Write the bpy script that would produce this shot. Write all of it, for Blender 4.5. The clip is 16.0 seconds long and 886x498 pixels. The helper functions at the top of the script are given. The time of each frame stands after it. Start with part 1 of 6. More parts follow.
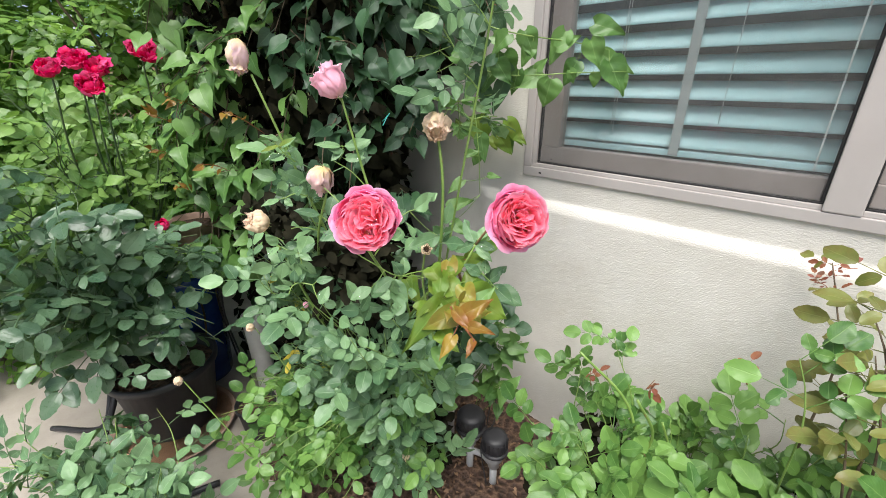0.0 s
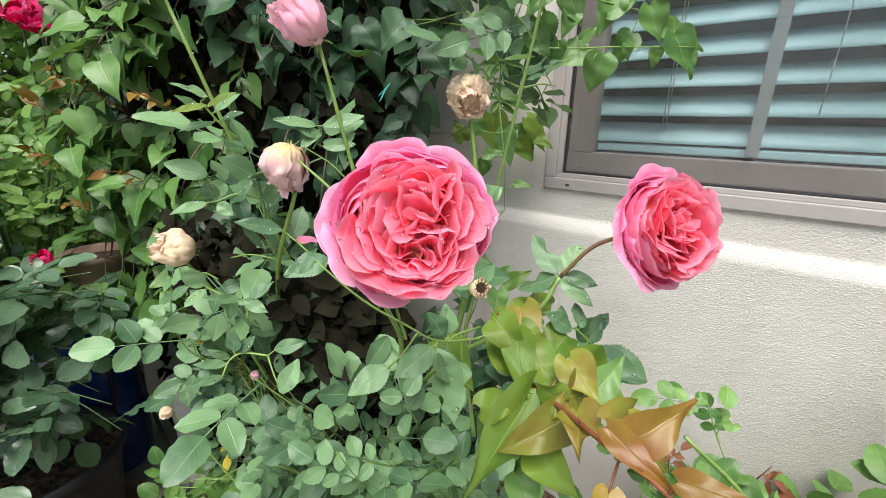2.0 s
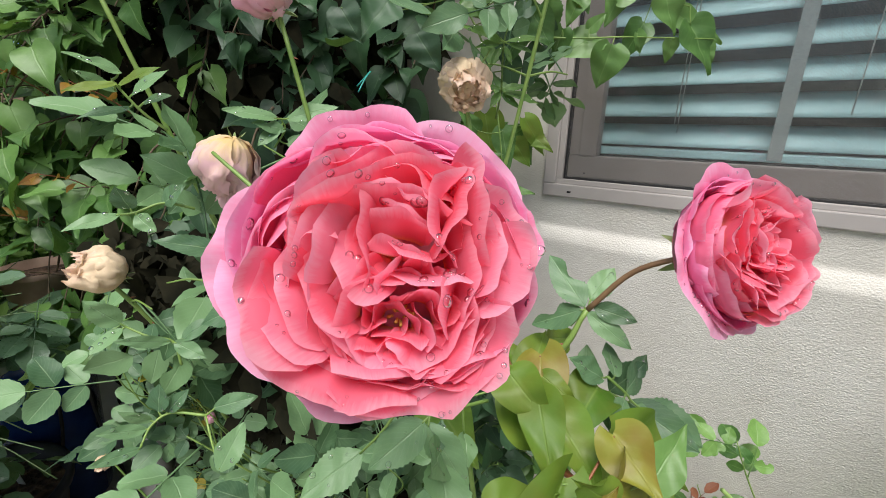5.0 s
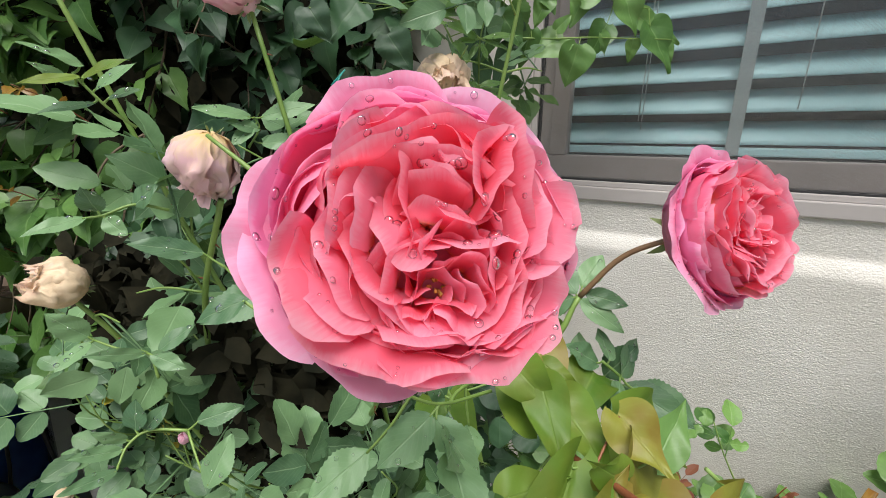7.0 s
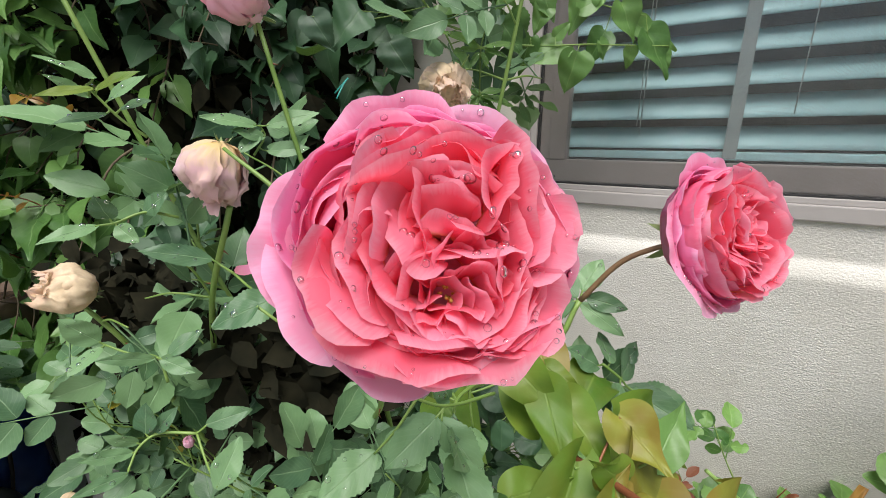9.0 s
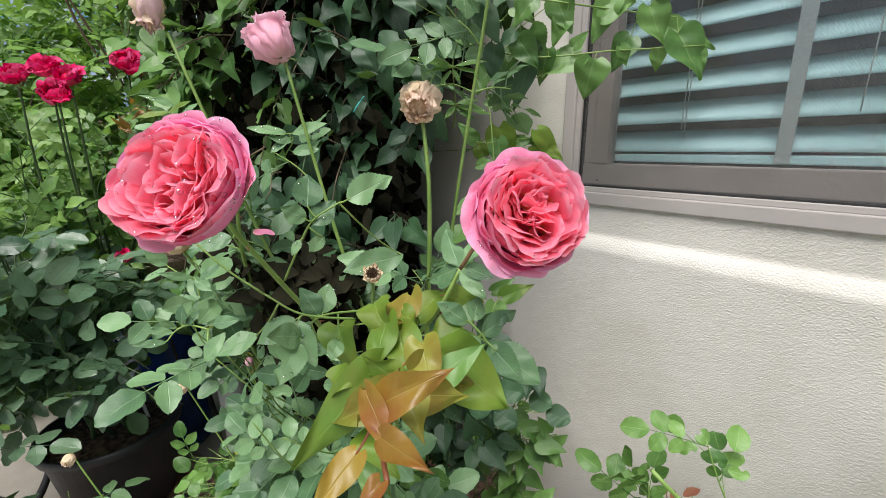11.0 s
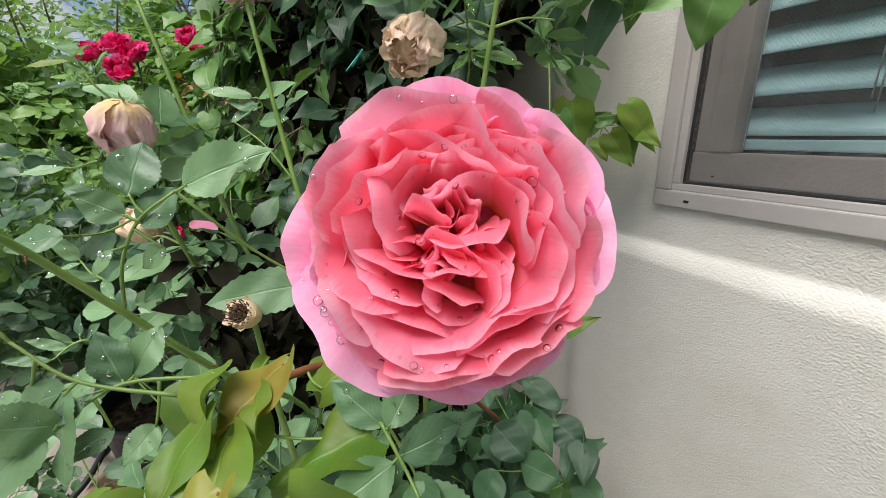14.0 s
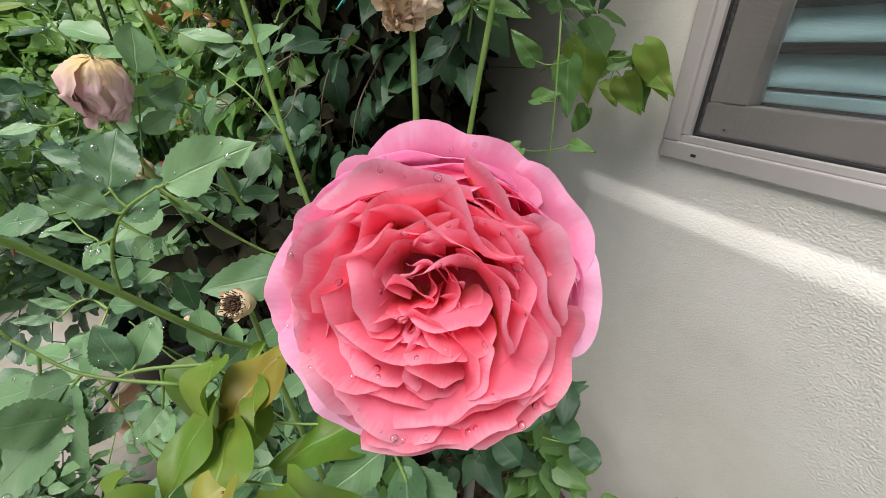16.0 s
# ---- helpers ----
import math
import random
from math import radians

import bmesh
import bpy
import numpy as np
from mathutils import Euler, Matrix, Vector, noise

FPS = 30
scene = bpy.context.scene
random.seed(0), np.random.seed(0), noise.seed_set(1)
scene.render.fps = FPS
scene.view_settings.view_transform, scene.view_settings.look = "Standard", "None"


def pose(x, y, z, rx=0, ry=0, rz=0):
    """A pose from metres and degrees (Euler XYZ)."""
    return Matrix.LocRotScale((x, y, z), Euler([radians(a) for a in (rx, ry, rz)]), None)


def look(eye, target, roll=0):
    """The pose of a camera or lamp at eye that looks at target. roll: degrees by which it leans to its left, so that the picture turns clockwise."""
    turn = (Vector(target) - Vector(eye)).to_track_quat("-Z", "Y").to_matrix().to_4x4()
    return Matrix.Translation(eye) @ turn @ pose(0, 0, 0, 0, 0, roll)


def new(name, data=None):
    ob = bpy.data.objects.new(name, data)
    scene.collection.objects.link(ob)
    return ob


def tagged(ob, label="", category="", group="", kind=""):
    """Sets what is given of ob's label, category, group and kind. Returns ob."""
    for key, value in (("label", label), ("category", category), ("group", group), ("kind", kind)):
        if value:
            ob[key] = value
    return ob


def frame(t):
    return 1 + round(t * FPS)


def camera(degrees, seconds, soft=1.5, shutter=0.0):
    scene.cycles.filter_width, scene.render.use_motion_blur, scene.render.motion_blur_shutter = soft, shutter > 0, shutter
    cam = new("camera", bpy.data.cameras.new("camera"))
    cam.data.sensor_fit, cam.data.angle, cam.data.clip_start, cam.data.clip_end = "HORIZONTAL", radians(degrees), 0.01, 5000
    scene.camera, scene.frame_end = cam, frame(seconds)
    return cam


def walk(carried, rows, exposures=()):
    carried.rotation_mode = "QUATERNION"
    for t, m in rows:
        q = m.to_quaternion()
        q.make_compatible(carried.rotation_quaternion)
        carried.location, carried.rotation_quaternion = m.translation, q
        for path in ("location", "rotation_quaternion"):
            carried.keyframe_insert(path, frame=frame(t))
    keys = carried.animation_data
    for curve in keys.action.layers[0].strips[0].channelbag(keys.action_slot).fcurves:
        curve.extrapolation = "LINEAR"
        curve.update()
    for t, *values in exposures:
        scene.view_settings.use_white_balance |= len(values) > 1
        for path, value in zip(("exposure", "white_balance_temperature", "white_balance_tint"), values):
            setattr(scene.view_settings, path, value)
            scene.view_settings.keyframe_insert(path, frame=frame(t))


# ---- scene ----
cam = camera(94.7, 16.0, 0.9)
PATH = [
    (0, (0.403, 0.098, 1.412), (-0.864, 1.437, 0.637), -0.3),
    (0.5, (0.296, 0.135, 1.354), (-0.951, 1.527, 0.641), -0.3),
    (1, (0.192, 0.188, 1.317), (-1.02, 1.631, 0.648), 0.1),
    (1.5, (0.131, 0.228, 1.297), (-1.046, 1.713, 0.657), 0.5),
    (2, (0.084, 0.26, 1.278), (-1.066, 1.775, 0.659), 0.8),
    (2.5, (0.05, 0.295, 1.272), (-1.084, 1.829, 0.669), 1.1),
    (3, (0.024, 0.317, 1.266), (-1.098, 1.864, 0.677), 1.3),
    (5.5, (0.01, 0.346, 1.257), (-1.087, 1.914, 0.674), 1.0),
    (6, (0.006, 0.343, 1.252), (-1.065, 1.932, 0.678), 0.8),
    (6.5, (0.002, 0.339, 1.247), (-1.027, 1.959, 0.685), 0.4),
    (7, (-0.006, 0.335, 1.246), (-0.989, 1.987, 0.694), 0.1),
    (7.5, (-0.009, 0.334, 1.249), (-0.95, 2.013, 0.706), -0.0),
    (8, (-0.009, 0.33, 1.249), (-0.928, 2.023, 0.712), -0.1),
    (8.5, (-0.007, 0.327, 1.25), (-0.936, 2.015, 0.712), -0.1),
    (9, (-0.005, 0.327, 1.25), (-0.99, 1.984, 0.714), -0.1),
    (9.5, (0.024, 0.313, 1.247), (-1.063, 1.906, 0.717), -0.2),
    (10, (0.12, 0.298, 1.247), (-1.114, 1.784, 0.73), -0.4),
    (10.2, (0.169, 0.307, 1.247), (-1.129, 1.741, 0.736), -0.5),
    (11.25, (0.265, 0.43, 1.232), (-1.29, 1.62, 0.745), -0.6),
    (12.3, (0.245, 0.577, 1.207), (-1.482, 1.482, 0.759), -0.7),
    (12.5, (0.229, 0.595, 1.207), (-1.508, 1.482, 0.767), -0.6),
    (13, (0.184, 0.619, 1.208), (-1.563, 1.488, 0.769), -0.2),
    (13.5, (0.16, 0.627, 1.209), (-1.586, 1.484, 0.74), 0.0),
    (14, (0.156, 0.63, 1.214), (-1.579, 1.473, 0.686), 0.4),
    (14.5, (0.16, 0.63, 1.227), (-1.554, 1.458, 0.613), 0.8),
    (15, (0.155, 0.639, 1.246), (-1.528, 1.45, 0.532), 1.1),
    (15.5, (0.145, 0.644, 1.255), (-1.501, 1.443, 0.447), 1.5),
    (16, (0.14, 0.643, 1.26), (-1.473, 1.435, 0.382), 1.8),
]
walk(cam, [(t, look(eye, target, roll)) for t, eye, target, roll in PATH], [(0, 0.68), (3, 0.50), (5.5, 0.24), (9, 0.25), (10.2, 0.40), (12.3, 0.40), (16, 0.27)])

# ---- world and light ----
world = bpy.data.worlds.new("world")
scene.world = world
world.use_nodes = True
wn = world.node_tree
sky = wn.nodes.new("ShaderNodeTexSky")
sky.sky_type, sky.sun_disc = "NISHITA", False
sky.sun_elevation, sky.sun_rotation = radians(65), radians(155)
sky.air_density, sky.dust_density = 1.0, 3.0
wn.links.new(sky.outputs["Color"], wn.nodes["Background"].inputs["Color"])
wn.nodes["Background"].inputs["Strength"].default_value = 0.085
sun_data = bpy.data.lights.new("sun", "SUN")
sun_data.energy, sun_data.angle, sun_data.color = 3.9, radians(42), (1.0, 0.975, 0.955)
sun = new("sun", sun_data)
sun.matrix_world = look((1.1, -2.0, 5.0), (0, 0, 0))


# ---- materials ----
def node_mat(name):
    m = bpy.data.materials.new(name)
    m.use_nodes = True
    nt = m.node_tree
    return m, nt, nt.nodes["Principled BSDF"]


def link(nt, a, b):
    nt.links.new(a, b)


def coords(nt, kind="Object"):
    return nt.nodes.new("ShaderNodeTexCoord").outputs[kind]


def noise_tex(nt, vec, scale, detail=4.0, rough=0.55):
    n = nt.nodes.new("ShaderNodeTexNoise")
    n.inputs["Scale"].default_value, n.inputs["Detail"].default_value, n.inputs["Roughness"].default_value = scale, detail, rough
    if vec is not None:
        link(nt, vec, n.inputs["Vector"])
    return n.outputs["Fac"]


def ramp(nt, fac, stops):
    r = nt.nodes.new("ShaderNodeValToRGB")
    e = r.color_ramp.elements
    while len(e) < len(stops):
        e.new(0.5)
    for k, (p, c) in enumerate(stops):
        e[k].position, e[k].color = p, (*c, 1)
    link(nt, fac, r.inputs["Fac"])
    return r.outputs["Color"]


def math_node(nt, op, a, b=None, c=None):
    n = nt.nodes.new("ShaderNodeMath")
    n.operation = op
    for k, v in enumerate((a, b, c)):
        if v is None:
            continue
        if isinstance(v, (int, float)):
            n.inputs[k].default_value = v
        else:
            link(nt, v, n.inputs[k])
    return n.outputs[0]


def mix_rgb(nt, fac, a, b, mode="MIX"):
    n = nt.nodes.new("ShaderNodeMix")
    n.data_type, n.blend_type = "RGBA", mode
    if isinstance(fac, (int, float)):
        n.inputs["Factor"].default_value = fac
    else:
        link(nt, fac, n.inputs["Factor"])
    for sock, v in ((n.inputs[6], a), (n.inputs[7], b)):
        if isinstance(v, tuple):
            sock.default_value = (*v, 1)
        else:
            link(nt, v, sock)
    return n.outputs[2]


def bump(nt, bsdf, height, strength, distance):
    b = nt.nodes.new("ShaderNodeBump")
    b.inputs["Strength"].default_value, b.inputs["Distance"].default_value = strength, distance
    link(nt, height, b.inputs["Height"])
    link(nt, b.outputs["Normal"], bsdf.inputs["Normal"])
    return b.outputs["Normal"]


def rand_value(nt):
    """A random number for each object and each island."""
    a = nt.nodes.new("ShaderNodeObjectInfo").outputs["Random"]
    b = nt.nodes.new("ShaderNodeNewGeometry").outputs["Random Per Island"]
    return math_node(nt, "FRACT", math_node(nt, "ADD", a, b))


def plain_mat(name, c1, c2, rough=0.6, scale=20.0, metallic=0.0, bump_size=0.0, bump_scale=80.0, spec=0.5):
    m, nt, b = node_mat(name)
    co = coords(nt)
    n = noise_tex(nt, co, scale, 6)
    link(nt, ramp(nt, n, [(0.3, c1), (0.7, c2)]), b.inputs["Base Color"])
    b.inputs["Roughness"].default_value, b.inputs["Metallic"].default_value = rough, metallic
    b.inputs["Specular IOR Level"].default_value = spec
    if bump_size:
        bump(nt, b, noise_tex(nt, co, bump_scale, 5), 0.6, bump_size)
    return m


def leaf_mat(name, dark, light, vein, rough=0.42, through_col=(0.25, 0.45, 0.05), thin=0.22, blotch=0.0, blotch_col=(0.3, 0.1, 0.03), veins=9.0):
    m, nt, b = node_mat(name)
    uv = nt.nodes.new("ShaderNodeUVMap").outputs["UV"]
    sep = nt.nodes.new("ShaderNodeSeparateXYZ")
    link(nt, uv, sep.inputs[0])
    au = math_node(nt, "ABSOLUTE", math_node(nt, "SUBTRACT", sep.outputs["X"], 0.5))
    mid = math_node(nt, "SUBTRACT", 1.0, math_node(nt, "MINIMUM", math_node(nt, "MULTIPLY", au, 30.0), 1.0))
    ph = math_node(nt, "SUBTRACT", math_node(nt, "MULTIPLY", sep.outputs["Y"], veins), math_node(nt, "MULTIPLY", au, veins * 0.75))
    side = math_node(nt, "POWER", math_node(nt, "ABSOLUTE", math_node(nt, "COSINE", math_node(nt, "MULTIPLY", ph, math.pi))), 14.0)
    lines = math_node(nt, "MAXIMUM", mid, math_node(nt, "MULTIPLY", side, 0.15))
    rv = rand_value(nt)
    co = coords(nt)
    tone = math_node(nt, "ADD", math_node(nt, "MULTIPLY", noise_tex(nt, co, 55.0, 5), 0.5), math_node(nt, "MULTIPLY", rv, 0.7))
    col = ramp(nt, tone, [(0.2, dark), (0.85, light)])
    if blotch:
        f = math_node(nt, "MULTIPLY", ramp(nt, noise_tex(nt, co, 26.0, 3), [(0.42, (0, 0, 0)), (0.62, (1, 1, 1))]), blotch)
        col = mix_rgb(nt, f, col, blotch_col)
    col = mix_rgb(nt, math_node(nt, "MULTIPLY", lines, 0.5), col, vein)
    link(nt, col, b.inputs["Base Color"])
    rr = math_node(nt, "ADD", math_node(nt, "MULTIPLY", noise_tex(nt, co, 120.0, 3), 0.25), rough - 0.1)
    link(nt, rr, b.inputs["Roughness"])
    b.inputs["Specular IOR Level"].default_value = 0.45
    hgt = math_node(nt, "SUBTRACT", math_node(nt, "MULTIPLY", noise_tex(nt, co, 160.0, 3), 0.5), math_node(nt, "MAXIMUM", mid, math_node(nt, "MULTIPLY", side, 0.07)))
    bump(nt, b, hgt, 0.5, 0.0008)
    tr = nt.nodes.new("ShaderNodeBsdfTranslucent")
    link(nt, mix_rgb(nt, 0.55, col, through_col), tr.inputs["Color"])
    mx = nt.nodes.new("ShaderNodeMixShader")
    mx.inputs[0].default_value = thin
    link(nt, b.outputs[0], mx.inputs[1])
    link(nt, tr.outputs[0], mx.inputs[2])
    link(nt, mx.outputs[0], nt.nodes["Material Output"].inputs["Surface"])
    return m


def petal_mat(name, base_col, body, rim, thin=0.35, rough=0.5, stain=0.0, stain_col=(0.35, 0.2, 0.07), base_to=0.02, body_from=0.38):
    """Petal sheet: colour runs from the claw over the blade to the rim, with fine lengthwise veins."""
    m, nt, b = node_mat(name)
    uv = nt.nodes.new("ShaderNodeUVMap").outputs["UV"]
    sep = nt.nodes.new("ShaderNodeSeparateXYZ")
    link(nt, uv, sep.inputs[0])
    comb = nt.nodes.new("ShaderNodeCombineXYZ")
    link(nt, math_node(nt, "MULTIPLY", sep.outputs["X"], 38.0), comb.inputs[0])
    link(nt, math_node(nt, "MULTIPLY", sep.outputs["Y"], 2.2), comb.inputs[1])
    streak = noise_tex(nt, comb.outputs[0], 1.0, 3)
    co = coords(nt)
    wav = math_node(nt, "MULTIPLY", math_node(nt, "SUBTRACT", noise_tex(nt, co, 90.0, 3), 0.5), 0.35)
    v = math_node(nt, "ADD", math_node(nt, "ADD", sep.outputs["Y"], wav), math_node(nt, "MULTIPLY", math_node(nt, "SUBTRACT", streak, 0.5), 0.25))
    col = ramp(nt, v, [(base_to, base_col), (body_from, body), (0.82, body), (1.0, rim)])
    rv = nt.nodes.new("ShaderNodeObjectInfo").outputs["Random"]
    hsv = nt.nodes.new("ShaderNodeHueSaturation")
    link(nt, math_node(nt, "ADD", math_node(nt, "MULTIPLY", rv, 0.02), 0.49), hsv.inputs["Hue"])
    link(nt, math_node(nt, "ADD", math_node(nt, "MULTIPLY", rv, 0.25), 0.87), hsv.inputs["Saturation"])
    link(nt, col, hsv.inputs["Color"])
    col = hsv.outputs[0]
    if stain:
        f = math_node(nt, "MULTIPLY", ramp(nt, noise_tex(nt, co, 70.0, 5), [(0.4, (0, 0, 0)), (0.7, (1, 1, 1))]), stain)
        col = mix_rgb(nt, f, col, stain_col)
    link(nt, col, b.inputs["Base Color"])
    b.inputs["Roughness"].default_value = rough
    b.inputs["Specular IOR Level"].default_value = 0.22
    bump(nt, b, math_node(nt, "ADD", math_node(nt, "MULTIPLY", streak, 0.6), noise_tex(nt, co, 260.0, 2)), 0.35, 0.0006)
    tr = nt.nodes.new("ShaderNodeBsdfTranslucent")
    link(nt, col, tr.inputs["Color"])
    mx = nt.nodes.new("ShaderNodeMixShader")
    mx.inputs[0].default_value = thin
    link(nt, b.outputs[0], mx.inputs[1])
    link(nt, tr.outputs[0], mx.inputs[2])
    link(nt, mx.outputs[0], nt.nodes["Material Output"].inputs["Surface"])
    return m


def stucco_mat():
    m, nt, b = node_mat("cream_stucco")
    co = coords(nt)
    col = ramp(nt, noise_tex(nt, co, 3.0, 6, 0.6), [(0.3, (0.59, 0.565, 0.50)), (0.7, (0.70, 0.68, 0.625))])
    dirt = ramp(nt, noise_tex(nt, co, 11.0, 8, 0.7), [(0.55, (0, 0, 0)), (0.8, (1, 1, 1))])
    col = mix_rgb(nt, math_node(nt, "MULTIPLY", dirt, 0.25), col, (0.5, 0.44, 0.34))
    link(nt, col, b.inputs["Base Color"])
    b.inputs["Roughness"].default_value, b.inputs["Specular IOR Level"].default_value = 0.85, 0.2
    mp = nt.nodes.new("ShaderNodeMapping")
    mp.inputs["Scale"].default_value = (0.9, 1, 1.1)
    link(nt, co, mp.inputs[0])
    g = noise_tex(nt, mp.outputs[0], 270.0, 4, 0.55)
    patch = noise_tex(nt, co, 40.0, 3)
    lump = math_node(nt, "MULTIPLY", g, math_node(nt, "ADD", math_node(nt, "MULTIPLY", patch, 1.2), 0.5))
    # the coat was trowelled smoother away from the window
    xyz = nt.nodes.new("ShaderNodeSeparateXYZ")
    link(nt, co, xyz.inputs[0])
    trowel = nt.nodes.new("ShaderNodeMapRange")
    trowel.inputs["From Min"].default_value, trowel.inputs["From Max"].default_value = -0.45, -0.08
    trowel.inputs["To Min"].default_value, trowel.inputs["To Max"].default_value = 0.22, 1.0
    link(nt, math_node(nt, "ADD", xyz.outputs[0], math_node(nt, "MULTIPLY", patch, 0.15)), trowel.inputs["Value"])
    lump = math_node(nt, "MULTIPLY", lump, trowel.outputs[0])
    bump(nt, b, math_node(nt, "ADD", lump, math_node(nt, "MULTIPLY", noise_tex(nt, co, 18.0, 3), 0.5)), 0.72, 0.0036)
    return m


def soil_mat():
    m, nt, b = node_mat("bark_mulch_soil")
    co = coords(nt)
    v = nt.nodes.new("ShaderNodeTexVoronoi")
    v.inputs["Scale"].default_value = 45.0
    link(nt, co, v.inputs["Vector"])
    n = noise_tex(nt, co, 60.0, 6)
    col = ramp(nt, math_node(nt, "ADD", math_node(nt, "MULTIPLY", n, 0.7), math_node(nt, "MULTIPLY", v.outputs["Distance"], 0.6)), [(0.3, (0.018, 0.011, 0.007)), (0.6, (0.06, 0.032, 0.02)), (0.85, (0.15, 0.09, 0.055))])
    link(nt, col, b.inputs["Base Color"])
    b.inputs["Roughness"].default_value = 0.75
    bump(nt, b, math_node(nt, "ADD", v.outputs["Distance"], n), 1.0, 0.015)
    return m


def concrete_mat():
    m, nt, b = node_mat("wet_pale_concrete")
    co = coords(nt)
    n = noise_tex(nt, co, 2.2, 7, 0.65)
    col = ramp(nt, n, [(0.3, (0.27, 0.24, 0.20)), (0.7, (0.44, 0.40, 0.35))])
    sp = ramp(nt, noise_tex(nt, co, 140.0, 2), [(0.6, (0, 0, 0)), (0.75, (1, 1, 1))])
    link(nt, mix_rgb(nt, math_node(nt, "MULTIPLY", sp, 0.3), col, (0.2, 0.17, 0.13)), b.inputs["Base Color"])
    link(nt, ramp(nt, noise_tex(nt, co, 1.4, 3), [(0.4, (0.25, 0.25, 0.25)), (0.6, (0.75, 0.75, 0.75))]), b.inputs["Roughness"])
    bump(nt, b, noise_tex(nt, co, 220.0, 4), 0.4, 0.002)
    return m


def glass_mat(name, tint=(1, 1, 1), rough=0.0):
    m, nt, b = node_mat(name)
    b.inputs["Base Color"].default_value = (*tint, 1)
    b.inputs["Roughness"].default_value, b.inputs["Transmission Weight"].default_value, b.inputs["IOR"].default_value = rough, 1.0, 1.33
    return m


def drop_mat():
    """Clear water: mostly seen through, bright where it mirrors the sky."""
    m, nt, b = node_mat("clear_water")
    b.inputs["Base Color"].default_value = (1, 1, 1, 1)
    b.inputs["Roughness"].default_value, b.inputs["Transmission Weight"].default_value, b.inputs["IOR"].default_value = 0.0, 1.0, 1.33
    t = nt.nodes.new("ShaderNodeBsdfTransparent")
    g = nt.nodes.new("ShaderNodeBsdfGlossy")
    g.inputs["Roughness"].default_value = 0.03
    fr = nt.nodes.new("ShaderNodeFresnel")
    fr.inputs["IOR"].default_value = 1.5
    mx = nt.nodes.new("ShaderNodeMixShader")
    link(nt, fr.outputs[0], mx.inputs[0])
    link(nt, t.outputs[0], mx.inputs[1])
    link(nt, g.outputs[0], mx.inputs[2])
    m2 = nt.nodes.new("ShaderNodeMixShader")
    m2.inputs[0].default_value = 0.3
    link(nt, mx.outputs[0], m2.inputs[1])
    link(nt, b.outputs[0], m2.inputs[2])
    link(nt, m2.outputs[0], nt.nodes["Material Output"].inputs["Surface"])
    return m


def pane_mat():
    m, nt, b = node_mat("window_glass")
    g = nt.nodes.new("ShaderNodeBsdfGlossy")
    g.inputs["Roughness"].default_value = 0.01
    t = nt.nodes.new("ShaderNodeBsdfTransparent")
    t.inputs["Color"].default_value = (0.94, 0.99, 0.99, 1)
    fr = nt.nodes.new("ShaderNodeFresnel")
    fr.inputs["IOR"].default_value = 1.5
    mx = nt.nodes.new("ShaderNodeMixShader")
    link(nt, fr.outputs[0], mx.inputs[0])
    link(nt, t.outputs[0], mx.inputs[1])
    link(nt, g.outputs[0], mx.inputs[2])
    link(nt, mx.outputs[0], nt.nodes["Material Output"].inputs["Surface"])
    return m


def backdrop_mat():
    """Bright summer sky with white cloud."""
    m, nt, b = node_mat("sky_backdrop")
    c = ramp(nt, noise_tex(nt, coords(nt), 0.09, 6, 0.6), [(0.42, (0.20, 0.42, 0.80)), (0.58, (0.85, 0.90, 0.96))])
    e = nt.nodes.new("ShaderNodeEmission")
    link(nt, c, e.inputs["Color"])
    e.inputs["Strength"].default_value = 0.52
    link(nt, e.outputs[0], nt.nodes["Material Output"].inputs["Surface"])
    return m


STUCCO, SOIL, CONCRETE, PANE = stucco_mat(), soil_mat(), concrete_mat(), pane_mat()
SCREEN = plain_mat("grey_screen_wire", (0.20, 0.195, 0.19), (0.24, 0.235, 0.23), 0.5)
DROP = drop_mat()
VINYL = plain_mat("greige_vinyl", (0.385, 0.355, 0.335), (0.435, 0.405, 0.385), 0.45, 6.0, bump_size=0.0003, bump_scale=300)
SASH = plain_mat("taupe_sash", (0.225, 0.20, 0.182), (0.28, 0.25, 0.232), 0.5, 8.0)
GASKET = plain_mat("black_rubber", (0.008, 0.008, 0.008), (0.02, 0.02, 0.02), 0.6)
# white slats with the window glass's teal cast put into their colour
SLAT = plain_mat("glass_tinted_white_slat", (0.46, 0.66, 0.68), (0.53, 0.72, 0.74), 0.45, 30.0)
TAPE = plain_mat("grey_ladder_tape", (0.33, 0.34, 0.33), (0.40, 0.41, 0.40), 0.9, 200.0)
CORD = plain_mat("white_cord", (0.6, 0.6, 0.58), (0.7, 0.7, 0.68), 0.8)
# dark grey stands in for the unlit gloom behind the blinds
ROOM = plain_mat("room_gloom_grey", (0.10, 0.11, 0.11), (0.14, 0.15, 0.15), 0.9)
BLACK_PLASTIC = plain_mat("black_pot_plastic", (0.012, 0.012, 0.014), (0.035, 0.035, 0.038), 0.5, 12.0, bump_size=0.0004)
PVC = plain_mat("grey_pvc", (0.42, 0.43, 0.43), (0.55, 0.56, 0.55), 0.45, 25.0)
WHITE_PVC = plain_mat("white_pvc", (0.62, 0.61, 0.58), (0.72, 0.71, 0.68), 0.45, 25.0)
TERRA = plain_mat("pinkish_clay", (0.36, 0.23, 0.17), (0.50, 0.36, 0.28), 0.8, 14.0, bump_size=0.001)
BLUE_GLAZE = plain_mat("blue_glazed_ceramic", (0.01, 0.035, 0.16), (0.03, 0.08, 0.28), 0.15, 10.0)
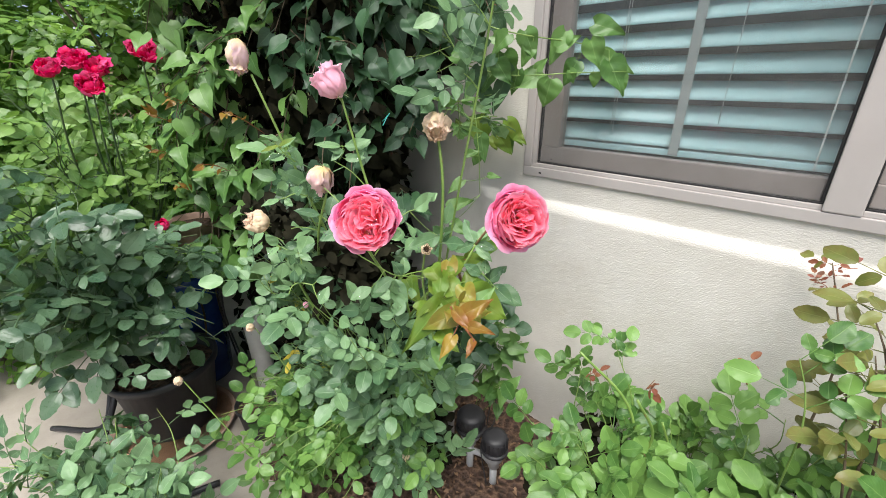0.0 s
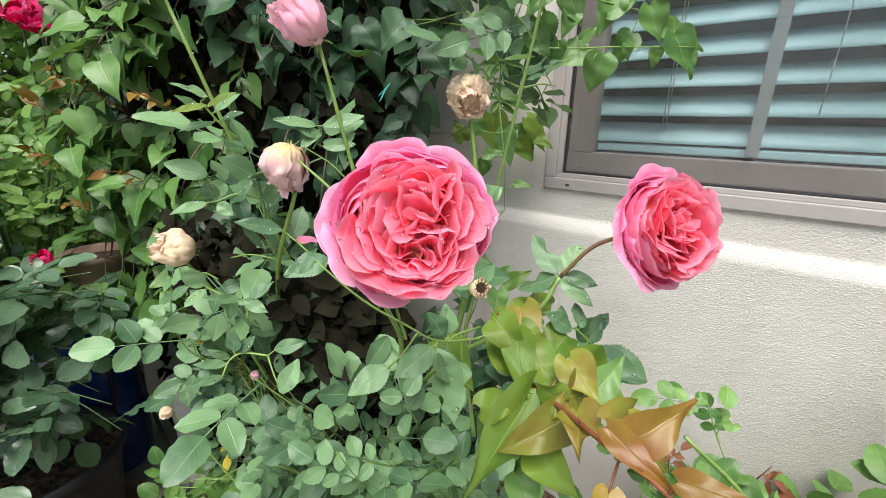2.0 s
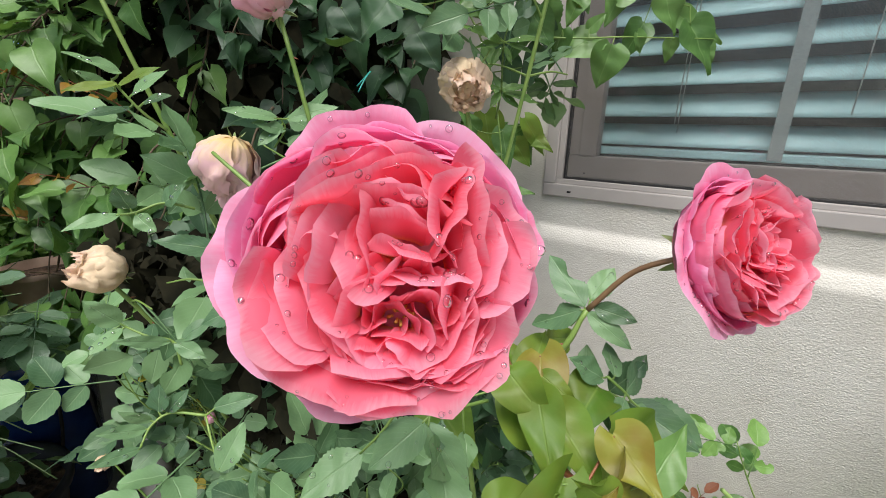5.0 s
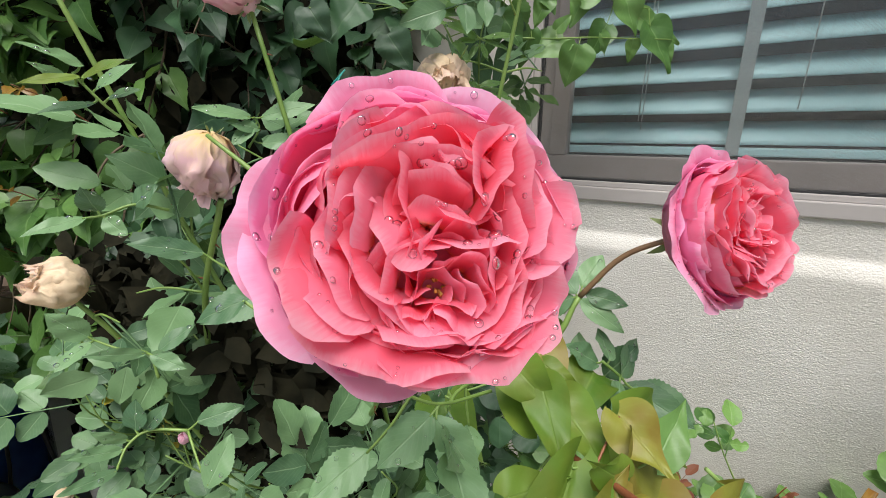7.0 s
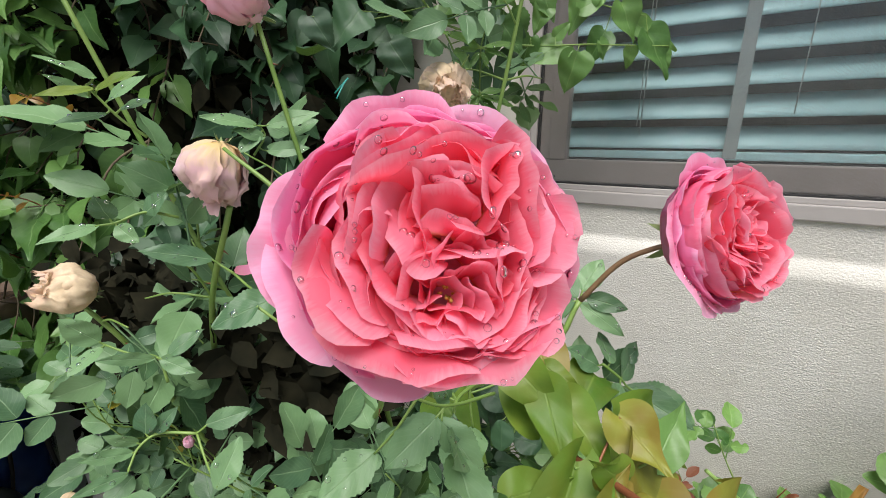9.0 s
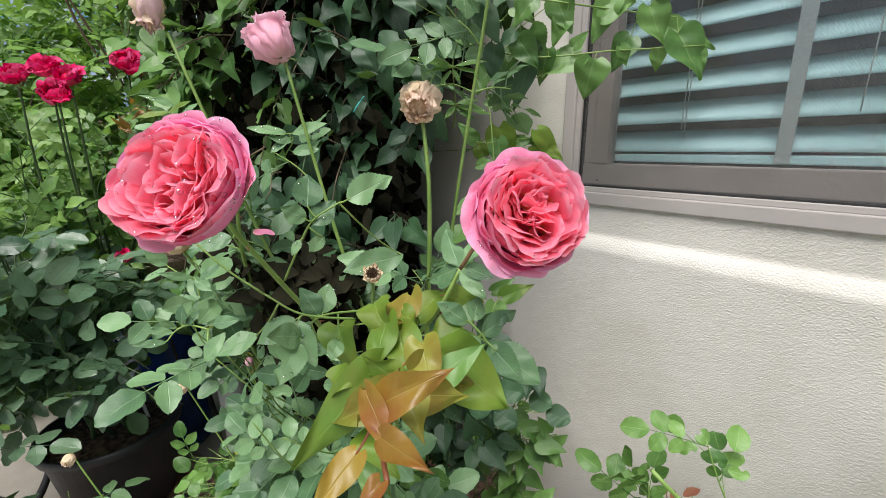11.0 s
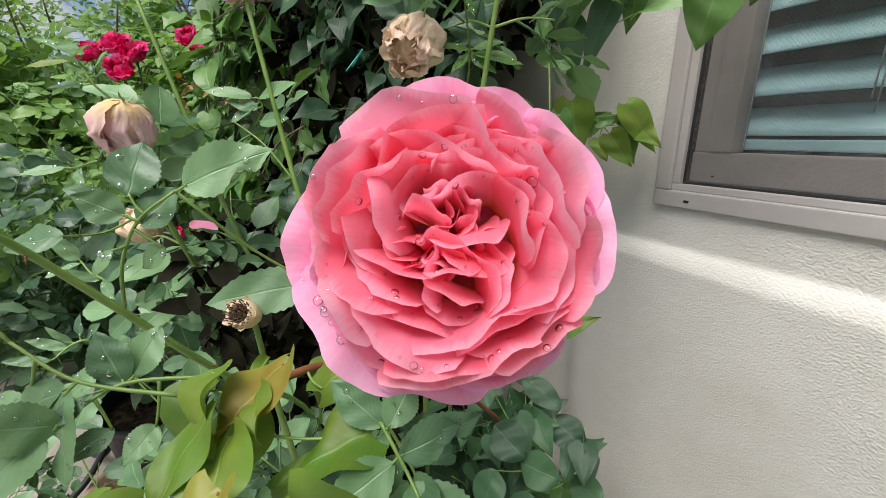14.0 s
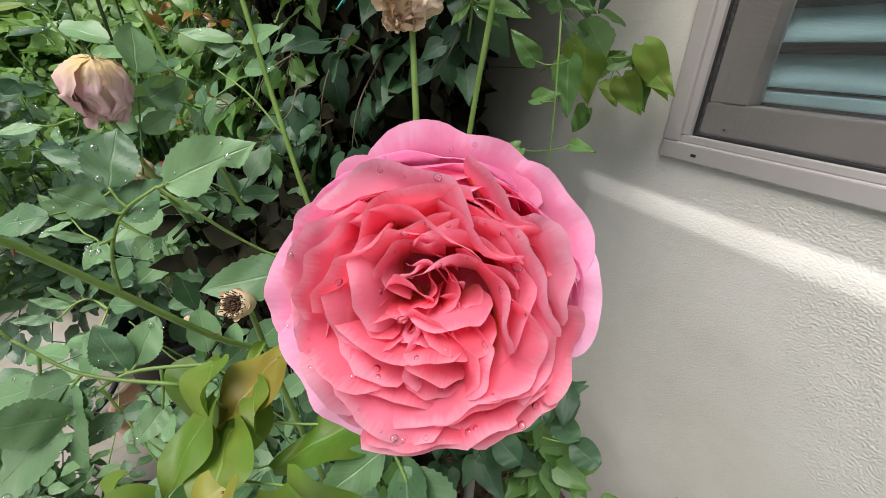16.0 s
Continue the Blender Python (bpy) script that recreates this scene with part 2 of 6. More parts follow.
IRON = plain_mat("black_iron", (0.015, 0.013, 0.012), (0.03, 0.026, 0.024), 0.55)
BARK = plain_mat("brown_cane_bark", (0.07, 0.05, 0.03), (0.16, 0.12, 0.07), 0.75, 60.0, bump_size=0.001)
CANE = plain_mat("green_rose_cane", (0.13, 0.235, 0.045), (0.22, 0.33, 0.08), 0.45, 25.0)
CANE_DARK = plain_mat("dark_green_cane", (0.045, 0.09, 0.035), (0.09, 0.14, 0.05), 0.5, 25.0)
RED_STEM = plain_mat("reddish_young_stem", (0.16, 0.045, 0.02), (0.26, 0.10, 0.04), 0.5, 30.0)
BROWN_STALK = plain_mat("brownish_flower_stalk", (0.16, 0.085, 0.045), (0.23, 0.14, 0.07), 0.5, 40.0)
ROSE_LEAF = leaf_mat("rose_leaf", (0.045, 0.110, 0.052), (0.165, 0.295, 0.130), (0.30, 0.44, 0.24), rough=0.42, thin=0.12)
ROSE_LEAF_LIGHT = leaf_mat("young_rose_leaf", (0.030, 0.100, 0.020), (0.150, 0.29, 0.065), (0.26, 0.41, 0.13), thin=0.18)
ROSE_LEAF_DARK = leaf_mat("dark_rose_leaf", (0.030, 0.075, 0.042), (0.12, 0.20, 0.115), (0.13, 0.20, 0.12), rough=0.28)
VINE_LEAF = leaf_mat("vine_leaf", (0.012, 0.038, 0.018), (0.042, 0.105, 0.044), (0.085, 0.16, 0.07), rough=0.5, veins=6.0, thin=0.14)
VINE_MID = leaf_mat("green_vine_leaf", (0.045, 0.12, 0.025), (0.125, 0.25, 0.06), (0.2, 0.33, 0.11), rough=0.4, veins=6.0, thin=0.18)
VINE_YOUNG = leaf_mat("young_vine_leaf", (0.06, 0.15, 0.014), (0.16, 0.27, 0.032), (0.22, 0.33, 0.07), rough=0.48, veins=6.0, thin=0.25, blotch=0.3, blotch_col=(0.19, 0.15, 0.02))
VINE_BRONZE = leaf_mat("bronze_vine_leaf", (0.19, 0.10, 0.015), (0.27, 0.19, 0.025), (0.32, 0.25, 0.07), rough=0.36, through_col=(0.45, 0.2, 0.03), veins=6.0, blotch=0.7, blotch_col=(0.20, 0.055, 0.018))
VINE_OLIVE = leaf_mat("olive_vine_leaf", (0.13, 0.15, 0.018), (0.24, 0.25, 0.035), (0.32, 0.32, 0.08), rough=0.46, through_col=(0.40, 0.35, 0.03), veins=6.0, blotch=0.5, blotch_col=(0.20, 0.085, 0.018))
OLIVE_ROSE = leaf_mat("olive_rose_leaf", (0.07, 0.105, 0.022), (0.20, 0.225, 0.055), (0.26, 0.27, 0.09), rough=0.4, through_col=(0.30, 0.28, 0.05), blotch=0.4, blotch_col=(0.16, 0.07, 0.03))
YELLOW_LEAF = leaf_mat("yellowing_rose_leaf", (0.40, 0.32, 0.03), (0.55, 0.45, 0.06), (0.5, 0.42, 0.1), blotch=0.4, blotch_col=(0.3, 0.36, 0.05))
RED_LEAF = leaf_mat("red_new_leaf", (0.17, 0.045, 0.03), (0.28, 0.12, 0.06), (0.3, 0.14, 0.08), through_col=(0.5, 0.12, 0.05))
GARDEN_LEAF = leaf_mat("garden_leaf", (0.05, 0.14, 0.028), (0.22, 0.375, 0.088), (0.28, 0.44, 0.15), thin=0.3)
SHRUB_LEAF = leaf_mat("shrub_leaf", (0.05, 0.14, 0.022), (0.21, 0.37, 0.07), (0.26, 0.40, 0.12), thin=0.4)
# near-black brown: the shade deep in the foliage is put into this colour
GAP_SHADE = plain_mat("gap_shade_brown", (0.010, 0.011, 0.007), (0.026, 0.024, 0.014), 0.95, 30.0, spec=0.05)
DRY_LEAF = plain_mat("dry_leaf_litter", (0.14, 0.08, 0.045), (0.30, 0.19, 0.11), 0.8, 40.0)
PETAL_IN = petal_mat("coral_inner_petal", (0.98, 0.46, 0.20), (0.95, 0.255, 0.37), (0.96, 0.45, 0.57), thin=0.60, base_to=0.08, body_from=0.44)
PETAL_MID = petal_mat("rose_pink_petal", (0.95, 0.22, 0.22), (0.93, 0.265, 0.44), (0.95, 0.46, 0.63), thin=0.54)
PETAL_RIM = petal_mat("mid_pink_petal", (0.94, 0.24, 0.30), (0.93, 0.305, 0.555), (0.95, 0.52, 0.74), thin=0.44)
PETAL_OUT = petal_mat("pale_pink_outer_petal", (0.88, 0.36, 0.46), (0.93, 0.34, 0.54), (0.94, 0.48, 0.68), thin=0.36)
PETAL_PALE = petal_mat("blush_petal", (0.90, 0.60, 0.62), (0.92, 0.52, 0.64), (0.94, 0.62, 0.74), thin=0.3)
PETAL_DRY = petal_mat("withered_petal", (0.74, 0.58, 0.36), (0.88, 0.71, 0.51), (0.82, 0.60, 0.45), thin=0.25, rough=0.8, stain=0.36)
PETAL_DRY_PINK = petal_mat("withered_pink_petal", (0.74, 0.54, 0.27), (0.74, 0.50, 0.53), (0.72, 0.48, 0.52), thin=0.2, rough=0.85, stain=0.5, stain_col=(0.66, 0.53, 0.34), base_to=0.22, body_from=0.5)
PETAL_RED = petal_mat("crimson_petal", (0.5, 0.01, 0.05), (0.70, 0.006, 0.12), (0.80, 0.03, 0.22), thin=0.35)
SEPAL = plain_mat("sepal_green", (0.12, 0.2, 0.06), (0.24, 0.3, 0.12), 0.6, 40.0)
ANTHER = plain_mat("yellow_anther", (0.6, 0.35, 0.05), (0.75, 0.5, 0.1), 0.7)
HIP_BROWN = plain_mat("brown_dry_hip", (0.07, 0.04, 0.02), (0.17, 0.10, 0.05), 0.9, 120.0)


# ---- geometry helpers ----
class Geo:
    """A growing mesh: points, faces, and a uv for each point."""

    def __init__(self):
        self.v, self.f, self.uv = [], [], []

    def add(self, v, f, uv=None, m=None):
        k = len(self.v)
        self.v += [m @ Vector(p) for p in v] if m is not None else [Vector(p) for p in v]
        self.f += [tuple(k + i for i in face) for face in f]
        self.uv += uv if uv else [(0.5, 0.5)] * len(v)
        return self

    def mesh(self, name, mat, smooth=True):
        me = bpy.data.meshes.new(name)
        me.from_pydata([tuple(p) for p in self.v], [], self.f)
        lay = me.uv_layers.new(name="UVMap")
        idx = np.empty(len(me.loops), dtype=np.int32)
        me.loops.foreach_get("vertex_index", idx)
        lay.data.foreach_set("uv", np.array(self.uv, dtype=np.float32)[idx].ravel())
        if smooth:
            me.polygons.foreach_set("use_smooth", [True] * len(me.polygons))
        me.materials.append(mat)
        me.update()
        return me


def empty(name, place, label, category, group="", kind=""):
    ob = new(name)
    ob.location = place
    ob.empty_display_size = 0.05
    return tagged(ob, label, category, group, kind)


def world_of(ob):
    return world_of(ob.parent) @ ob.matrix_basis if ob.parent else ob.matrix_basis.copy()


def part(name, data, parent, m=None, label="", kind=""):
    """Links a mesh as one part under parent, at the world pose m."""
    ob = new(name, data)
    ob.parent = parent
    ob.matrix_basis = world_of(parent).inverted() @ (m if m is not None else Matrix())
    return tagged(ob, label, kind=kind)


def spline(pts, steps=6):
    """A smooth line through the points."""
    p = [Vector(q) for q in pts]
    if len(p) == 2:
        return [p[0].lerp(p[1], k / steps) for k in range(steps + 1)]
    p = [2 * p[0] - p[1]] + p + [2 * p[-1] - p[-2]]
    out = []
    for i in range(1, len(p) - 2):
        for k in range(steps):
            t = k / steps
            a, b, c, d = p[i - 1], p[i], p[i + 1], p[i + 2]
            out.append(0.5 * (2 * b + (c - a) * t + (2 * a - 5 * b + 4 * c - d) * t * t + (3 * b - a - 3 * c + d) * t ** 3))
    return out + [p[-2]]


def tube(geo, line, r0, r1, sides=6, cap=True):
    """A tapered tube along a line."""
    n = len(line)
    v, f, uv = [], [], []
    side = None
    for i, p in enumerate(line):
        d = (line[min(i + 1, n - 1)] - line[max(i - 1, 0)]).normalized()
        if side is None:
            side = d.orthogonal().normalized()
        side = (side - d * side.dot(d)).normalized()
        up = d.cross(side)
        r = r0 + (r1 - r0) * i / max(n - 1, 1)
        for k in range(sides):
            a = 2 * math.pi * k / sides
            v.append(p + side * (math.cos(a) * r) + up * (math.sin(a) * r))
            uv.append((k / sides, i / n))
    for i in range(n - 1):
        for k in range(sides):
            q = (k + 1) % sides
            f.append((i * sides + k, i * sides + q, (i + 1) * sides + q, (i + 1) * sides + k))
    if cap:
        f += [tuple(reversed(range(sides))), tuple((n - 1) * sides + k for k in range(sides))]
    return geo.add(v, f, uv)


def lathe(geo, profile, sides=32, m=None):
    """A turned shape from (radius, height) points."""
    v, f, uv = [], [], []
    for i, (r, z) in enumerate(profile):
        for k in range(sides):
            a = 2 * math.pi * k / sides
            v.append((r * math.cos(a), r * math.sin(a), z))
            uv.append((k / sides, i / len(profile)))
    for i in range(len(profile) - 1):
        for k in range(sides):
            q = (k + 1) % sides
            f.append((i * sides + k, i * sides + q, (i + 1) * sides + q, (i + 1) * sides + k))
    return geo.add(v, f, uv, m)


def box_geo(geo, x0, x1, y0, y1, z0, z1, bevel=0.0):
    bm = bmesh.new()
    bmesh.ops.create_cube(bm, size=1.0, matrix=Matrix.Translation(((x0 + x1) / 2, (y0 + y1) / 2, (z0 + z1) / 2)) @ Matrix.Diagonal((x1 - x0, y1 - y0, z1 - z0, 1)))
    if bevel:
        bmesh.ops.bevel(bm, geom=bm.edges[:], offset=bevel, segments=2, affect="EDGES", profile=0.6)
    bm.verts.index_update()
    geo.add([v.co.copy() for v in bm.verts], [tuple(v.index for v in f.verts) for f in bm.faces])
    bm.free()
    return geo


def aim(place, way, normal, size=1.0, turn=0.0):
    """A pose whose y runs along way and whose z leans to normal."""
    y = Vector(way).normalized()
    z = Vector(normal)
    z = z - y * z.dot(y)
    z = z.normalized() if z.length > 1e-4 else y.orthogonal().normalized()
    x = y.cross(z)
    m = Matrix((x, y, z)).transposed().to_4x4()
    return Matrix.Translation(place) @ m @ pose(0, 0, 0, 0, turn, 0) @ Matrix.Scale(size, 4)


def half_width(kind, t):
    if kind == "rose":
        return math.sin(math.pi * t ** 0.85) ** 0.8 * (1 - 0.25 * t ** 3)
    if kind == "round":
        return math.sin(math.pi * t ** 0.9) ** 0.62
    if kind == "heart":
        return math.sin(math.pi * t ** 0.62) ** 0.75 * (1 - 0.55 * t ** 2.2)
    return math.sin(math.pi * t) ** 0.9


def leaf_blade(geo, rng, m, length, width, kind="rose", rows=8, cols=4, fold=0.25, curl=0.2, teeth=0.035, wave=0.05, bite=None):
    """One leaf blade: folded on its midrib, bent along its length, toothed at its edge, with a bite out of it if given as (place, side, size)."""
    v, f, uv = [], [], []
    a, b = rng.uniform(0, 6), rng.uniform(0, 6)
    half = cols // 2
    for i in range(rows + 1):
        t = i / rows
        w = width / 2 * half_width(kind, 0.015 + 0.975 * t)
        if teeth and 0 < i < rows:
            w *= 1 + teeth * (1 if i % 2 else -1)
        for j in range(cols + 1):
            u = (j - half) / half
            s = abs(u)
            x = u * w
            if bite and (u > 0) == (bite[1] > 0):
                x *= 1 - 0.72 * math.exp(-((t - bite[0]) / bite[2]) ** 2)
            y = t * length - (0.10 * length * s * s * (1 - t) if kind == "heart" else 0) + 0.02 * length * s * math.sin(9 * t + a)
            z = fold * abs(x) - curl * length * t * t + wave * width * s * math.sin(7 * t + b + u) + 0.02 * width * math.sin(15 * t + 3 * u + a)
            v.append((x, y, z))
            uv.append((0.5 + 0.5 * u, t))
    c = cols + 1
    for i in range(rows):
        for j in range(cols):
            f.append((i * c + j, i * c + j + 1, (i + 1) * c + j + 1, (i + 1) * c + j))
    return geo.add(v, f, uv, m)


def compound_leaf(rng, size, pairs=2, kind="rose", rows=8, cols=4, broad=0.66, bites=0.0, fold=0.2):
    """A pinnate rose leaf: a thin stalk with an end leaflet and pairs of side leaflets. Runs along y, faces z."""
    g = Geo()
    n = pairs
    stalk = size * (0.65 + 0.62 * n)
    bend = rng.uniform(0.05, 0.25)
    at = lambda s: Vector((0, s * stalk, -bend * stalk * s * s))  # noqa: E731
    tube(g, [at(k / 5) for k in range(6)], size * 0.025, size * 0.014, 4)
    wob = lambda k: rng.uniform(-k, k)  # noqa: E731
    bite = lambda: (rng.uniform(0.35, 0.7), rng.choice((-1, 1)), rng.uniform(0.1, 0.2)) if rng.random() < bites else None  # noqa: E731
    tip = at(1)
    d = Vector((wob(0.15), 1, -2 * bend + wob(0.2)))
    leaf_blade(g, rng, aim(tip, d, (wob(0.3), 0, 1)), size * 1.12, size * broad * 1.08, kind, rows, cols, fold, rng.uniform(0.0, 0.2), bite=bite())
    for k in range(n):
        s = 0.42 + 0.5 * k / max(n - 0.3, 1)
        for side in (-1, 1):
            d = Vector((side * rng.uniform(0.75, 1.1), rng.uniform(0.35, 0.7), wob(0.25) - bend))
            sz = size * (0.72 + 0.18 * k / max(n - 1, 1)) * rng.uniform(0.9, 1.08)
            leaf_blade(g, rng, aim(at(s) + d.normalized() * size * 0.06, d, (side * wob(0.25), 0.1, 1)), sz, sz * broad, kind, rows, cols, fold, rng.uniform(0.0, 0.2), bite=bite())
    return g


def stalked_leaf(rng, size, kind="heart", rows=9, cols=4, broad=0.78, fold=0.25, curl=0.22, wave=0.06):
    """A single leaf on its own stalk. Runs along y, faces z."""
    g = Geo()
    tube(g, spline([(0, 0, 0), (0, size * 0.18, -size * 0.01), (0, size * 0.38, 0)], 3), size * 0.022, size * 0.015, 4)
    leaf_blade(g, rng, Matrix.Translation((0, size * 0.38, 0)), size, size * broad, kind, rows, cols, fold, curl, 0.0, wave)
    return g


def wander(rng, a, b, sway=0.08, bow=0.1, n=4):
    """A line from a to b that bows upwards and sways."""
    a, b = Vector(a), Vector(b)
    size = (b - a).length
    pts = [a]
    for k in range(1, n):
        s = k / n
        p = a.lerp(b, s) + Vector((rng.uniform(-1, 1), rng.uniform(-1, 1), rng.uniform(-0.4, 0.4))) * size * sway * math.sin(math.pi * s)
        p.z += bow * size * math.sin(math.pi * s)
        pts.append(p)
    return pts + [b]


CLEAR = []  # capsules kept free of leaves before the flowers: from, to, radius


def is_clear(p):
    for a, c, r in CLEAR:
        d = c - a
        s = max(0.0, min(1.0, (p - a).dot(d) / d.length_squared))
        if (p - a - d * s).length < r:
            return False
    return True


def dress(plant, rng, twigs, leaves, mat_twig, counts, face, drop=0.0, r0=0.003, r1=0.0011, limit=300, size=(0.8, 1.2), first=0.25, spread=1.0, name="leaf", budget=None):
    """Twigs with leaves along them: the first leaves as parts of the plant, the rest joined into one. face: where leaves turn to."""
    made = 0 if budget is None else budget
    rest = Geo()
    meshes = [g.mesh(name, leaves[1]) for g in leaves[0]]
    for pts in twigs:
        line = spline(pts, 5)
        part("twig", tube(Geo(), line, r0, r1, 6).mesh("twig", mat_twig), plant)
        n = rng.randint(*counts)
        for k in range(n):
            s = first + (1 - first) * (k + rng.uniform(0.1, 0.9)) / n
            i = min(int(s * (len(line) - 1)), len(line) - 2)
            p = line[i].lerp(line[i + 1], s * (len(line) - 1) - i)
            along = (line[i + 1] - line[i]).normalized()
            out = Vector((rng.uniform(-1, 1), rng.uniform(-1, 1), rng.uniform(-0.6, 0.6)))
            out = (out - along * out.dot(along)).normalized() * spread + Vector(face) * 0.5 + along * 0.35 + Vector((0, 0, -drop))
            nor = Vector(face) + Vector((rng.uniform(-0.5, 0.5), rng.uniform(-0.5, 0.5), rng.uniform(-0.2, 0.5)))
            m = aim(p, out, nor, rng.uniform(*size), rng.uniform(-25, 25))
            c = rng.randrange(len(meshes))
            if not is_clear(m @ Vector((0, 0.06, 0))):
                continue
            if made < limit:
                part(name, meshes[c], plant, m)
                made += 1
            else:
                g = leaves[0][c]
                rest.add(g.v, g.f, list(g.uv), m)
    if rest.v:
        part("foliage", rest.mesh("foliage", leaves[1]), plant, kind="stuff")
    return made


# ---- flowers ----
def petal_sheet(rng, prof, turn, wide, centre, rows=8, cols=8, ruffle=0.003, notch=0.0, lean=0.0, rim_jag=0.0, pleat=0.0):
    """One petal round the z axis. prof: (radius, height) from claw to rim; wide: half its angle at the rim; centre: the axis's place at the rim."""
    g = Geo()
    v, f, uv = [], [], []
    a, b, c = rng.uniform(0, 6), rng.uniform(0, 6), rng.uniform(0.9, 1.9)
    line = spline([(r, 0, z) for r, z in prof], 4)
    for i in range(rows + 1):
        t = i / rows
        s = t * (len(line) - 1)
        k = min(int(s), len(line) - 2)
        p = line[k].lerp(line[k + 1], s - k)
        for j in range(cols + 1):
            u = 2 * j / cols - 1
            edge = 1 - 0.14 * abs(u) ** 3 * t + notch * -math.exp(-(u * 4) ** 2) * t ** 4
            ang = turn + u * wide * (0.45 + 0.55 * math.sin(math.pi * min(t * 0.62 + 0.05, 0.5)))
            rr = p.x * (edge if t > 0.4 else 1)
            zz = p.z
            ruf = ruffle * t ** 2.5 * (math.sin(c * 2.2 * u + a) + 0.5 * math.sin(c * 4.7 * u + b))
            rr += ruf + lean * u * t * p.x + pleat * p.x * math.sin(12 * u + a + 2.5 * t) * min(1.0, 3 * t)
            zz += ruf * 0.8 * math.cos(c * u + b) - 0.06 * abs(u) ** 2.5 * p.x * t
            zz += rim_jag * t ** 6 * math.sin(11 * u + a) * 0.002
            v.append((centre[0] * t + rr * math.cos(ang), centre[1] * t + rr * math.sin(ang), zz))
            uv.append((j / cols, t))
    w = cols + 1
    for i in range(rows):
        for j in range(cols):
            f.append((i * w + j, i * w + j + 1, (i + 1) * w + j + 1, (i + 1) * w + j))
    return g.add(v, f, uv)


def crinkle(g, amp, scale, shift=0.0):
    """Crumples a sheet."""
    for k, p in enumerate(g.v):
        g.v[k] = p + noise.noise_vector(p * scale + Vector((shift, 0, 0))) * amp * (0.25 + 0.75 * g.uv[k][1])
    return g


def drop_geo(rng, r, n=7):
    g = Geo()
    prof = [(r * math.sin(a), r * 0.55 * math.cos(a)) for a in [math.pi * k / n for k in range(n + 1)]]
    prof = [(max(x, r * 0.02), z) for x, z in prof]
    return lathe(g, prof, 10)


def fold_petal(rng, place, way, height, width, curl, lean, rows=10, cols=12, waves=None, roll=0.0):
    """A petal of the heart: it rises from place, bends towards way by lean radians, is cupped by curl, wavy at its rim and rolls over by roll radians."""
    v, f, uv = [], [], []
    a, b, c = waves if waves else (rng.uniform(0, 6), rng.uniform(0, 6), rng.uniform(2.2, 3.6))
    skew = rng.uniform(-0.2, 0.2)
    d = Vector((math.cos(way), math.sin(way), 0))
    s = Vector((-d.y, d.x, 0))
    up = Vector((0, 0, 1))
    line, p, n = [], Vector(place), 24
    for k in range(n + 1):
        q = k / n
        th = 0.03 + lean * q ** 1.4 + roll * max(0.0, q - 0.72) / 0.28
        line.append((p.copy(), -d * math.cos(th) + up * math.sin(th)))
        p += (d * math.sin(th) + up * math.cos(th)) * height / n
    for i in range(rows + 1):
        t = i / rows
        for j in range(cols + 1):
            u = 2 * j / cols - 1
            tt = t * (1 - 0.26 * abs(u) ** 2.4 + 0.08 * math.sin(c * u + a) * t + 0.025 * math.sin(9 * u + b) * t) + skew * u * 0.3 * t
            k = min(max(tt, 0.0), 1.0) * n
            q = min(int(k), n - 1)
            o = line[q][0].lerp(line[q + 1][0], k - q)
            nor = line[q][1].lerp(line[q + 1][1], k - q)
            w = width * (0.42 + 0.58 * math.sin(math.pi * min(0.1 + 0.5 * t, 0.5)))
            wav = width * 0.16 * t ** 1.6 * (math.sin(c * 1.3 * u + b) + 0.35 * math.sin(6.3 * u + a))
            v.append(o + s * (u * w * (1 - 0.18 * curl * u * u)) + nor * (curl * w * u * u * 0.6 + wav))
            uv.append((j / cols, t))
    w = cols + 1
    for i in range(rows):
        for j in range(cols):
            f.append((i * w + j, i * w + j + 1, (i + 1) * w + j + 1, (i + 1) * w + j))
    return Geo().add(v, f, uv)


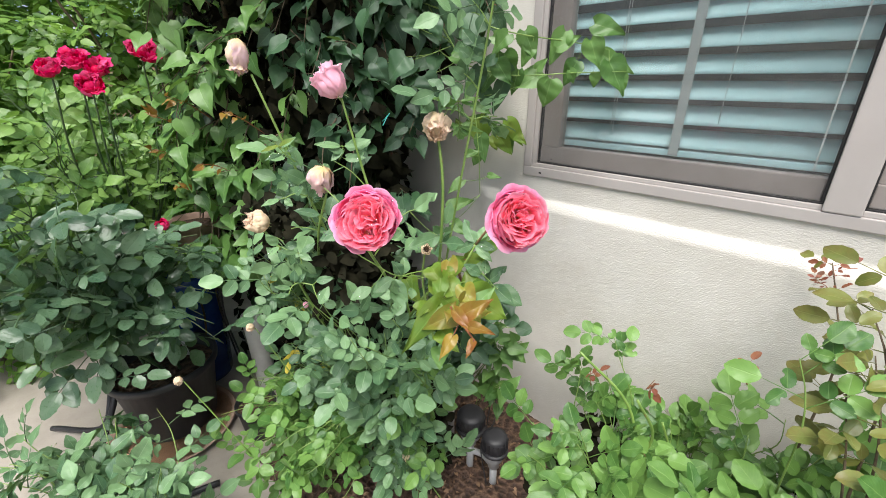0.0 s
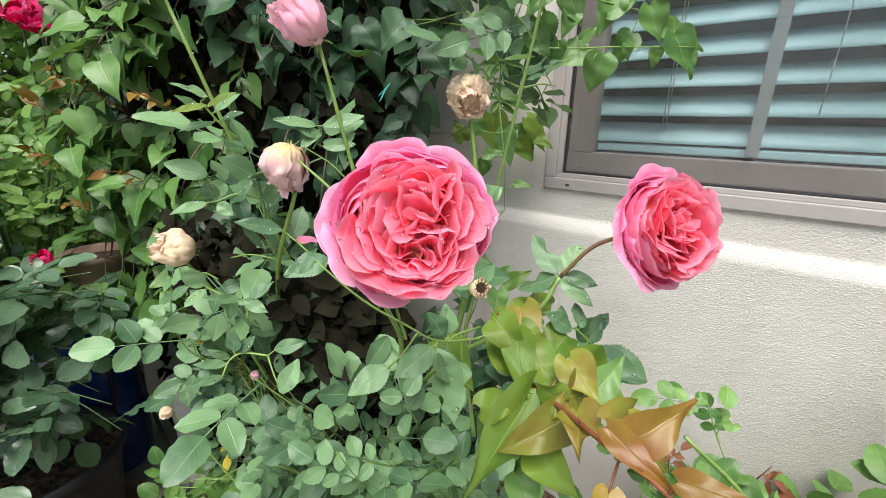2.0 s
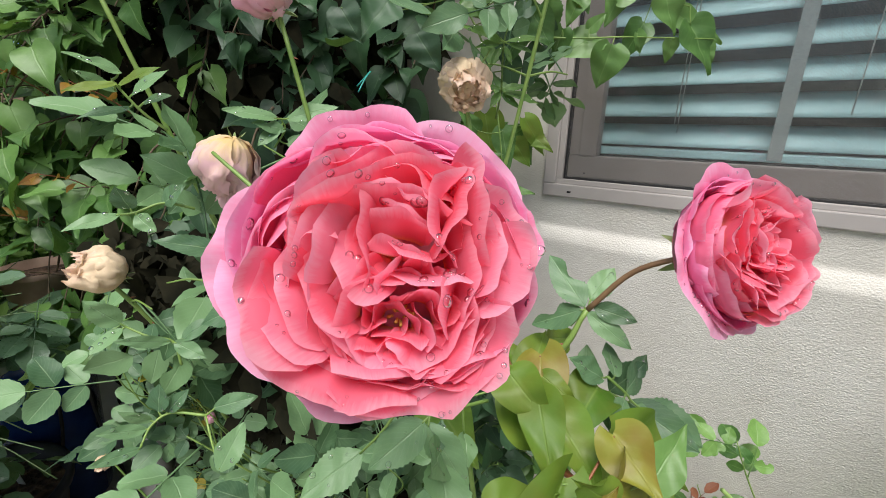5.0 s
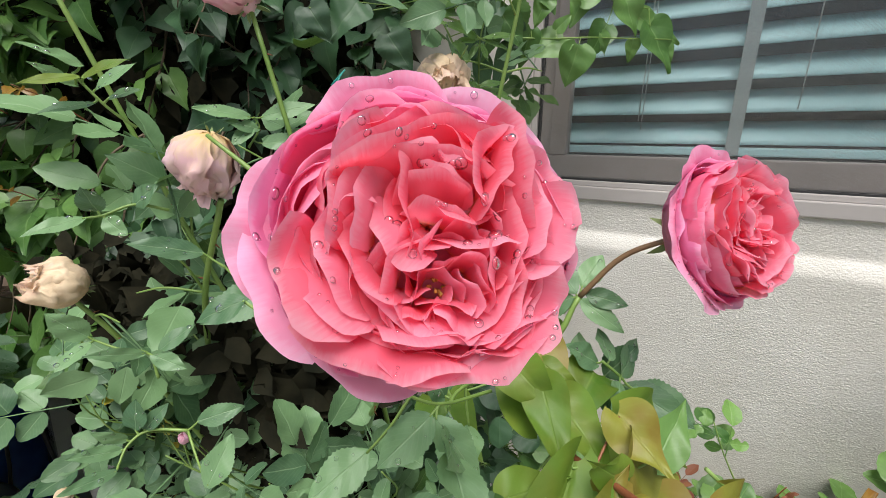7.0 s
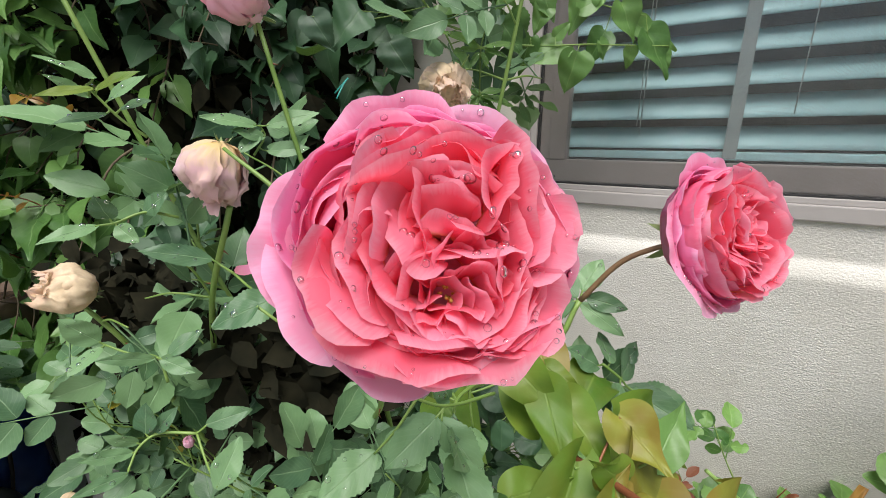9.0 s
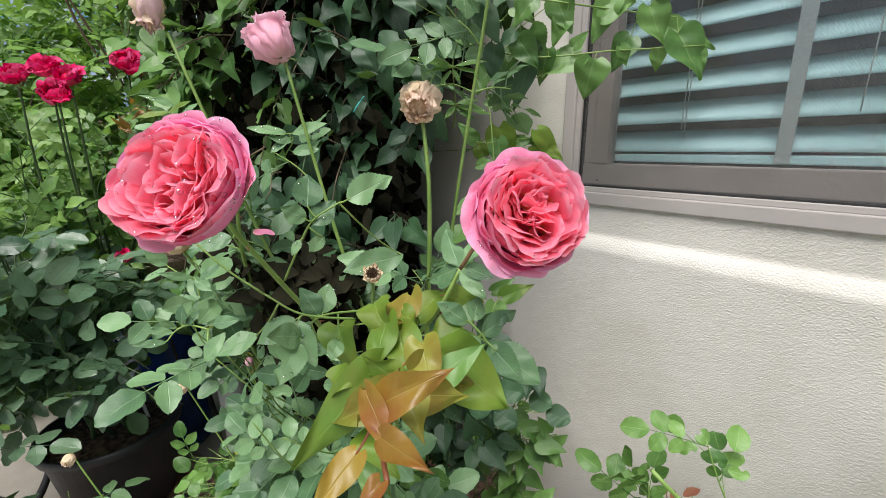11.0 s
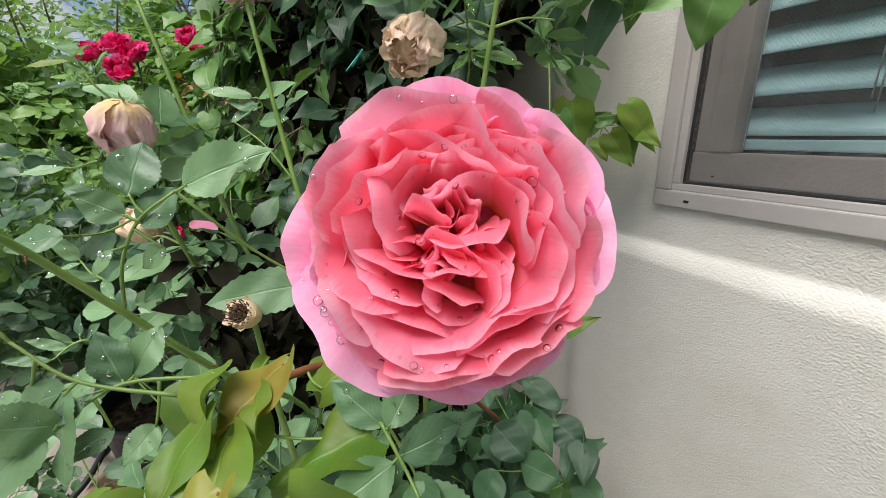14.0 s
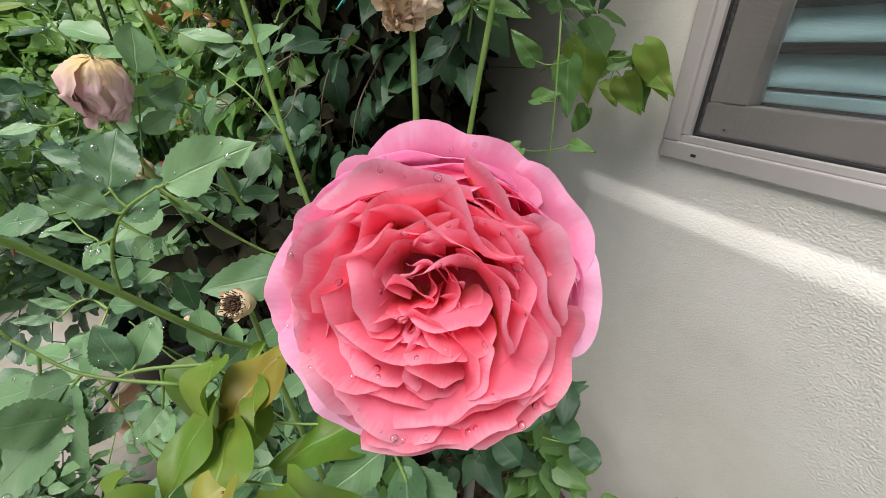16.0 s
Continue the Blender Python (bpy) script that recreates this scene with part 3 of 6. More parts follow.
def full_rose(plant, rng, place, axis, up, radius, eye, heart, label, guards=(), drops=60, beaded=0, cup=0.95, lift=0.0, rise=0.0):
    """A full garden rose of many petals; z is where it faces, eye the heart's place on the face, heart its stacks of folded petals."""
    z = Vector(axis).normalized()
    y = (Vector(up) - z * z.dot(Vector(up))).normalized()
    m = Matrix.Translation(place) @ Matrix((y.cross(z), y, z)).transposed().to_4x4()
    R = radius
    core = lathe(Geo(), [(0.002, -0.86 * R), (0.11 * R, -0.80 * R), (0.14 * R, -0.70 * R), (0.2 * R, -0.56 * R), (0.36 * R, -0.46 * R), (0.48 * R, -0.36 * R), (0.56 * R, (lift - 0.18) * R), (0.36 * R, (lift - 0.06) * R), (0.002, (lift - 0.03) * R)], 16)
    bloom = part("bloom", core.mesh("bloom", PETAL_IN), plant, m, label)
    tops = []

    def put(g, mat, cols, amp=0.055, low=0.7):
        crinkle(g, amp * R, 2.6 / R, 3.7 * len(tops))
        crinkle(g, 0.28 * amp * R, 8.0 / R, 1.7 * len(tops))
        part("petal", g.mesh("petal", mat), bloom, m)
        tops.append((g, cols, low))

    ex, ey = eye[0] * R, eye[1] * R
    # cupped shells from the outside inwards: count, rim radius and height, bulge radius and height, half angle, ruffle, share of the eye's shift, material
    rings = (
        (5, 0.99, -0.06, 0.92, -0.26, 0.80, 0.030, 0.00, PETAL_RIM),
        (6, 0.96, 0.02, 0.91, -0.20, 0.72, 0.032, 0.08, PETAL_RIM),
        (7, 0.91, 0.09, 0.88, -0.14, 0.64, 0.034, 0.18, PETAL_MID),
        (7, 0.85, 0.14, 0.84, -0.10, 0.62, 0.036, 0.30, PETAL_MID),
        (7, 0.78, 0.18, 0.78, -0.07, 0.60, 0.038, 0.42, PETAL_MID),
        (7, 0.71, 0.20, 0.72, -0.05, 0.60, 0.040, 0.55, PETAL_IN),
        (7, 0.63, 0.20, 0.66, -0.04, 0.58, 0.042, 0.65, PETAL_IN),
    )
    for n, rim, high, mid, mh, wide, ruf, sh, mat in rings:
        t0 = rng.uniform(0, 6.28)
        for k in range(n):
            q = rng.uniform(0.95, 1.05)
            rim_r, mid_r = rim * cup * q, mid * cup
            h = (high + lift) * R + rng.uniform(-0.05, 0.06) * R
            prof = [(0.14 * R, -0.66 * R), (0.52 * R, -0.58 * R + 0.25 * mh * R), (mid_r * R, (mh + 0.6 * lift) * R), (0.5 * (mid_r + rim_r) * R + 0.015 * R, 0.4 * (mh + 0.6 * lift) * R + 0.6 * h), (rim_r * R, h)]
            put(petal_sheet(rng, prof, t0 + 6.2832 * (k + rng.uniform(-0.22, 0.22)) / n, wide * rng.uniform(0.8, 1.15), (ex * sh * 0.65, ey * sh * 0.65), 10, 18, 0.7 * ruf * R, rng.choice((0, 0, 0.04, 0.08)), 0.08 + rng.uniform(-0.10, 0.10)), mat, 19)
    for turn, rim, wide in guards:
        prof = [(0.14 * R, -0.66 * R), (0.48 * R, -0.62 * R), (0.80 * R, (-0.38 + 0.6 * lift) * R), (0.96 * R, (-0.18 + lift) * R), (rim * R, (-0.12 + lift) * R)]
        put(petal_sheet(rng, prof, turn, wide * 1.3, (0, 0), 11, 20, 0.018 * R, rng.choice((0.0, 0.03, 0.06)), 0.04, 0.3), PETAL_OUT, 21, 0.04)
    outer = len(tops)
    for px, py, way, count, step, high, wide, lean, more, roll in heart:
        waves = rng.uniform(0, 6), rng.uniform(0, 6), rng.uniform(1.4, 2.5)
        turn = math.radians(way)
        for k in range(count):
            o = k - 0.5 * (count - 1)
            w = waves[0] + rng.uniform(-0.9, 0.9), waves[1] + rng.uniform(-0.9, 0.9), waves[2]
            q = (px + step * o * math.cos(turn)) * R + rng.uniform(-0.03, 0.03) * R, (py + step * o * math.sin(turn)) * R + rng.uniform(-0.03, 0.03) * R, (lift + rise - 0.12) * R
            put(fold_petal(rng, q, turn + rng.uniform(-0.35, 0.35), 0.95 * high * R * rng.uniform(0.82, 1.14), 1.28 * wide * R * rng.uniform(0.88, 1.1), rng.uniform(0.0, 0.55), lean + (more - lean) * k / max(count - 1, 1), 11, 14, w, roll), PETAL_IN, 15, 0.055, 0.75)
    # the crumpled middle round the stamens
    for k in range(26):
        a, r = 2.4 * k, R * 0.30 * math.sqrt((k + 0.5) / 26)
        put(fold_petal(rng, (ex + r * math.cos(a), ey + r * math.sin(a), (lift + rise - 0.11) * R), a + rng.uniform(-1.2, 1.2), R * rng.uniform(0.27, 0.40), R * rng.uniform(0.11, 0.19), rng.uniform(0.0, 0.8), rng.uniform(0.1, 0.9), 8, 10), PETAL_IN, 11, 0.045)
    for k in range(9):
        a, r = 2.4 * k, rng.uniform(0.03, 0.09) * R
        g = tube(Geo(), spline([(ex, ey, (lift - 0.15) * R), (ex + r * math.cos(a), ey + r * math.sin(a), (lift - 0.01) * R)], 3), 0.0003, 0.0006, 5)
        part("stamen", g.mesh("stamen", ANTHER), bloom, m)
    beads = [drop_geo(rng, r).mesh("water_drop", DROP) for r in (0.0005, 0.0009, 0.0014, 0.0021)]

    def bead(g, cols, low, mesh):
        rows = len(g.v) // cols
        i, j = rng.randrange(int(rows * low), rows - 1), rng.randrange(1, cols - 1)
        a, b, c = g.v[i * cols + j], g.v[i * cols + j + 1], g.v[(i + 1) * cols + j]
        nor = (b - a).cross(c - a).normalized()
        nor = nor if nor.z > 0 else -nor
        part("water_drop", mesh, bloom, m @ aim(a.lerp(b, rng.random()) + nor * 0.0002, nor.orthogonal(), nor))

    for _ in range(drops):
        bead(*tops[rng.randrange(len(tops) - 26)], rng.choices(beads, (8, 6, 3, 1))[0])
    for k in range(beaded):
        bead(*tops[outer - len(guards)][:2], 0.75, beads[(3, 3, 2, 1)[k % 4]])
    calyx(bloom, rng, m, R, 0.70)
    return bloom, m


def calyx(bloom, rng, m, R, depth):
    """Five narrow sepals below the flower."""
    for k in range(5):
        g = Geo()
        a = 6.2832 * k / 5
        leaf_blade(g, rng, aim((0.1 * R * math.cos(a), 0.1 * R * math.sin(a), -depth * R), (math.cos(a), math.sin(a), rng.uniform(-0.9, 0.1)), (-math.cos(a), -math.sin(a), 1)), 0.45 * R, 0.13 * R, "rose", 5, 2, 0.3, 0.3, 0, 0)
        part("sepal", g.mesh("sepal", SEPAL), bloom, m)


def closed_bloom(plant, rng, place, axis, radius, length, mats, label, crumple=0.12, name="bloom", n=(5, 5, 4), open_top=0.55):
    """A nodding or half-closed flower of overlapping cupped petals; z runs from stalk to tip."""
    z = Vector(axis).normalized()
    m = Matrix.Translation(place) @ z.to_track_quat("Z", "Y").to_matrix().to_4x4()
    R, L = radius, length
    core = lathe(Geo(), [(0.02 * R, -0.08 * L), (0.25 * R, -0.02 * L), (0.45 * R, 0.2 * L), (0.5 * R, 0.45 * L), (0.3 * R, 0.65 * L), (0.02 * R, 0.72 * L)], 12)
    bloom = part(name, core.mesh(name, mats[0]), plant, m, label)
    for ring, cnt in enumerate(n):
        sc = 1 - 0.17 * ring
        t0 = rng.uniform(0, 6)
        for k in range(cnt):
            q = rng.uniform(0.75, 1.15)
            top = L * (0.80 + 0.10 * ring) * rng.uniform(0.85, 1.08)
            prof = [(0.12 * R, 0.0), (0.72 * R * sc, 0.1 * L), (1.0 * R * sc, 0.38 * L), (0.94 * R * sc, 0.66 * L), (open_top * R * sc * q, top)]
            g = petal_sheet(rng, prof, t0 + 6.2832 * (k + rng.uniform(-0.2, 0.2)) / cnt, 0.95 * rng.uniform(0.8, 1.15), (0, 0), 12, 22, crumple * R, -0.12, 0.12, 1.0, 0.3 * crumple if crumple > 0.11 else 0.0)
            crinkle(g, crumple * R * 2.4, 1.1 / R, 7 * k + ring)
            crinkle(g, crumple * R * 1.1, 3.4 / R, 3 * k + ring)
            crinkle(g, crumple * R * 0.5, 8.0 / R, 5 * k + ring)
            part("petal", g.mesh("petal", mats[(k + ring) % len(mats)]), bloom, m)
    calyx(bloom, rng, m, R * 1.4, 0.0)
    return bloom


def spent_bloom(plant, rng, place, axis, radius, length, mats, label, sheets=8, folds=14):
    """A withered flower: limp broad petals wrapped round a ball of folds, with a crumpled rosette at its mouth; z runs from stalk to tip."""
    z = Vector(axis).normalized()
    m = Matrix.Translation(place) @ z.to_track_quat("Z", "Y").to_matrix().to_4x4()
    R, L = radius, length
    core = lathe(Geo(), [(0.02 * R, -0.02 * L), (0.4 * R, 0.06 * L), (0.72 * R, 0.28 * L), (0.76 * R, 0.5 * L), (0.68 * R, 0.72 * L), (0.3 * R, 0.83 * L), (0.02 * R, 0.84 * L)], 16)
    crinkle(core, 0.18 * R, 2.0 / R)
    bloom = part("spent_bloom", core.mesh("spent_bloom", mats[0]), plant, m, label)
    for k in range(sheets):
        q = rng.uniform(0.55, 1.0)
        out = 1.08 - 0.14 * (k % 3)
        top = L * rng.uniform(0.80, 1.0)
        prof = [(0.12 * R, 0.0), (0.70 * R * out, 0.08 * L), (R * out, 0.34 * L), (0.98 * R * out, 0.62 * L), (0.62 * R * out * q, top)]
        g = petal_sheet(rng, prof, 2.4 * k + rng.uniform(-0.2, 0.2), rng.uniform(0.6, 0.95), (0, 0), 14, 22, 0.07 * R, 0.0, rng.uniform(-0.12, 0.12), 1.0)
        crinkle(g, 0.28 * R, 1.0 / R, 7 * k)
        crinkle(g, 0.24 * R, 2.6 / R, 5 * k)
        crinkle(g, 0.09 * R, 7.0 / R, 3 * k)
        part("petal", g.mesh("petal", mats[k % len(mats)]), bloom, m)
    for k in range(folds):
        a, r = 2.4 * k, 0.62 * R * math.sqrt((k + 0.5) / folds)
        g = fold_petal(rng, (r * math.cos(a), r * math.sin(a), 0.50 * L), a + rng.uniform(-0.9, 0.9), L * rng.uniform(0.36, 0.5), R * rng.uniform(0.26, 0.46), rng.uniform(0, 0.9), rng.uniform(0.2, 1.1), 8, 12, None, rng.uniform(0, 0.9))
        crinkle(g, 0.16 * R, 2.4 / R, 4 * k)
        crinkle(g, 0.08 * R, 7.0 / R, 3 * k)
        part("petal", g.mesh("petal", mats[k % len(mats)]), bloom, m)
    calyx(bloom, rng, m, R * 0.8, 0.0)
    return bloom


BEADS = [drop_geo(random.Random(3), r).mesh("water_drop", DROP) for r in (0.0005, 0.0007, 0.0010, 0.0015, 0.0021)]


def set_leaf(plant, rng, row, mat, normal, roots, name="leaf", kind="rose", fold=0.22, curl=0.15, teeth=0.05, wave=0.05, bite=None, stalk=CANE, drops=0):
    """A leaf whose base and tip are given, on a stalk from the nearest of the root points."""
    b, t, w = Vector(row[:3]), Vector(row[3:6]), row[6]
    d = t - b
    size = d.length
    g = Geo()
    n = Vector(normal) + Vector((rng.uniform(-0.2, 0.2), rng.uniform(-0.2, 0.2), rng.uniform(-0.2, 0.2)))
    leaf_blade(g, rng, aim(b, d, n), size, size * w, kind, 26, 8, fold, curl, teeth, wave, bite)
    ob = part(name, g.mesh(name, mat), plant)
    for _ in range(drops):
        i, j = rng.randrange(4, 23), rng.randrange(1, 8)
        p, q, s = g.v[i * 9 + j], g.v[i * 9 + j + 1], g.v[(i + 1) * 9 + j]
        nor = (q - p).cross(s - p).normalized()
        nor = nor if nor.dot(Vector(normal)) > 0 else -nor
        part("water_drop", rng.choice(BEADS), ob, aim(p.lerp(q, rng.random()) + nor * 0.0002, nor.orthogonal(), nor))
    r = min((Vector(q) for q in roots), key=lambda q: (q - b).length)
    mid = r.lerp(b, 0.5) + Vector((0, 0, -0.06 * (b - r).length))
    part("stalk", tube(Geo(), spline([r, mid, b + d * 0.04], 4), 0.0012, 0.0008, 5).mesh("stalk", stalk), ob)
    return ob


def stem(plant, pts, r0, r1, mat, rng, thorns=0, name="cane", label=""):
    line = spline(pts, 6)
    g = tube(Geo(), line, r0, r1, 8)
    ob = part(name, g.mesh(name, mat), plant, None, label)
    for _ in range(thorns):
        i = rng.randrange(1, len(line) - 1)
        d = (line[i + 1] - line[i]).normalized()
        o = (d.orthogonal().normalized().lerp(Vector((rng.uniform(-1, 1), rng.uniform(-1, 1), rng.uniform(-1, 1))), 0.6))
        o = (o - d * o.dot(d)).normalized()
        t = tube(Geo(), [line[i], line[i] + o * 0.004 - d * 0.001, line[i] + o * 0.008 - d * 0.003], 0.0016, 0.0002, 5)
        part("thorn", t.mesh("thorn", RED_STEM), ob)
    return ob


# ---- the setting: ground, house wall, window ----
def grid_sheet(x0, x1, y0, y1, nx, ny, height):
    g = Geo()
    v = [(x0 + (x1 - x0) * i / nx, y0 + (y1 - y0) * j / ny) for j in range(ny + 1) for i in range(nx + 1)]
    f = [(j * (nx + 1) + i, j * (nx + 1) + i + 1, (j + 1) * (nx + 1) + i + 1, (j + 1) * (nx + 1) + i) for j in range(ny) for i in range(nx)]
    return g.add([(x, y, height(x, y)) for x, y in v], f)


ground = new("ground", grid_sheet(-150, 150, -150, 150, 60, 60, lambda x, y: 0.0).mesh("ground", CONCRETE))
tagged(ground, "pale wet concrete paving with brown stains", "ground", kind="structure")


def bed_height(x, y):
    edge = min((x + 1.0) / 0.15, (y - 0.42) / 0.12, 1.0)
    return -0.01 + 0.045 * max(0.0, edge) + 0.02 * noise.noise((x * 7, y * 7, 0)) * max(0, edge) + 0.008 * noise.noise((x * 40, y * 40, 2))


soil_bed = new("soil_bed", grid_sheet(-1.0, 2.2, 0.42, 1.40, 160, 50, bed_height).mesh("soil_bed", SOIL))
tagged(soil_bed, "dark brown soil bed with bark mulch along the wall", "soil", kind="structure")


def apron_profile():
    pts = [(1.355, -0.1), (1.355, 0.5), (1.355, 0.966)]
    pts += [(1.355 + 0.021 * s - 0.003 * math.sin(math.pi * s), 0.974 + 0.036 * s) for s in (0.0, 0.12, 0.35, 0.6, 0.88, 1.0)]
    return pts + [(1.376, 1.018), (1.376, 1.0868), (1.56, 1.0868), (1.56, -0.1)]


def house_wall():
    g = Geo()
    prof = apron_profile()
    xs = [-0.62, -0.60, -0.585, -0.57, -0.555, -0.54, -0.52] + [-0.52 + 0.2 * k for k in range(1, 15)]
    inset = [0.0, 0.07, 0.25, 0.5, 0.75, 0.93, 1.0] + [1.0] * 14
    v = [(x, 1.376 - (1.376 - y) * s if y < 1.4 else y, z) for x, s in zip(xs, inset) for y, z in prof]
    n = len(prof)
    f = [(i * n + k, (i + 1) * n + k, (i + 1) * n + (k + 1) % n, i * n + (k + 1) % n) for i in range(len(xs) - 1) for k in range(n)]
    f += [tuple(reversed(range(n))), tuple((len(xs) - 1) * n + k for k in range(n))]
    g.add(v, f)
    box_geo(g, 1.32, 2.28, 1.376, 1.56, 1.0868, 2.3, 0.0)
    box_geo(g, -0.398, 2.28, 1.376, 1.56, 2.3, 3.0, 0.0)
    box_geo(g, -1.75, -0.398, 1.376, 1.56, 1.0868, 3.0, 0.0)
    box_geo(g, -1.75, -0.62, 1.376, 1.56, -0.1, 1.0868, 0.0)
    me = g.mesh("wall_north", STUCCO)
    me.set_sharp_from_angle(angle=radians(50))
    return me


wall = new("wall_north", house_wall())
tagged(wall, "cream rough stucco house wall with a sloped ledge under the window", "wall", kind="structure")
# unseen eave, added to keep overhead light off the wall and vine
eave = new("shade_eave", box_geo(Geo(), -2.1, 2.5, 1.24, 1.9, 3.0, 3.12, 0.01).mesh("shade_eave", STUCCO, False))
tagged(eave, "unseen cream stucco eave added above the house wall for shade", "eave", kind="structure")
side_wall = new("wall_west", box_geo(Geo(), -1.75, -1.62, 1.56, 5.0, -0.1, 3.0).mesh("wall_west", STUCCO, False))
tagged(side_wall, "cream stucco side wall of the house", "wall", kind="structure")

window = empty("window_1", (0.45, 1.45, 1.087), "greige vinyl sliding window with an insect screen and white blinds behind it", "window", kind="structure")


def bar(name, x0, x1, y0, y1, z0, z1, mat, parent, bevel=0.002, label=""):
    return part(name, box_geo(Geo(), x0, x1, y0, y1, z0, z1, bevel).mesh(name, mat, False), parent, None, label)


TOP = 2.30
bar("window_frame", -0.398, 1.32, 1.368, 1.47, 1.0872, 1.119, VINYL, window, 0.003, "greige vinyl outer frame")
bar("frame_member", -0.398, -0.366, 1.368, 1.47, 1.119, TOP - 0.032, VINYL, window, 0.003)
bar("frame_member", 1.288, 1.32, 1.368, 1.47, 1.119, TOP - 0.032, VINYL, window, 0.003)
bar("frame_member", -0.398, 1.32, 1.368, 1.47, TOP - 0.032, TOP, VINYL, window, 0.003)
bar("frame_lip", -0.366, 0.418, 1.375, 1.465, 1.119, 1.132, VINYL, window, 0.002)
bar("frame_lip", -0.366, -0.351, 1.375, 1.465, 1.132, TOP - 0.045, VINYL, window, 0.002)
bar("mullion", 0.418, 0.488, 1.366, 1.47, 1.119, TOP - 0.032, VINYL, window, 0.004)
bar("frame_lip", 0.488, 1.288, 1.375, 1.465, 1.119, 1.132, VINYL, window, 0.002)
bar("frame_lip", 1.275, 1.288, 1.375, 1.465, 1.132, TOP - 0.045, VINYL, window, 0.002)
bar("drain_slot", -0.333, -0.323, 1.3672, 1.369, 1.0985, 1.1035, GASKET, window, 0.0005, "small black drain slot")
for x0, x1 in ((-0.351, 0.418), (0.488, 1.275)):
    bar("gasket", x0, x1, 1.383, 1.40, 1.132, 1.1365, GASKET, window, 0.001)
    bar("gasket", x0, x0 + 0.0045, 1.383, 1.40, 1.1365, TOP - 0.045, GASKET, window, 0.001)
    bar("gasket", x1 - 0.007, x1, 1.383, 1.40, 1.1365, TOP - 0.045, GASKET, window, 0.001)
    bar("sash_rail", x0 + 0.005, x1 - 0.007, 1.392, 1.43, 1.1366, 1.191, SASH, window, 0.003)
    bar("sash_stile", x0 + 0.005, x0 + 0.030, 1.396, 1.43, 1.191, TOP - 0.045, SASH, window, 0.002)
    bar("sash_stile", x0 + 0.030, x0 + 0.0725, 1.390, 1.43, 1.191, TOP - 0.045, SASH, window, 0.003)
    pane = bar("pane", x0 + 0.07, x1 - 0.008, 1.410, 1.414, 1.188, TOP - 0.05, PANE, window, 0.0)
    pane.visible_shadow = False


def woven_screen(x0, x1, y, z0, z1, pitch, r):
    """Fine wires crossing each other, each a thin three-sided bar."""
    v, f = [], []
    ring = [(math.cos(a) * r, math.sin(a) * r) for a in (0.5, 2.6, 4.7)]

    def wire(a, b, upright):
        k = len(v)
        for p in (a, b):
            v.extend((p[0] + c, p[1] + e, p[2]) if upright else (p[0], p[1] + e, p[2] + c) for c, e in ring)
        f.extend((k + q, k + (q + 1) % 3, k + 3 + (q + 1) % 3, k + 3 + q) for q in range(3))

    for k in range(int((x1 - x0) / pitch)):
        wire((x0 + k * pitch, y, z0), (x0 + k * pitch, y, z1), True)
    for k in range(int((z1 - z0) / pitch)):
        wire((x0, y - r, z0 + k * pitch), (x1, y - r, z0 + k * pitch), False)
    return Geo().add(v, f).mesh("insect_screen", SCREEN, False)


part("insect_screen", woven_screen(-0.3465, 0.411, 1.3865, 1.1365, TOP - 0.05, 0.0016, 0.00010), window, None, "fine grey insect screen", "stuff")
bar("screw", -0.304, -0.3, 1.3895, 1.392, 1.1475, 1.1505, GASKET, window, 0.0005)

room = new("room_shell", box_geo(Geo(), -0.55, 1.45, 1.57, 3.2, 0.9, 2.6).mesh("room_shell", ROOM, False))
tagged(room, "room shell behind the blinds, its gloom put into dark grey", "room", kind="structure")
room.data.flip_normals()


def blind(x0, x1):
    b = empty("window_blind", ((x0 + x1) / 2, 1.47, 1.2), "white wide-slat blind with grey ladder tapes behind the glass", "blind")
    g = Geo()
    prof = [(-0.033 + 0.066 * k / 6, 0.004 * math.sin(math.pi * k / 6)) for k in range(7)]
    prof = [(y, z + 0.0015) for y, z in prof] + [(y, z - 0.0015) for y, z in reversed(prof)]
    n = len(prof)
    g.add([(x, y, z) for x in (x0, x1) for y, z in prof], [(k, n + k, n + (k + 1) % n, (k + 1) % n) for k in range(n)] + [tuple(reversed(range(n))), tuple(range(n, 2 * n))])
    me = g.mesh("slat", SLAT)
    for k in range(17):
        part("slat", me, b, pose(0, 1.462, 1.245 + 0.0655 * k, 46 + 1.2 * math.sin(k * 2.1)))
    part("bottom_rail", box_geo(Geo(), x0, x1, 1.435, 1.485, 1.196, 1.214, 0.003).mesh("bottom_rail", SLAT, False), b)
    for x in (x0 + 0.055, (x0 + x1) / 2 + 0.005, x1 - 0.075):
        wide = 0.0125 if abs(x - 0.06) < 0.02 else 0.0018
        mat = TAPE if wide > 0.01 else CORD
        part("ladder_tape", box_geo(Geo(), x - wide, x + wide, 1.4235, 1.4245, 1.2, 2.28).mesh("ladder_tape", mat, False), b)
    for x, zz in ((-0.125, 1.27), (-0.118, 1.25), (0.16, 1.29)):
        part("pull_cord", tube(Geo(), spline([(x, 1.422, zz), (x + 0.004, 1.421, 1.6), (x, 1.422, 2.27)], 5), 0.0012, 0.0012, 5).mesh("pull_cord", CORD), b)
    return b


blind(-0.335, 0.455)
blind(0.47, 1.27)

# distance: garden wall and a neighbour's house
far_wall = new("garden_wall", box_geo(Geo(), -7.2, -7.0, -12, 8, -0.1, 1.7, 0.01).mesh("garden_wall", plain_mat("tan_block", (0.28, 0.19, 0.12), (0.38, 0.27, 0.18), 0.85, 5.0, bump_size=0.004), False))
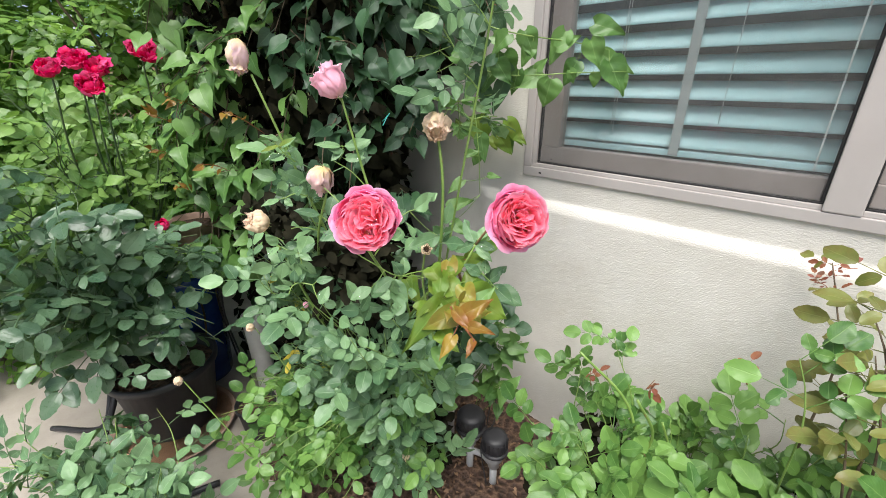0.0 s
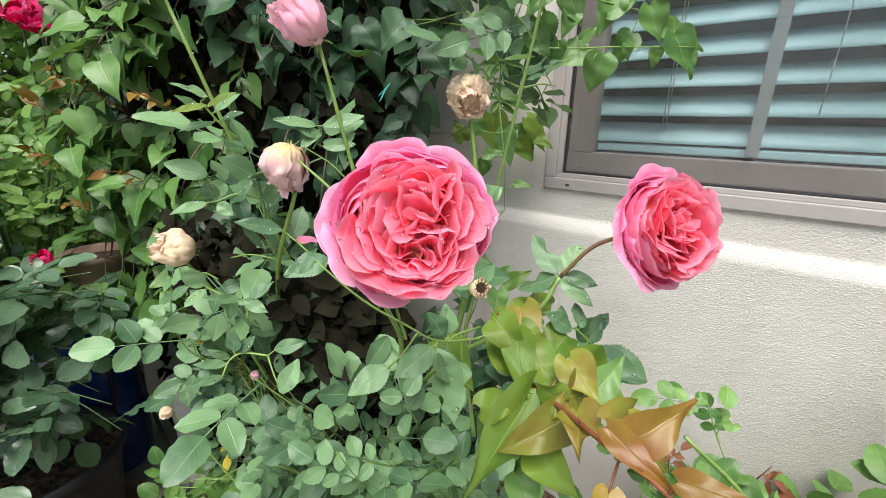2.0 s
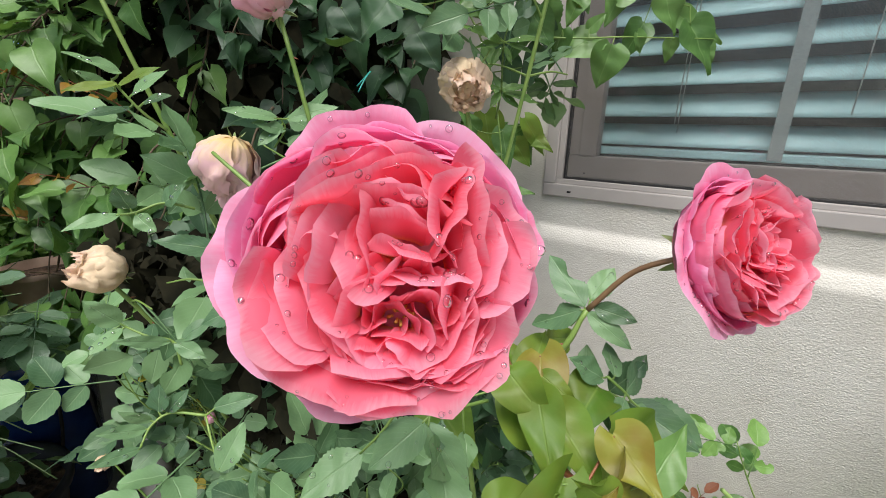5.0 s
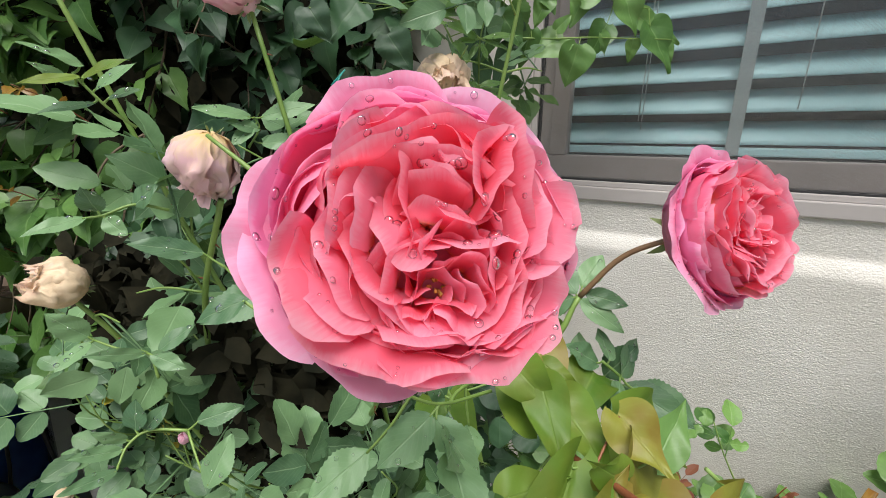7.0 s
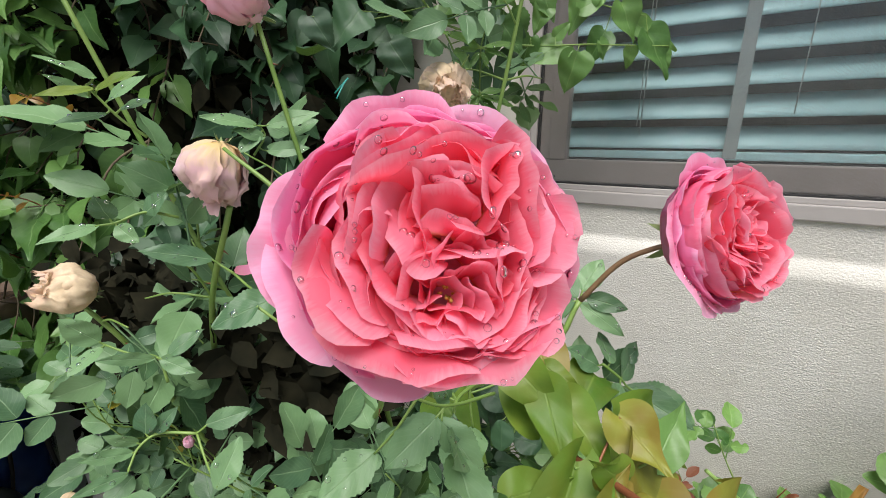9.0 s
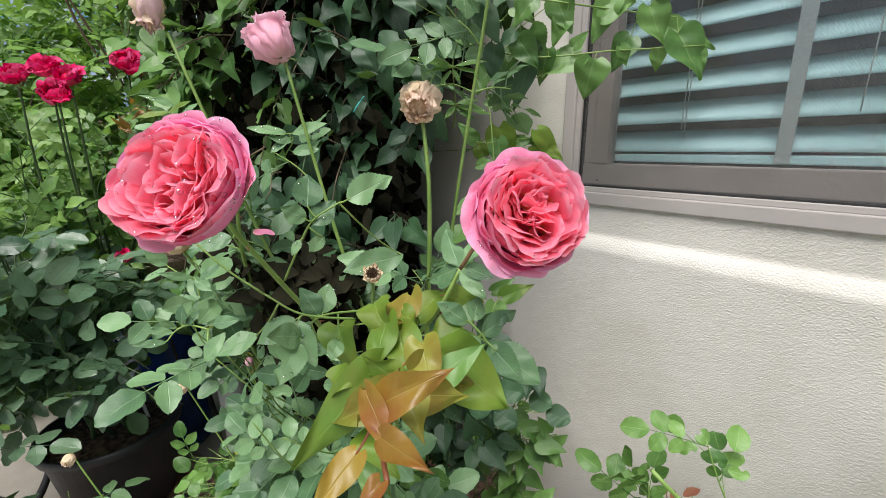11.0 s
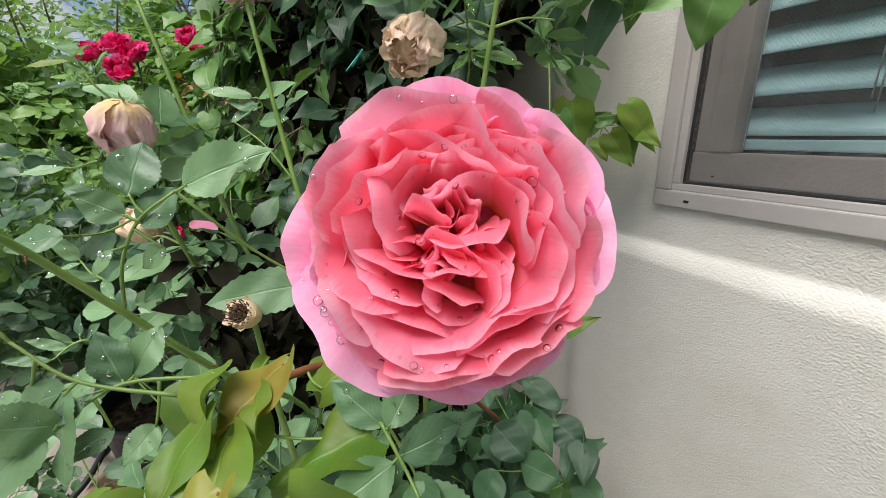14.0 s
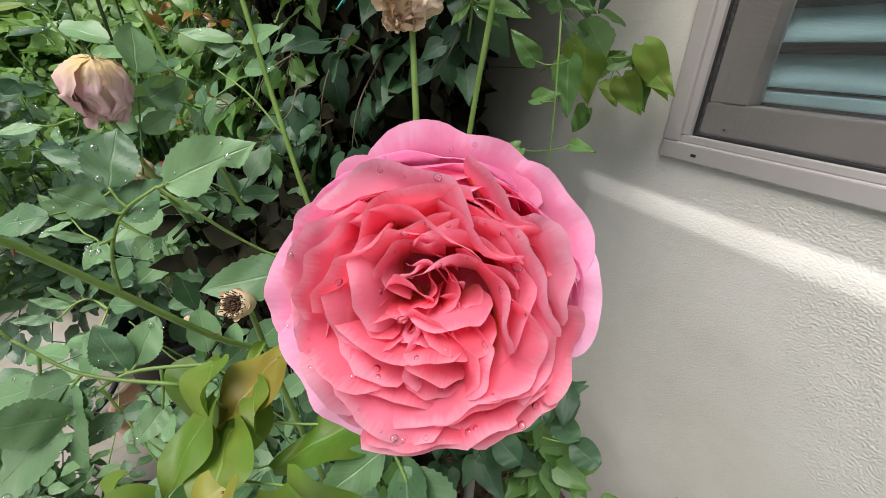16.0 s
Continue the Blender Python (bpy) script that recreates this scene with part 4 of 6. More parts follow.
tagged(far_wall, "tan block garden wall behind the shrubs", "wall", kind="structure")


def neighbour():
    h = empty("house", (-36, -2, 0), "pale neighbour house with a low grey roof", "house")
    part("wall", box_geo(Geo(), -40, -33, -8, 3, 0, 3.0).mesh("wall", STUCCO, False), h)
    g = Geo()
    g.add([(-32.6, -8.5, 2.95), (-32.6, 3.5, 2.95), (-40.4, 3.5, 2.95), (-40.4, -8.5, 2.95), (-36.5, -5.5, 4.7), (-36.5, 0.5, 4.7)], [(0, 1, 5, 4), (1, 2, 5), (2, 3, 4, 5), (3, 0, 4), (3, 2, 1, 0)])
    part("roof", g.mesh("roof", plain_mat("grey_roof", (0.30, 0.28, 0.27), (0.42, 0.40, 0.38), 0.9, 3.0), False), h)
    for y in (-5, -1):
        part("window", box_geo(Geo(), -33.0, -32.96, y - 0.6, y + 0.6, 1.0, 2.1).mesh("window", GASKET, False), h)


neighbour()
back = new("sky_backdrop", grid_sheet(-70, 70, -2, 45, 1, 1, lambda x, y: 0).mesh("sky_backdrop", backdrop_mat()))
back.matrix_basis = Matrix.Translation((-90, 0, 0)) @ pose(0, 0, 0, 90, 0, 90)
tagged(back, "bright blue sky with white clouds", "sky", kind="structure")


# ---- the pink rose bush ----
# sight lines kept open to the pots among the leaves
for q, w, r in (((-1.52, 0.57, 0.82), (-0.75, 0.40, 1.08), 0.085), ((-1.50, 0.46, 0.55), (-0.85, 0.36, 0.9), 0.06)):
    CLEAR.append((Vector(q), Vector(w), r))
rng = random.Random(7)
FACE = (0.55, -0.5, 0.62)
bush = empty("rose_bush", (-0.42, 0.85, 0.0), "tall garden rose bush with two full coral-pink blooms and withered flowers", "rose bush")

leaf_small = [compound_leaf(rng, 0.042, rng.choice((1, 2, 2)), "round", 10, 4, 0.72, 0.05) for _ in range(8)]
leaf_mid = [compound_leaf(rng, 0.055, 2, "rose", 12, 4, 0.66, 0.12) for _ in range(8)]

CANES = (
    [(-0.42, 0.85, 0.0), (-0.48, 0.8, 0.4), (-0.5, 0.72, 0.8), (-0.52, 0.62, 1.05), (-0.575, 0.52, 1.42)],
    [(-0.36, 0.84, 0.0), (-0.38, 0.8, 0.45), (-0.36, 0.76, 0.8), (-0.40, 0.70, 1.1), (-0.440, 0.655, 1.375)],
    [(-0.50, 0.90, 0.0), (-0.42, 0.88, 0.5), (-0.31, 0.83, 0.9), (-0.27, 0.81, 1.15), (-0.285, 0.81, 1.28), (-0.30, 0.812, 1.312)],
    [(-0.62, 0.84, 0.0), (-0.52, 0.80, 0.5), (-0.30, 0.74, 0.85), (-0.113, 0.692, 1.032), (-0.077, 0.703, 1.099), (-0.045, 0.706, 1.142), (-0.004, 0.707, 1.166)],
    [(-0.60, 0.80, 0.0), (-0.52, 0.74, 0.5), (-0.34, 0.68, 0.85), (-0.236, 0.596, 0.997), (-0.203, 0.537, 1.087), (-0.179, 0.495, 1.150), (-0.140, 0.473, 1.182), (-0.096, 0.460, 1.202)],
    [(-0.48, 0.80, 0.0), (-0.55, 0.72, 0.5), (-0.55, 0.62, 0.85), (-0.45, 0.56, 1.05), (-0.345, 0.535, 1.19)],
    [(-0.5, 0.82, 0.0), (-0.62, 0.72, 0.45), (-0.63, 0.6, 0.8), (-0.59, 0.53, 0.98), (-0.598, 0.492, 1.06)],
    [(-0.52, 0.94, 0.0), (-0.42, 0.92, 0.6), (-0.28, 0.87, 1.1), (-0.21, 0.88, 1.45), (-0.17, 0.90, 1.75)],
)
stem(bush, CANES[3][4:], 0.0026, 0.0022, BROWN_STALK, rng, 0, "flower_stalk", "brownish arching flower stalk")
for k, c in enumerate(CANES):
    stem(bush, c[:5] if k == 3 else c, 0.0055 if k not in (4, 7) else 0.0036, 0.0026 if k not in (3, 4, 7) else 0.0024, CANE, rng, 9)

# stacks of folded petals in the two hearts: place on the face, way of the bend in degrees, count, step, height, half width, bend of the first and last, roll of the rim
HEART_A = (
    (-0.08, 0.04, 205, 2, 0.10, 0.46, 0.20, 1.25, 1.45, 0.3), (-0.24, 0.20, 158, 4, 0.10, 0.50, 0.32, 0.65, 1.10, 0.3),
    (-0.06, 0.40, 104, 4, 0.09, 0.46, 0.40, 0.50, 0.85, 0.3), (0.15, 0.26, 62, 2, 0.10, 0.50, 0.15, 0.25, 0.50, 0.6),
    (0.33, 0.27, 182, 1, 0.0, 0.52, 0.26, 0.22, 0.22, 0.8), (0.42, 0.28, 5, 2, 0.08, 0.52, 0.26, 0.20, 0.45, 0.7),
    (0.52, 0.12, 28, 3, 0.10, 0.50, 0.28, 0.60, 1.10, 0.4), (0.48, -0.08, -6, 3, 0.10, 0.50, 0.26, 0.75, 1.20, 0.3),
    (0.24, -0.02, 250, 2, 0.09, 0.46, 0.20, 0.30, 0.60, 0.5), (0.38, -0.30, 165, 1, 0.0, 0.46, 0.17, 0.35, 0.35, 0.7),
    (0.44, -0.44, -32, 3, 0.09, 0.46, 0.24, 0.75, 1.20, 0.4), (0.14, -0.58, -84, 4, 0.09, 0.46, 0.36, 0.70, 1.05, 0.3),
    (-0.22, -0.50, 238, 4, 0.09, 0.46, 0.34, 0.70, 1.10, 0.3), (-0.46, -0.22, 204, 4, 0.09, 0.46, 0.28, 0.70, 1.10, 0.4),
    (-0.22, -0.26, 150, 2, 0.10, 0.42, 0.20, 0.40, 0.80, 0.5), (0.04, 0.10, 90, 2, 0.12, 0.44, 0.18, 0.20, 0.60, 0.6),
)
HEART_B = (
    (-0.52, 0.26, 148, 3, 0.10, 0.50, 0.28, 0.45, 0.85, 0.5), (-0.34, 0.10, 205, 3, 0.10, 0.46, 0.24, 0.75, 1.15, 0.3),
    (-0.16, 0.48, 104, 4, 0.09, 0.48, 0.36, 0.35, 0.65, 0.3), (-0.20, 0.28, 130, 2, 0.09, 0.46, 0.20, 0.30, 0.55, 0.6),
    (0.18, 0.32, 72, 3, 0.09, 0.50, 0.24, 0.35, 0.75, 0.5), (0.44, 0.22, 22, 4, 0.09, 0.50, 0.30, 0.45, 0.95, 0.3),
    (0.52, -0.18, -12, 3, 0.11, 0.54, 0.24, 1.00, 1.45, 0.6), (0.10, 0.02, -58, 2, 0.10, 0.46, 0.20, 0.55, 0.95, 0.4),
    (-0.06, -0.26, 182, 1, 0.0, 0.48, 0.17, 0.25, 0.25, 0.7), (0.20, -0.26, 8, 2, 0.09, 0.48, 0.18, 0.25, 0.55, 0.6),
    (-0.44, -0.18, 212, 4, 0.09, 0.46, 0.30, 0.55, 1.05, 0.3), (-0.20, -0.46, 242, 3, 0.09, 0.46, 0.30, 0.65, 1.05, 0.4),
    (0.06, -0.56, -88, 4, 0.09, 0.46, 0.36, 0.65, 1.05, 0.3), (0.42, -0.50, -48, 3, 0.10, 0.46, 0.28, 0.60, 1.00, 0.4),
    (0.30, 0.50, 58, 3, 0.09, 0.46, 0.34, 0.40, 0.70, 0.3), (0.06, -0.28, -92, 3, 0.10, 0.46, 0.15, 0.15, 0.60, 0.5),
    (0.02, -0.14, 80, 2, 0.08, 0.42, 0.14, 0.20, 0.50, 0.6),
)
rose_a, _ = full_rose(bush, rng, (-0.0715, 0.4345, 1.2185), (0.62, -0.66, 0.40), (0, 0, 1), 0.0500, (0.06, -0.34), HEART_A, "full coral-pink quartered rose wet with raindrops", ((1.78, 1.10, 0.42), (0.80, 1.10, 0.45), (3.00, 1.14, 0.42), (3.45, 1.12, 0.40), (0.12, 1.04, 0.3), (4.15, 1.02, 0.4)), 260, 0, 0.95)
rose_b, _ = full_rose(bush, rng, (0.027, 0.696, 1.1780), (0.82, -0.48, 0.34), (0, 0, 1), 0.0560, (-0.09, 0.04), HEART_B, "full coral-pink quartered rose nodding from a bent stem", ((3.75, 1.20, 0.50), (3.05, 1.17, 0.42), (2.40, 1.10, 0.42), (1.45, 1.15, 0.50), (0.70, 1.10, 0.42), (0.05, 1.10, 0.36), (4.50, 1.11, 0.42), (5.2, 1.05, 0.40)), 150, 9, 0.97, 0.03, 0.075)

spent_bloom(bush, rng, (-0.310, 0.822, 1.318), (0.72, -0.55, -0.40), 0.0300, 0.058, (PETAL_DRY,), "withered tan rose with crinkled petals", 8, 24)
spent_bloom(bush, rng, (-0.345, 0.536, 1.245), (-0.25, -0.12, -0.85), 0.0245, 0.058, (PETAL_DRY_PINK,), "withered nodding rose, pink below and straw-coloured above", 9, 8)
spent_bloom(bush, rng, (-0.600, 0.507, 1.066), (-0.10, -0.67, 0.36), 0.0255, 0.058, (PETAL_DRY,), "withered cream-coloured rose with crinkled petals")
spent_bloom(bush, rng, (-0.580, 0.505, 1.490), (-0.05, -0.1, -1), 0.0205, 0.070, (PETAL_DRY_PINK, PETAL_DRY), "withered drooping rose, straw and faded pink")
closed_bloom(bush, rng, (-0.440, 0.655, 1.375), (-0.45, -0.35, 0.8), 0.031, 0.068, (PETAL_PALE,), "half-open blush-pink rose nodding on its stem", 0.15, n=(4, 4, 3), open_top=1.15)
closed_bloom(bush, rng, (-0.614, 0.582, 0.785), (0.1, -0.2, 1), 0.008, 0.022, (PETAL_PALE,), "small closed pink bud", 0.05, "bud", (4, 3), 0.3)
for p in ((-0.772, 0.472, 0.711), (-0.80, 0.26, 0.62), (-0.33, 0.70, 0.32)):
    stem(bush, [(p[0] + 0.12, p[1] + 0.1, p[2] - 0.3), (p[0] + 0.03, p[1] + 0.02, p[2] - 0.06), p], 0.002, 0.0012, CANE, rng, 0)
    spent_bloom(bush, rng, p, (0.2, -0.4, -0.6), 0.011, 0.026, (PETAL_DRY,), "small spent rose, dry and tan", 4, 5)
# the empty hip
hip = lathe(Geo(), [(0.002, -0.016), (0.006, -0.014), (0.0095, -0.006), (0.0105, 0.002), (0.009, 0.007), (0.0072, 0.0078), (0.0055, 0.004), (0.001, 0.002)], 16)
hip_m = Matrix.Translation((-0.138, 0.62, 1.095)) @ Vector((0.75, -0.45, 0.5)).to_track_quat("Z", "Y").to_matrix().to_4x4()
hip_ob = part("rose_hip", hip.mesh("rose_hip", PETAL_DRY), bush, hip_m, "bare cream rose hip with a brown centre")
g = Geo()
for k in range(130):
    a, r = 2.4 * k, 0.0078 * math.sqrt((k + 0.5) / 130)
    tube(g, [Vector((r * math.cos(a), r * math.sin(a), 0.003)), Vector((r * 1.25 * math.cos(a), r * 1.25 * math.sin(a), 0.0085 + 0.002 * math.sin(k * 5)))], 0.0008, 0.0004, 4)
part("stamen_tuft", g.mesh("stamen_tuft", HIP_BROWN), hip_ob, hip_m)
for k in range(5):
    gg = Geo()
    a = 1.2566 * k
    leaf_blade(gg, rng, aim((0.009 * math.cos(a), 0.009 * math.sin(a), 0.002), (math.cos(a), math.sin(a), 0.9), (-math.cos(a), -math.sin(a), 1)), 0.006, 0.006, "rose", 4, 2, 0.3, -0.2, 0, 0)
    part("sepal", gg.mesh("sepal", PETAL_DRY), hip_ob, hip_m)
stem(bush, [(-0.16, 0.66, 0.85), (-0.165, 0.635, 1.0), (-0.148, 0.626, 1.083)], 0.003, 0.002, CANE, rng, 0)


def front(z):
    return 0.50 + 0.28 * max(0.0, 1.05 - z)


for q in ((-0.289, 0.79, 1.312), (-0.37, 0.53, 1.22), (-0.604, 0.485, 1.088), (-0.584, 0.507, 1.451), (-0.449, 0.644, 1.40), (-0.138, 0.62, 1.095), (-0.614, 0.582, 0.79)):
    CLEAR.append((Vector(q), Vector(q) + Vector((0.22, -0.13, 0.06)), 0.055))
    CLEAR.append((Vector(q), Vector(q) + Vector((0.25, 0.0, 0.0)), 0.045))

CLEAR.append((Vector((-0.60, 0.49, 1.09)), Vector((-0.22, 0.39, 1.19)), 0.095))
CLEAR.append((Vector((-0.36, 0.53, 1.21)), Vector((-0.12, 0.40, 1.23)), 0.06))
CLEAR.append((Vector((-0.285, 0.79, 1.29)), Vector((-0.02, 0.68, 1.27)), 0.06))
CLEAR.append((Vector((-0.614, 0.582, 0.795)), Vector((-0.25, 0.43, 1.05)), 0.045))
# leafy twigs: the dense lower skirt, then the looser upper growth
lower = []
for k in range(135):
    z = rng.uniform(0.06, 0.95)
    x = rng.uniform(-1.0 + 0.15 * z, -0.24)
    y = front(z) + rng.uniform(-0.07, 0.01)
    if k % 3 == 0:
        z = rng.uniform(0.05, 0.45)
        x, y = rng.uniform(-1.0, -0.42), rng.uniform(0.35, 0.6)
    b = Vector(rng.choice(CANES[:7])[1])
    b = b.lerp(Vector((x, y + 0.1, z * 0.6)), 0.35)
    lower.append(wander(rng, b, (x, y, z), 0.08, 0.06))
for _ in range(20):
    x, z = rng.uniform(-0.50, -0.17), rng.uniform(0.30, 0.95)
    y = rng.uniform(0.66, 0.76) - 0.12 * (z - 0.3)
    lower.append(wander(rng, (x - 0.1, y + 0.12, z * 0.6), (x, y, z), 0.08, 0.06))
dress(bush, rng, lower[::3], (leaf_small, ROSE_LEAF_LIGHT), CANE, (3, 4), FACE, 0.05, 0.0022, 0.0009, 100, (0.75, 1.25))
dress(bush, rng, [t for k, t in enumerate(lower) if k % 3], (leaf_small, ROSE_LEAF), CANE, (3, 4), FACE, 0.05, 0.0022, 0.0009, 170, (0.7, 1.3))
dress(bush, rng, lower[4::30], (leaf_small[:2], YELLOW_LEAF), CANE, (1, 2), FACE, 0.05, 0.0022, 0.0009, 20, (0.6, 0.9))
upper = []
for c in CANES:
    line = spline(c, 5)
    for _ in range(6):
        p = line[rng.randrange(int(len(line) * 0.40), int(len(line) * 0.93))]
        d = Vector((rng.uniform(-1, 1), rng.uniform(-0.7, 0.4), rng.uniform(0.0, 0.8))).normalized() * rng.uniform(0.04, 0.11)
        if (p + d).x < -0.19 and rng.random() < (1.0 if (p + d).z < 1.0 else 0.5 if (p + d).z < 1.2 else 0.3):
            upper.append(wander(rng, p, p + d, 0.06, 0.08, 2))
line = spline(CANES[7], 5)
for _ in range(6):
    p = line[rng.randrange(int(len(line) * 0.62), len(line) - 1)]
    upper.insert(0, wander(rng, p, p + Vector((rng.uniform(-0.1, 0.05), rng.uniform(-0.06, 0.05), rng.uniform(0.0, 0.05))), 0.06, 0.08, 2))
dress(bush, rng, upper, (leaf_mid, ROSE_LEAF), CANE, (2, 3), FACE, 0.1, 0.0016, 0.0009, 300, (0.75, 1.1), budget=220)

# near-black blades added behind the front leaves so that gaps look shaded
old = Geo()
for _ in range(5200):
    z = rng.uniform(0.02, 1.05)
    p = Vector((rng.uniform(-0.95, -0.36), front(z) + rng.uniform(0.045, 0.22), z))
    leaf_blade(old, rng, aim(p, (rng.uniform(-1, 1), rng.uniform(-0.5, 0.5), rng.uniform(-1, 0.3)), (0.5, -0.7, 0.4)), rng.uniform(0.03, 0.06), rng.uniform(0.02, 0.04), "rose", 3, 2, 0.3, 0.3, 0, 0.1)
part("gap_shade_blades", old.mesh("gap_shade_blades", GAP_SHADE), bush, None, "near-black leaf blades added inside the bush as shade in its gaps", "stuff")

# ---- the vine over the wall ----
rng = random.Random(11)
vine = empty("climbing_vine", (-0.75, 1.15, 0.0), "large climbing vine with dark heart-shaped leaves covering the house wall", "vine")
hearts = [stalked_leaf(rng, 0.075, "heart", 9, 4, rng.uniform(0.72, 0.9), rng.uniform(0.15, 0.35), rng.uniform(0.1, 0.35)) for _ in range(9)]
for p in ((-1.0, 1.15), (-1.1, 1.0), (-1.35, 0.8), (-1.2, 1.2)):
    stem(vine, wander(rng, (*p, 0.0), (p[0] + rng.uniform(-0.1, 0.1), p[1] + 0.1, 2.6), 0.04, 0.0, 6), 0.016, 0.007, BARK, rng, 0, "trunk")


def curtain(s):
    """The front of the vine in plan, from the window's side (0) to the garden's side (1)."""
    return Vector((-0.52 - 0.9 * s, 0.96 - 0.42 * s - 0.06 * math.sin(math.pi * s), 0))


def vine_ok(p, room):
    """True left of the bare stretch of wall beside the window."""
    if p.z > 1.42:
        return p.y < 1.33 and p.x < -0.37
    return p.y < 0.595 - room + 0.651 * (0.229 - p.x) and p.y < 1.36


trails = []
while len(trails) < 150:
    s = rng.uniform(0, 1) ** 0.9
    z = rng.uniform(0.62 + 0.35 * (1 - s), 2.2)
    p = curtain(s) + Vector((rng.uniform(-0.04, 0.04), rng.uniform(-0.06, 0.08), z))
    if s < 0.4 and z > 1.72 or s < 0.09 and z > 1.0:
        continue
    if s < 0.62 and 1.1 < z < 2.0:
        p.y += 0.10
        if rng.random() < 0.45:
            continue
    b = p + Vector((rng.uniform(-0.15, 0.02), rng.uniform(0.08, 0.22), rng.uniform(-0.15, 0.35)))
    if vine_ok(p, 0.05) and vine_ok(b, 0.05):
        trails.append(wander(rng, b, p, 0.1, 0.1, 3))
while len(trails) < 168:
    p = Vector((rng.uniform(-0.95, -0.40), rng.uniform(1.0, 1.3), rng.uniform(1.44, 1.72)))
    trails.append(wander(rng, p + Vector((rng.uniform(-0.2, 0), 0.05, rng.uniform(0.05, 0.25))), p, 0.1, 0.1, 3))
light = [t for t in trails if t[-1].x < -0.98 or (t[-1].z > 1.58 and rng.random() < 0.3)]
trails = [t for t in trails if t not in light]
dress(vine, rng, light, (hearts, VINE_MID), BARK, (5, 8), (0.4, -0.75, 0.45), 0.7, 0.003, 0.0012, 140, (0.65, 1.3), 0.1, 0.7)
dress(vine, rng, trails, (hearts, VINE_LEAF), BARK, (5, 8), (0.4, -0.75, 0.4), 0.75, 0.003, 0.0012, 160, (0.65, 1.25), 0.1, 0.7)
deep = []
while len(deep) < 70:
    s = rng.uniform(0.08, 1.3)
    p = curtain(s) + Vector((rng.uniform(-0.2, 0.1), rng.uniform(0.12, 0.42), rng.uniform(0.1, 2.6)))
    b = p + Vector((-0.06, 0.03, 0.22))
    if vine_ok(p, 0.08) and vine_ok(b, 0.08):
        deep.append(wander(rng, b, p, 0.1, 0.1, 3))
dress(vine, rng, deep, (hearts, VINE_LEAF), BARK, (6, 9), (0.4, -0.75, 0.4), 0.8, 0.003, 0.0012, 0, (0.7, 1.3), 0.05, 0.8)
# unseen leaf mass overhead, added to shade the vine's recess from above
shade_canopy = []
while len(shade_canopy) < 120:
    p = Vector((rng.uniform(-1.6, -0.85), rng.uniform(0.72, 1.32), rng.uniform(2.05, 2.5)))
    shade_canopy.append(wander(rng, p + Vector((-0.1, 0.12, -0.1)), p, 0.1, 0.1, 3))
dress(vine, rng, shade_canopy, (hearts, VINE_MID), BARK, (7, 10), (0.2, -0.4, 0.9), 0.3, 0.003, 0.0012, 0, (0.9, 1.4), 0.05, 0.9)
flush = [wander(rng, curtain(s) + Vector((0, 0.05, z - 0.08)), curtain(s) + Vector((0.03, -0.08, z)), 0.05, 0.1, 2) for s, z in ((0.95, 1.30), (0.8, 1.36), (0.9, 1.05), (0.7, 1.15), (0.55, 1.32), (1.0, 1.18))]
dress(vine, rng, flush, ([stalked_leaf(rng, 0.04, "heart", 6, 4, 0.6) for _ in range(3)], VINE_BRONZE), RED_STEM, (4, 6), (0.4, -0.7, 0.5), 0.3, 0.0018, 0.0009, 40, (0.6, 1.0), 0.4, 0.7)
# near-black blades added inside the vine, against the wall, as shade in its gaps
gap_fill = Geo()
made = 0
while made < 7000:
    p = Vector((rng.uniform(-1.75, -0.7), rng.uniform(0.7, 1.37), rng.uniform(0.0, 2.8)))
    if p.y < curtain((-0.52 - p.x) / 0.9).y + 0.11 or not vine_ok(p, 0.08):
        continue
    leaf_blade(gap_fill, rng, aim(p, (rng.uniform(-1, 1), rng.uniform(-0.5, 0.5), rng.uniform(-1, 0.3)), (0.4, -0.8, 0.3)), rng.uniform(0.05, 0.09), rng.uniform(0.03, 0.07), "heart", 3, 2, 0.3, 0.3, 0, 0.1)
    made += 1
part("gap_shade_mass", gap_fill.mesh("gap_shade_mass", GAP_SHADE), vine, None, "near-black leaf blades added inside the vine as shade in its gaps", "stuff")
young = [stalked_leaf(rng, 0.06, "heart", 9, 4, 0.8, 0.3, 0.3) for _ in range(5)]
foot = []
for _ in range(30):
    p = Vector((rng.uniform(-0.5, -0.22), rng.uniform(0.88, 1.06), rng.uniform(0.52, 0.86)))
    foot.append(wander(rng, (p.x - 0.15, p.y + 0.1, p.z - 0.3), p, 0.08, 0.1, 3))
dress(vine, rng, foot, (young, VINE_LEAF), CANE, (4, 6), (0.6, -0.6, 0.4), 0.6, 0.0025, 0.001, 0, (0.7, 1.05), 0.3, 0.7)

side = []
for _ in range(14):
    p = Vector((rng.uniform(-0.32, -0.17), rng.uniform(1.0, 1.1), rng.uniform(0.44, 0.68)))
    side.append(wander(rng, (p.x - 0.15, p.y + 0.05, p.z - 0.25), p, 0.08, 0.1, 3))
dress(vine, rng, side, (young, VINE_MID), CANE, (3, 5), (0.6, -0.6, 0.4), 0.6, 0.002, 0.001, 40, (0.7, 1.05), 0.45, 0.7)

# ---- the rose bush beside the window ----
rng = random.Random(23)
low = empty("rose_bush", (0.35, 1.05, 0.0), "low leafy rose bush with round light green leaflets below the window", "rose bush")
leaf_round = [compound_leaf(rng, 0.054, rng.choice((1, 2, 2)), "round", 12, 4, 0.74, 0.08) for _ in range(8)]
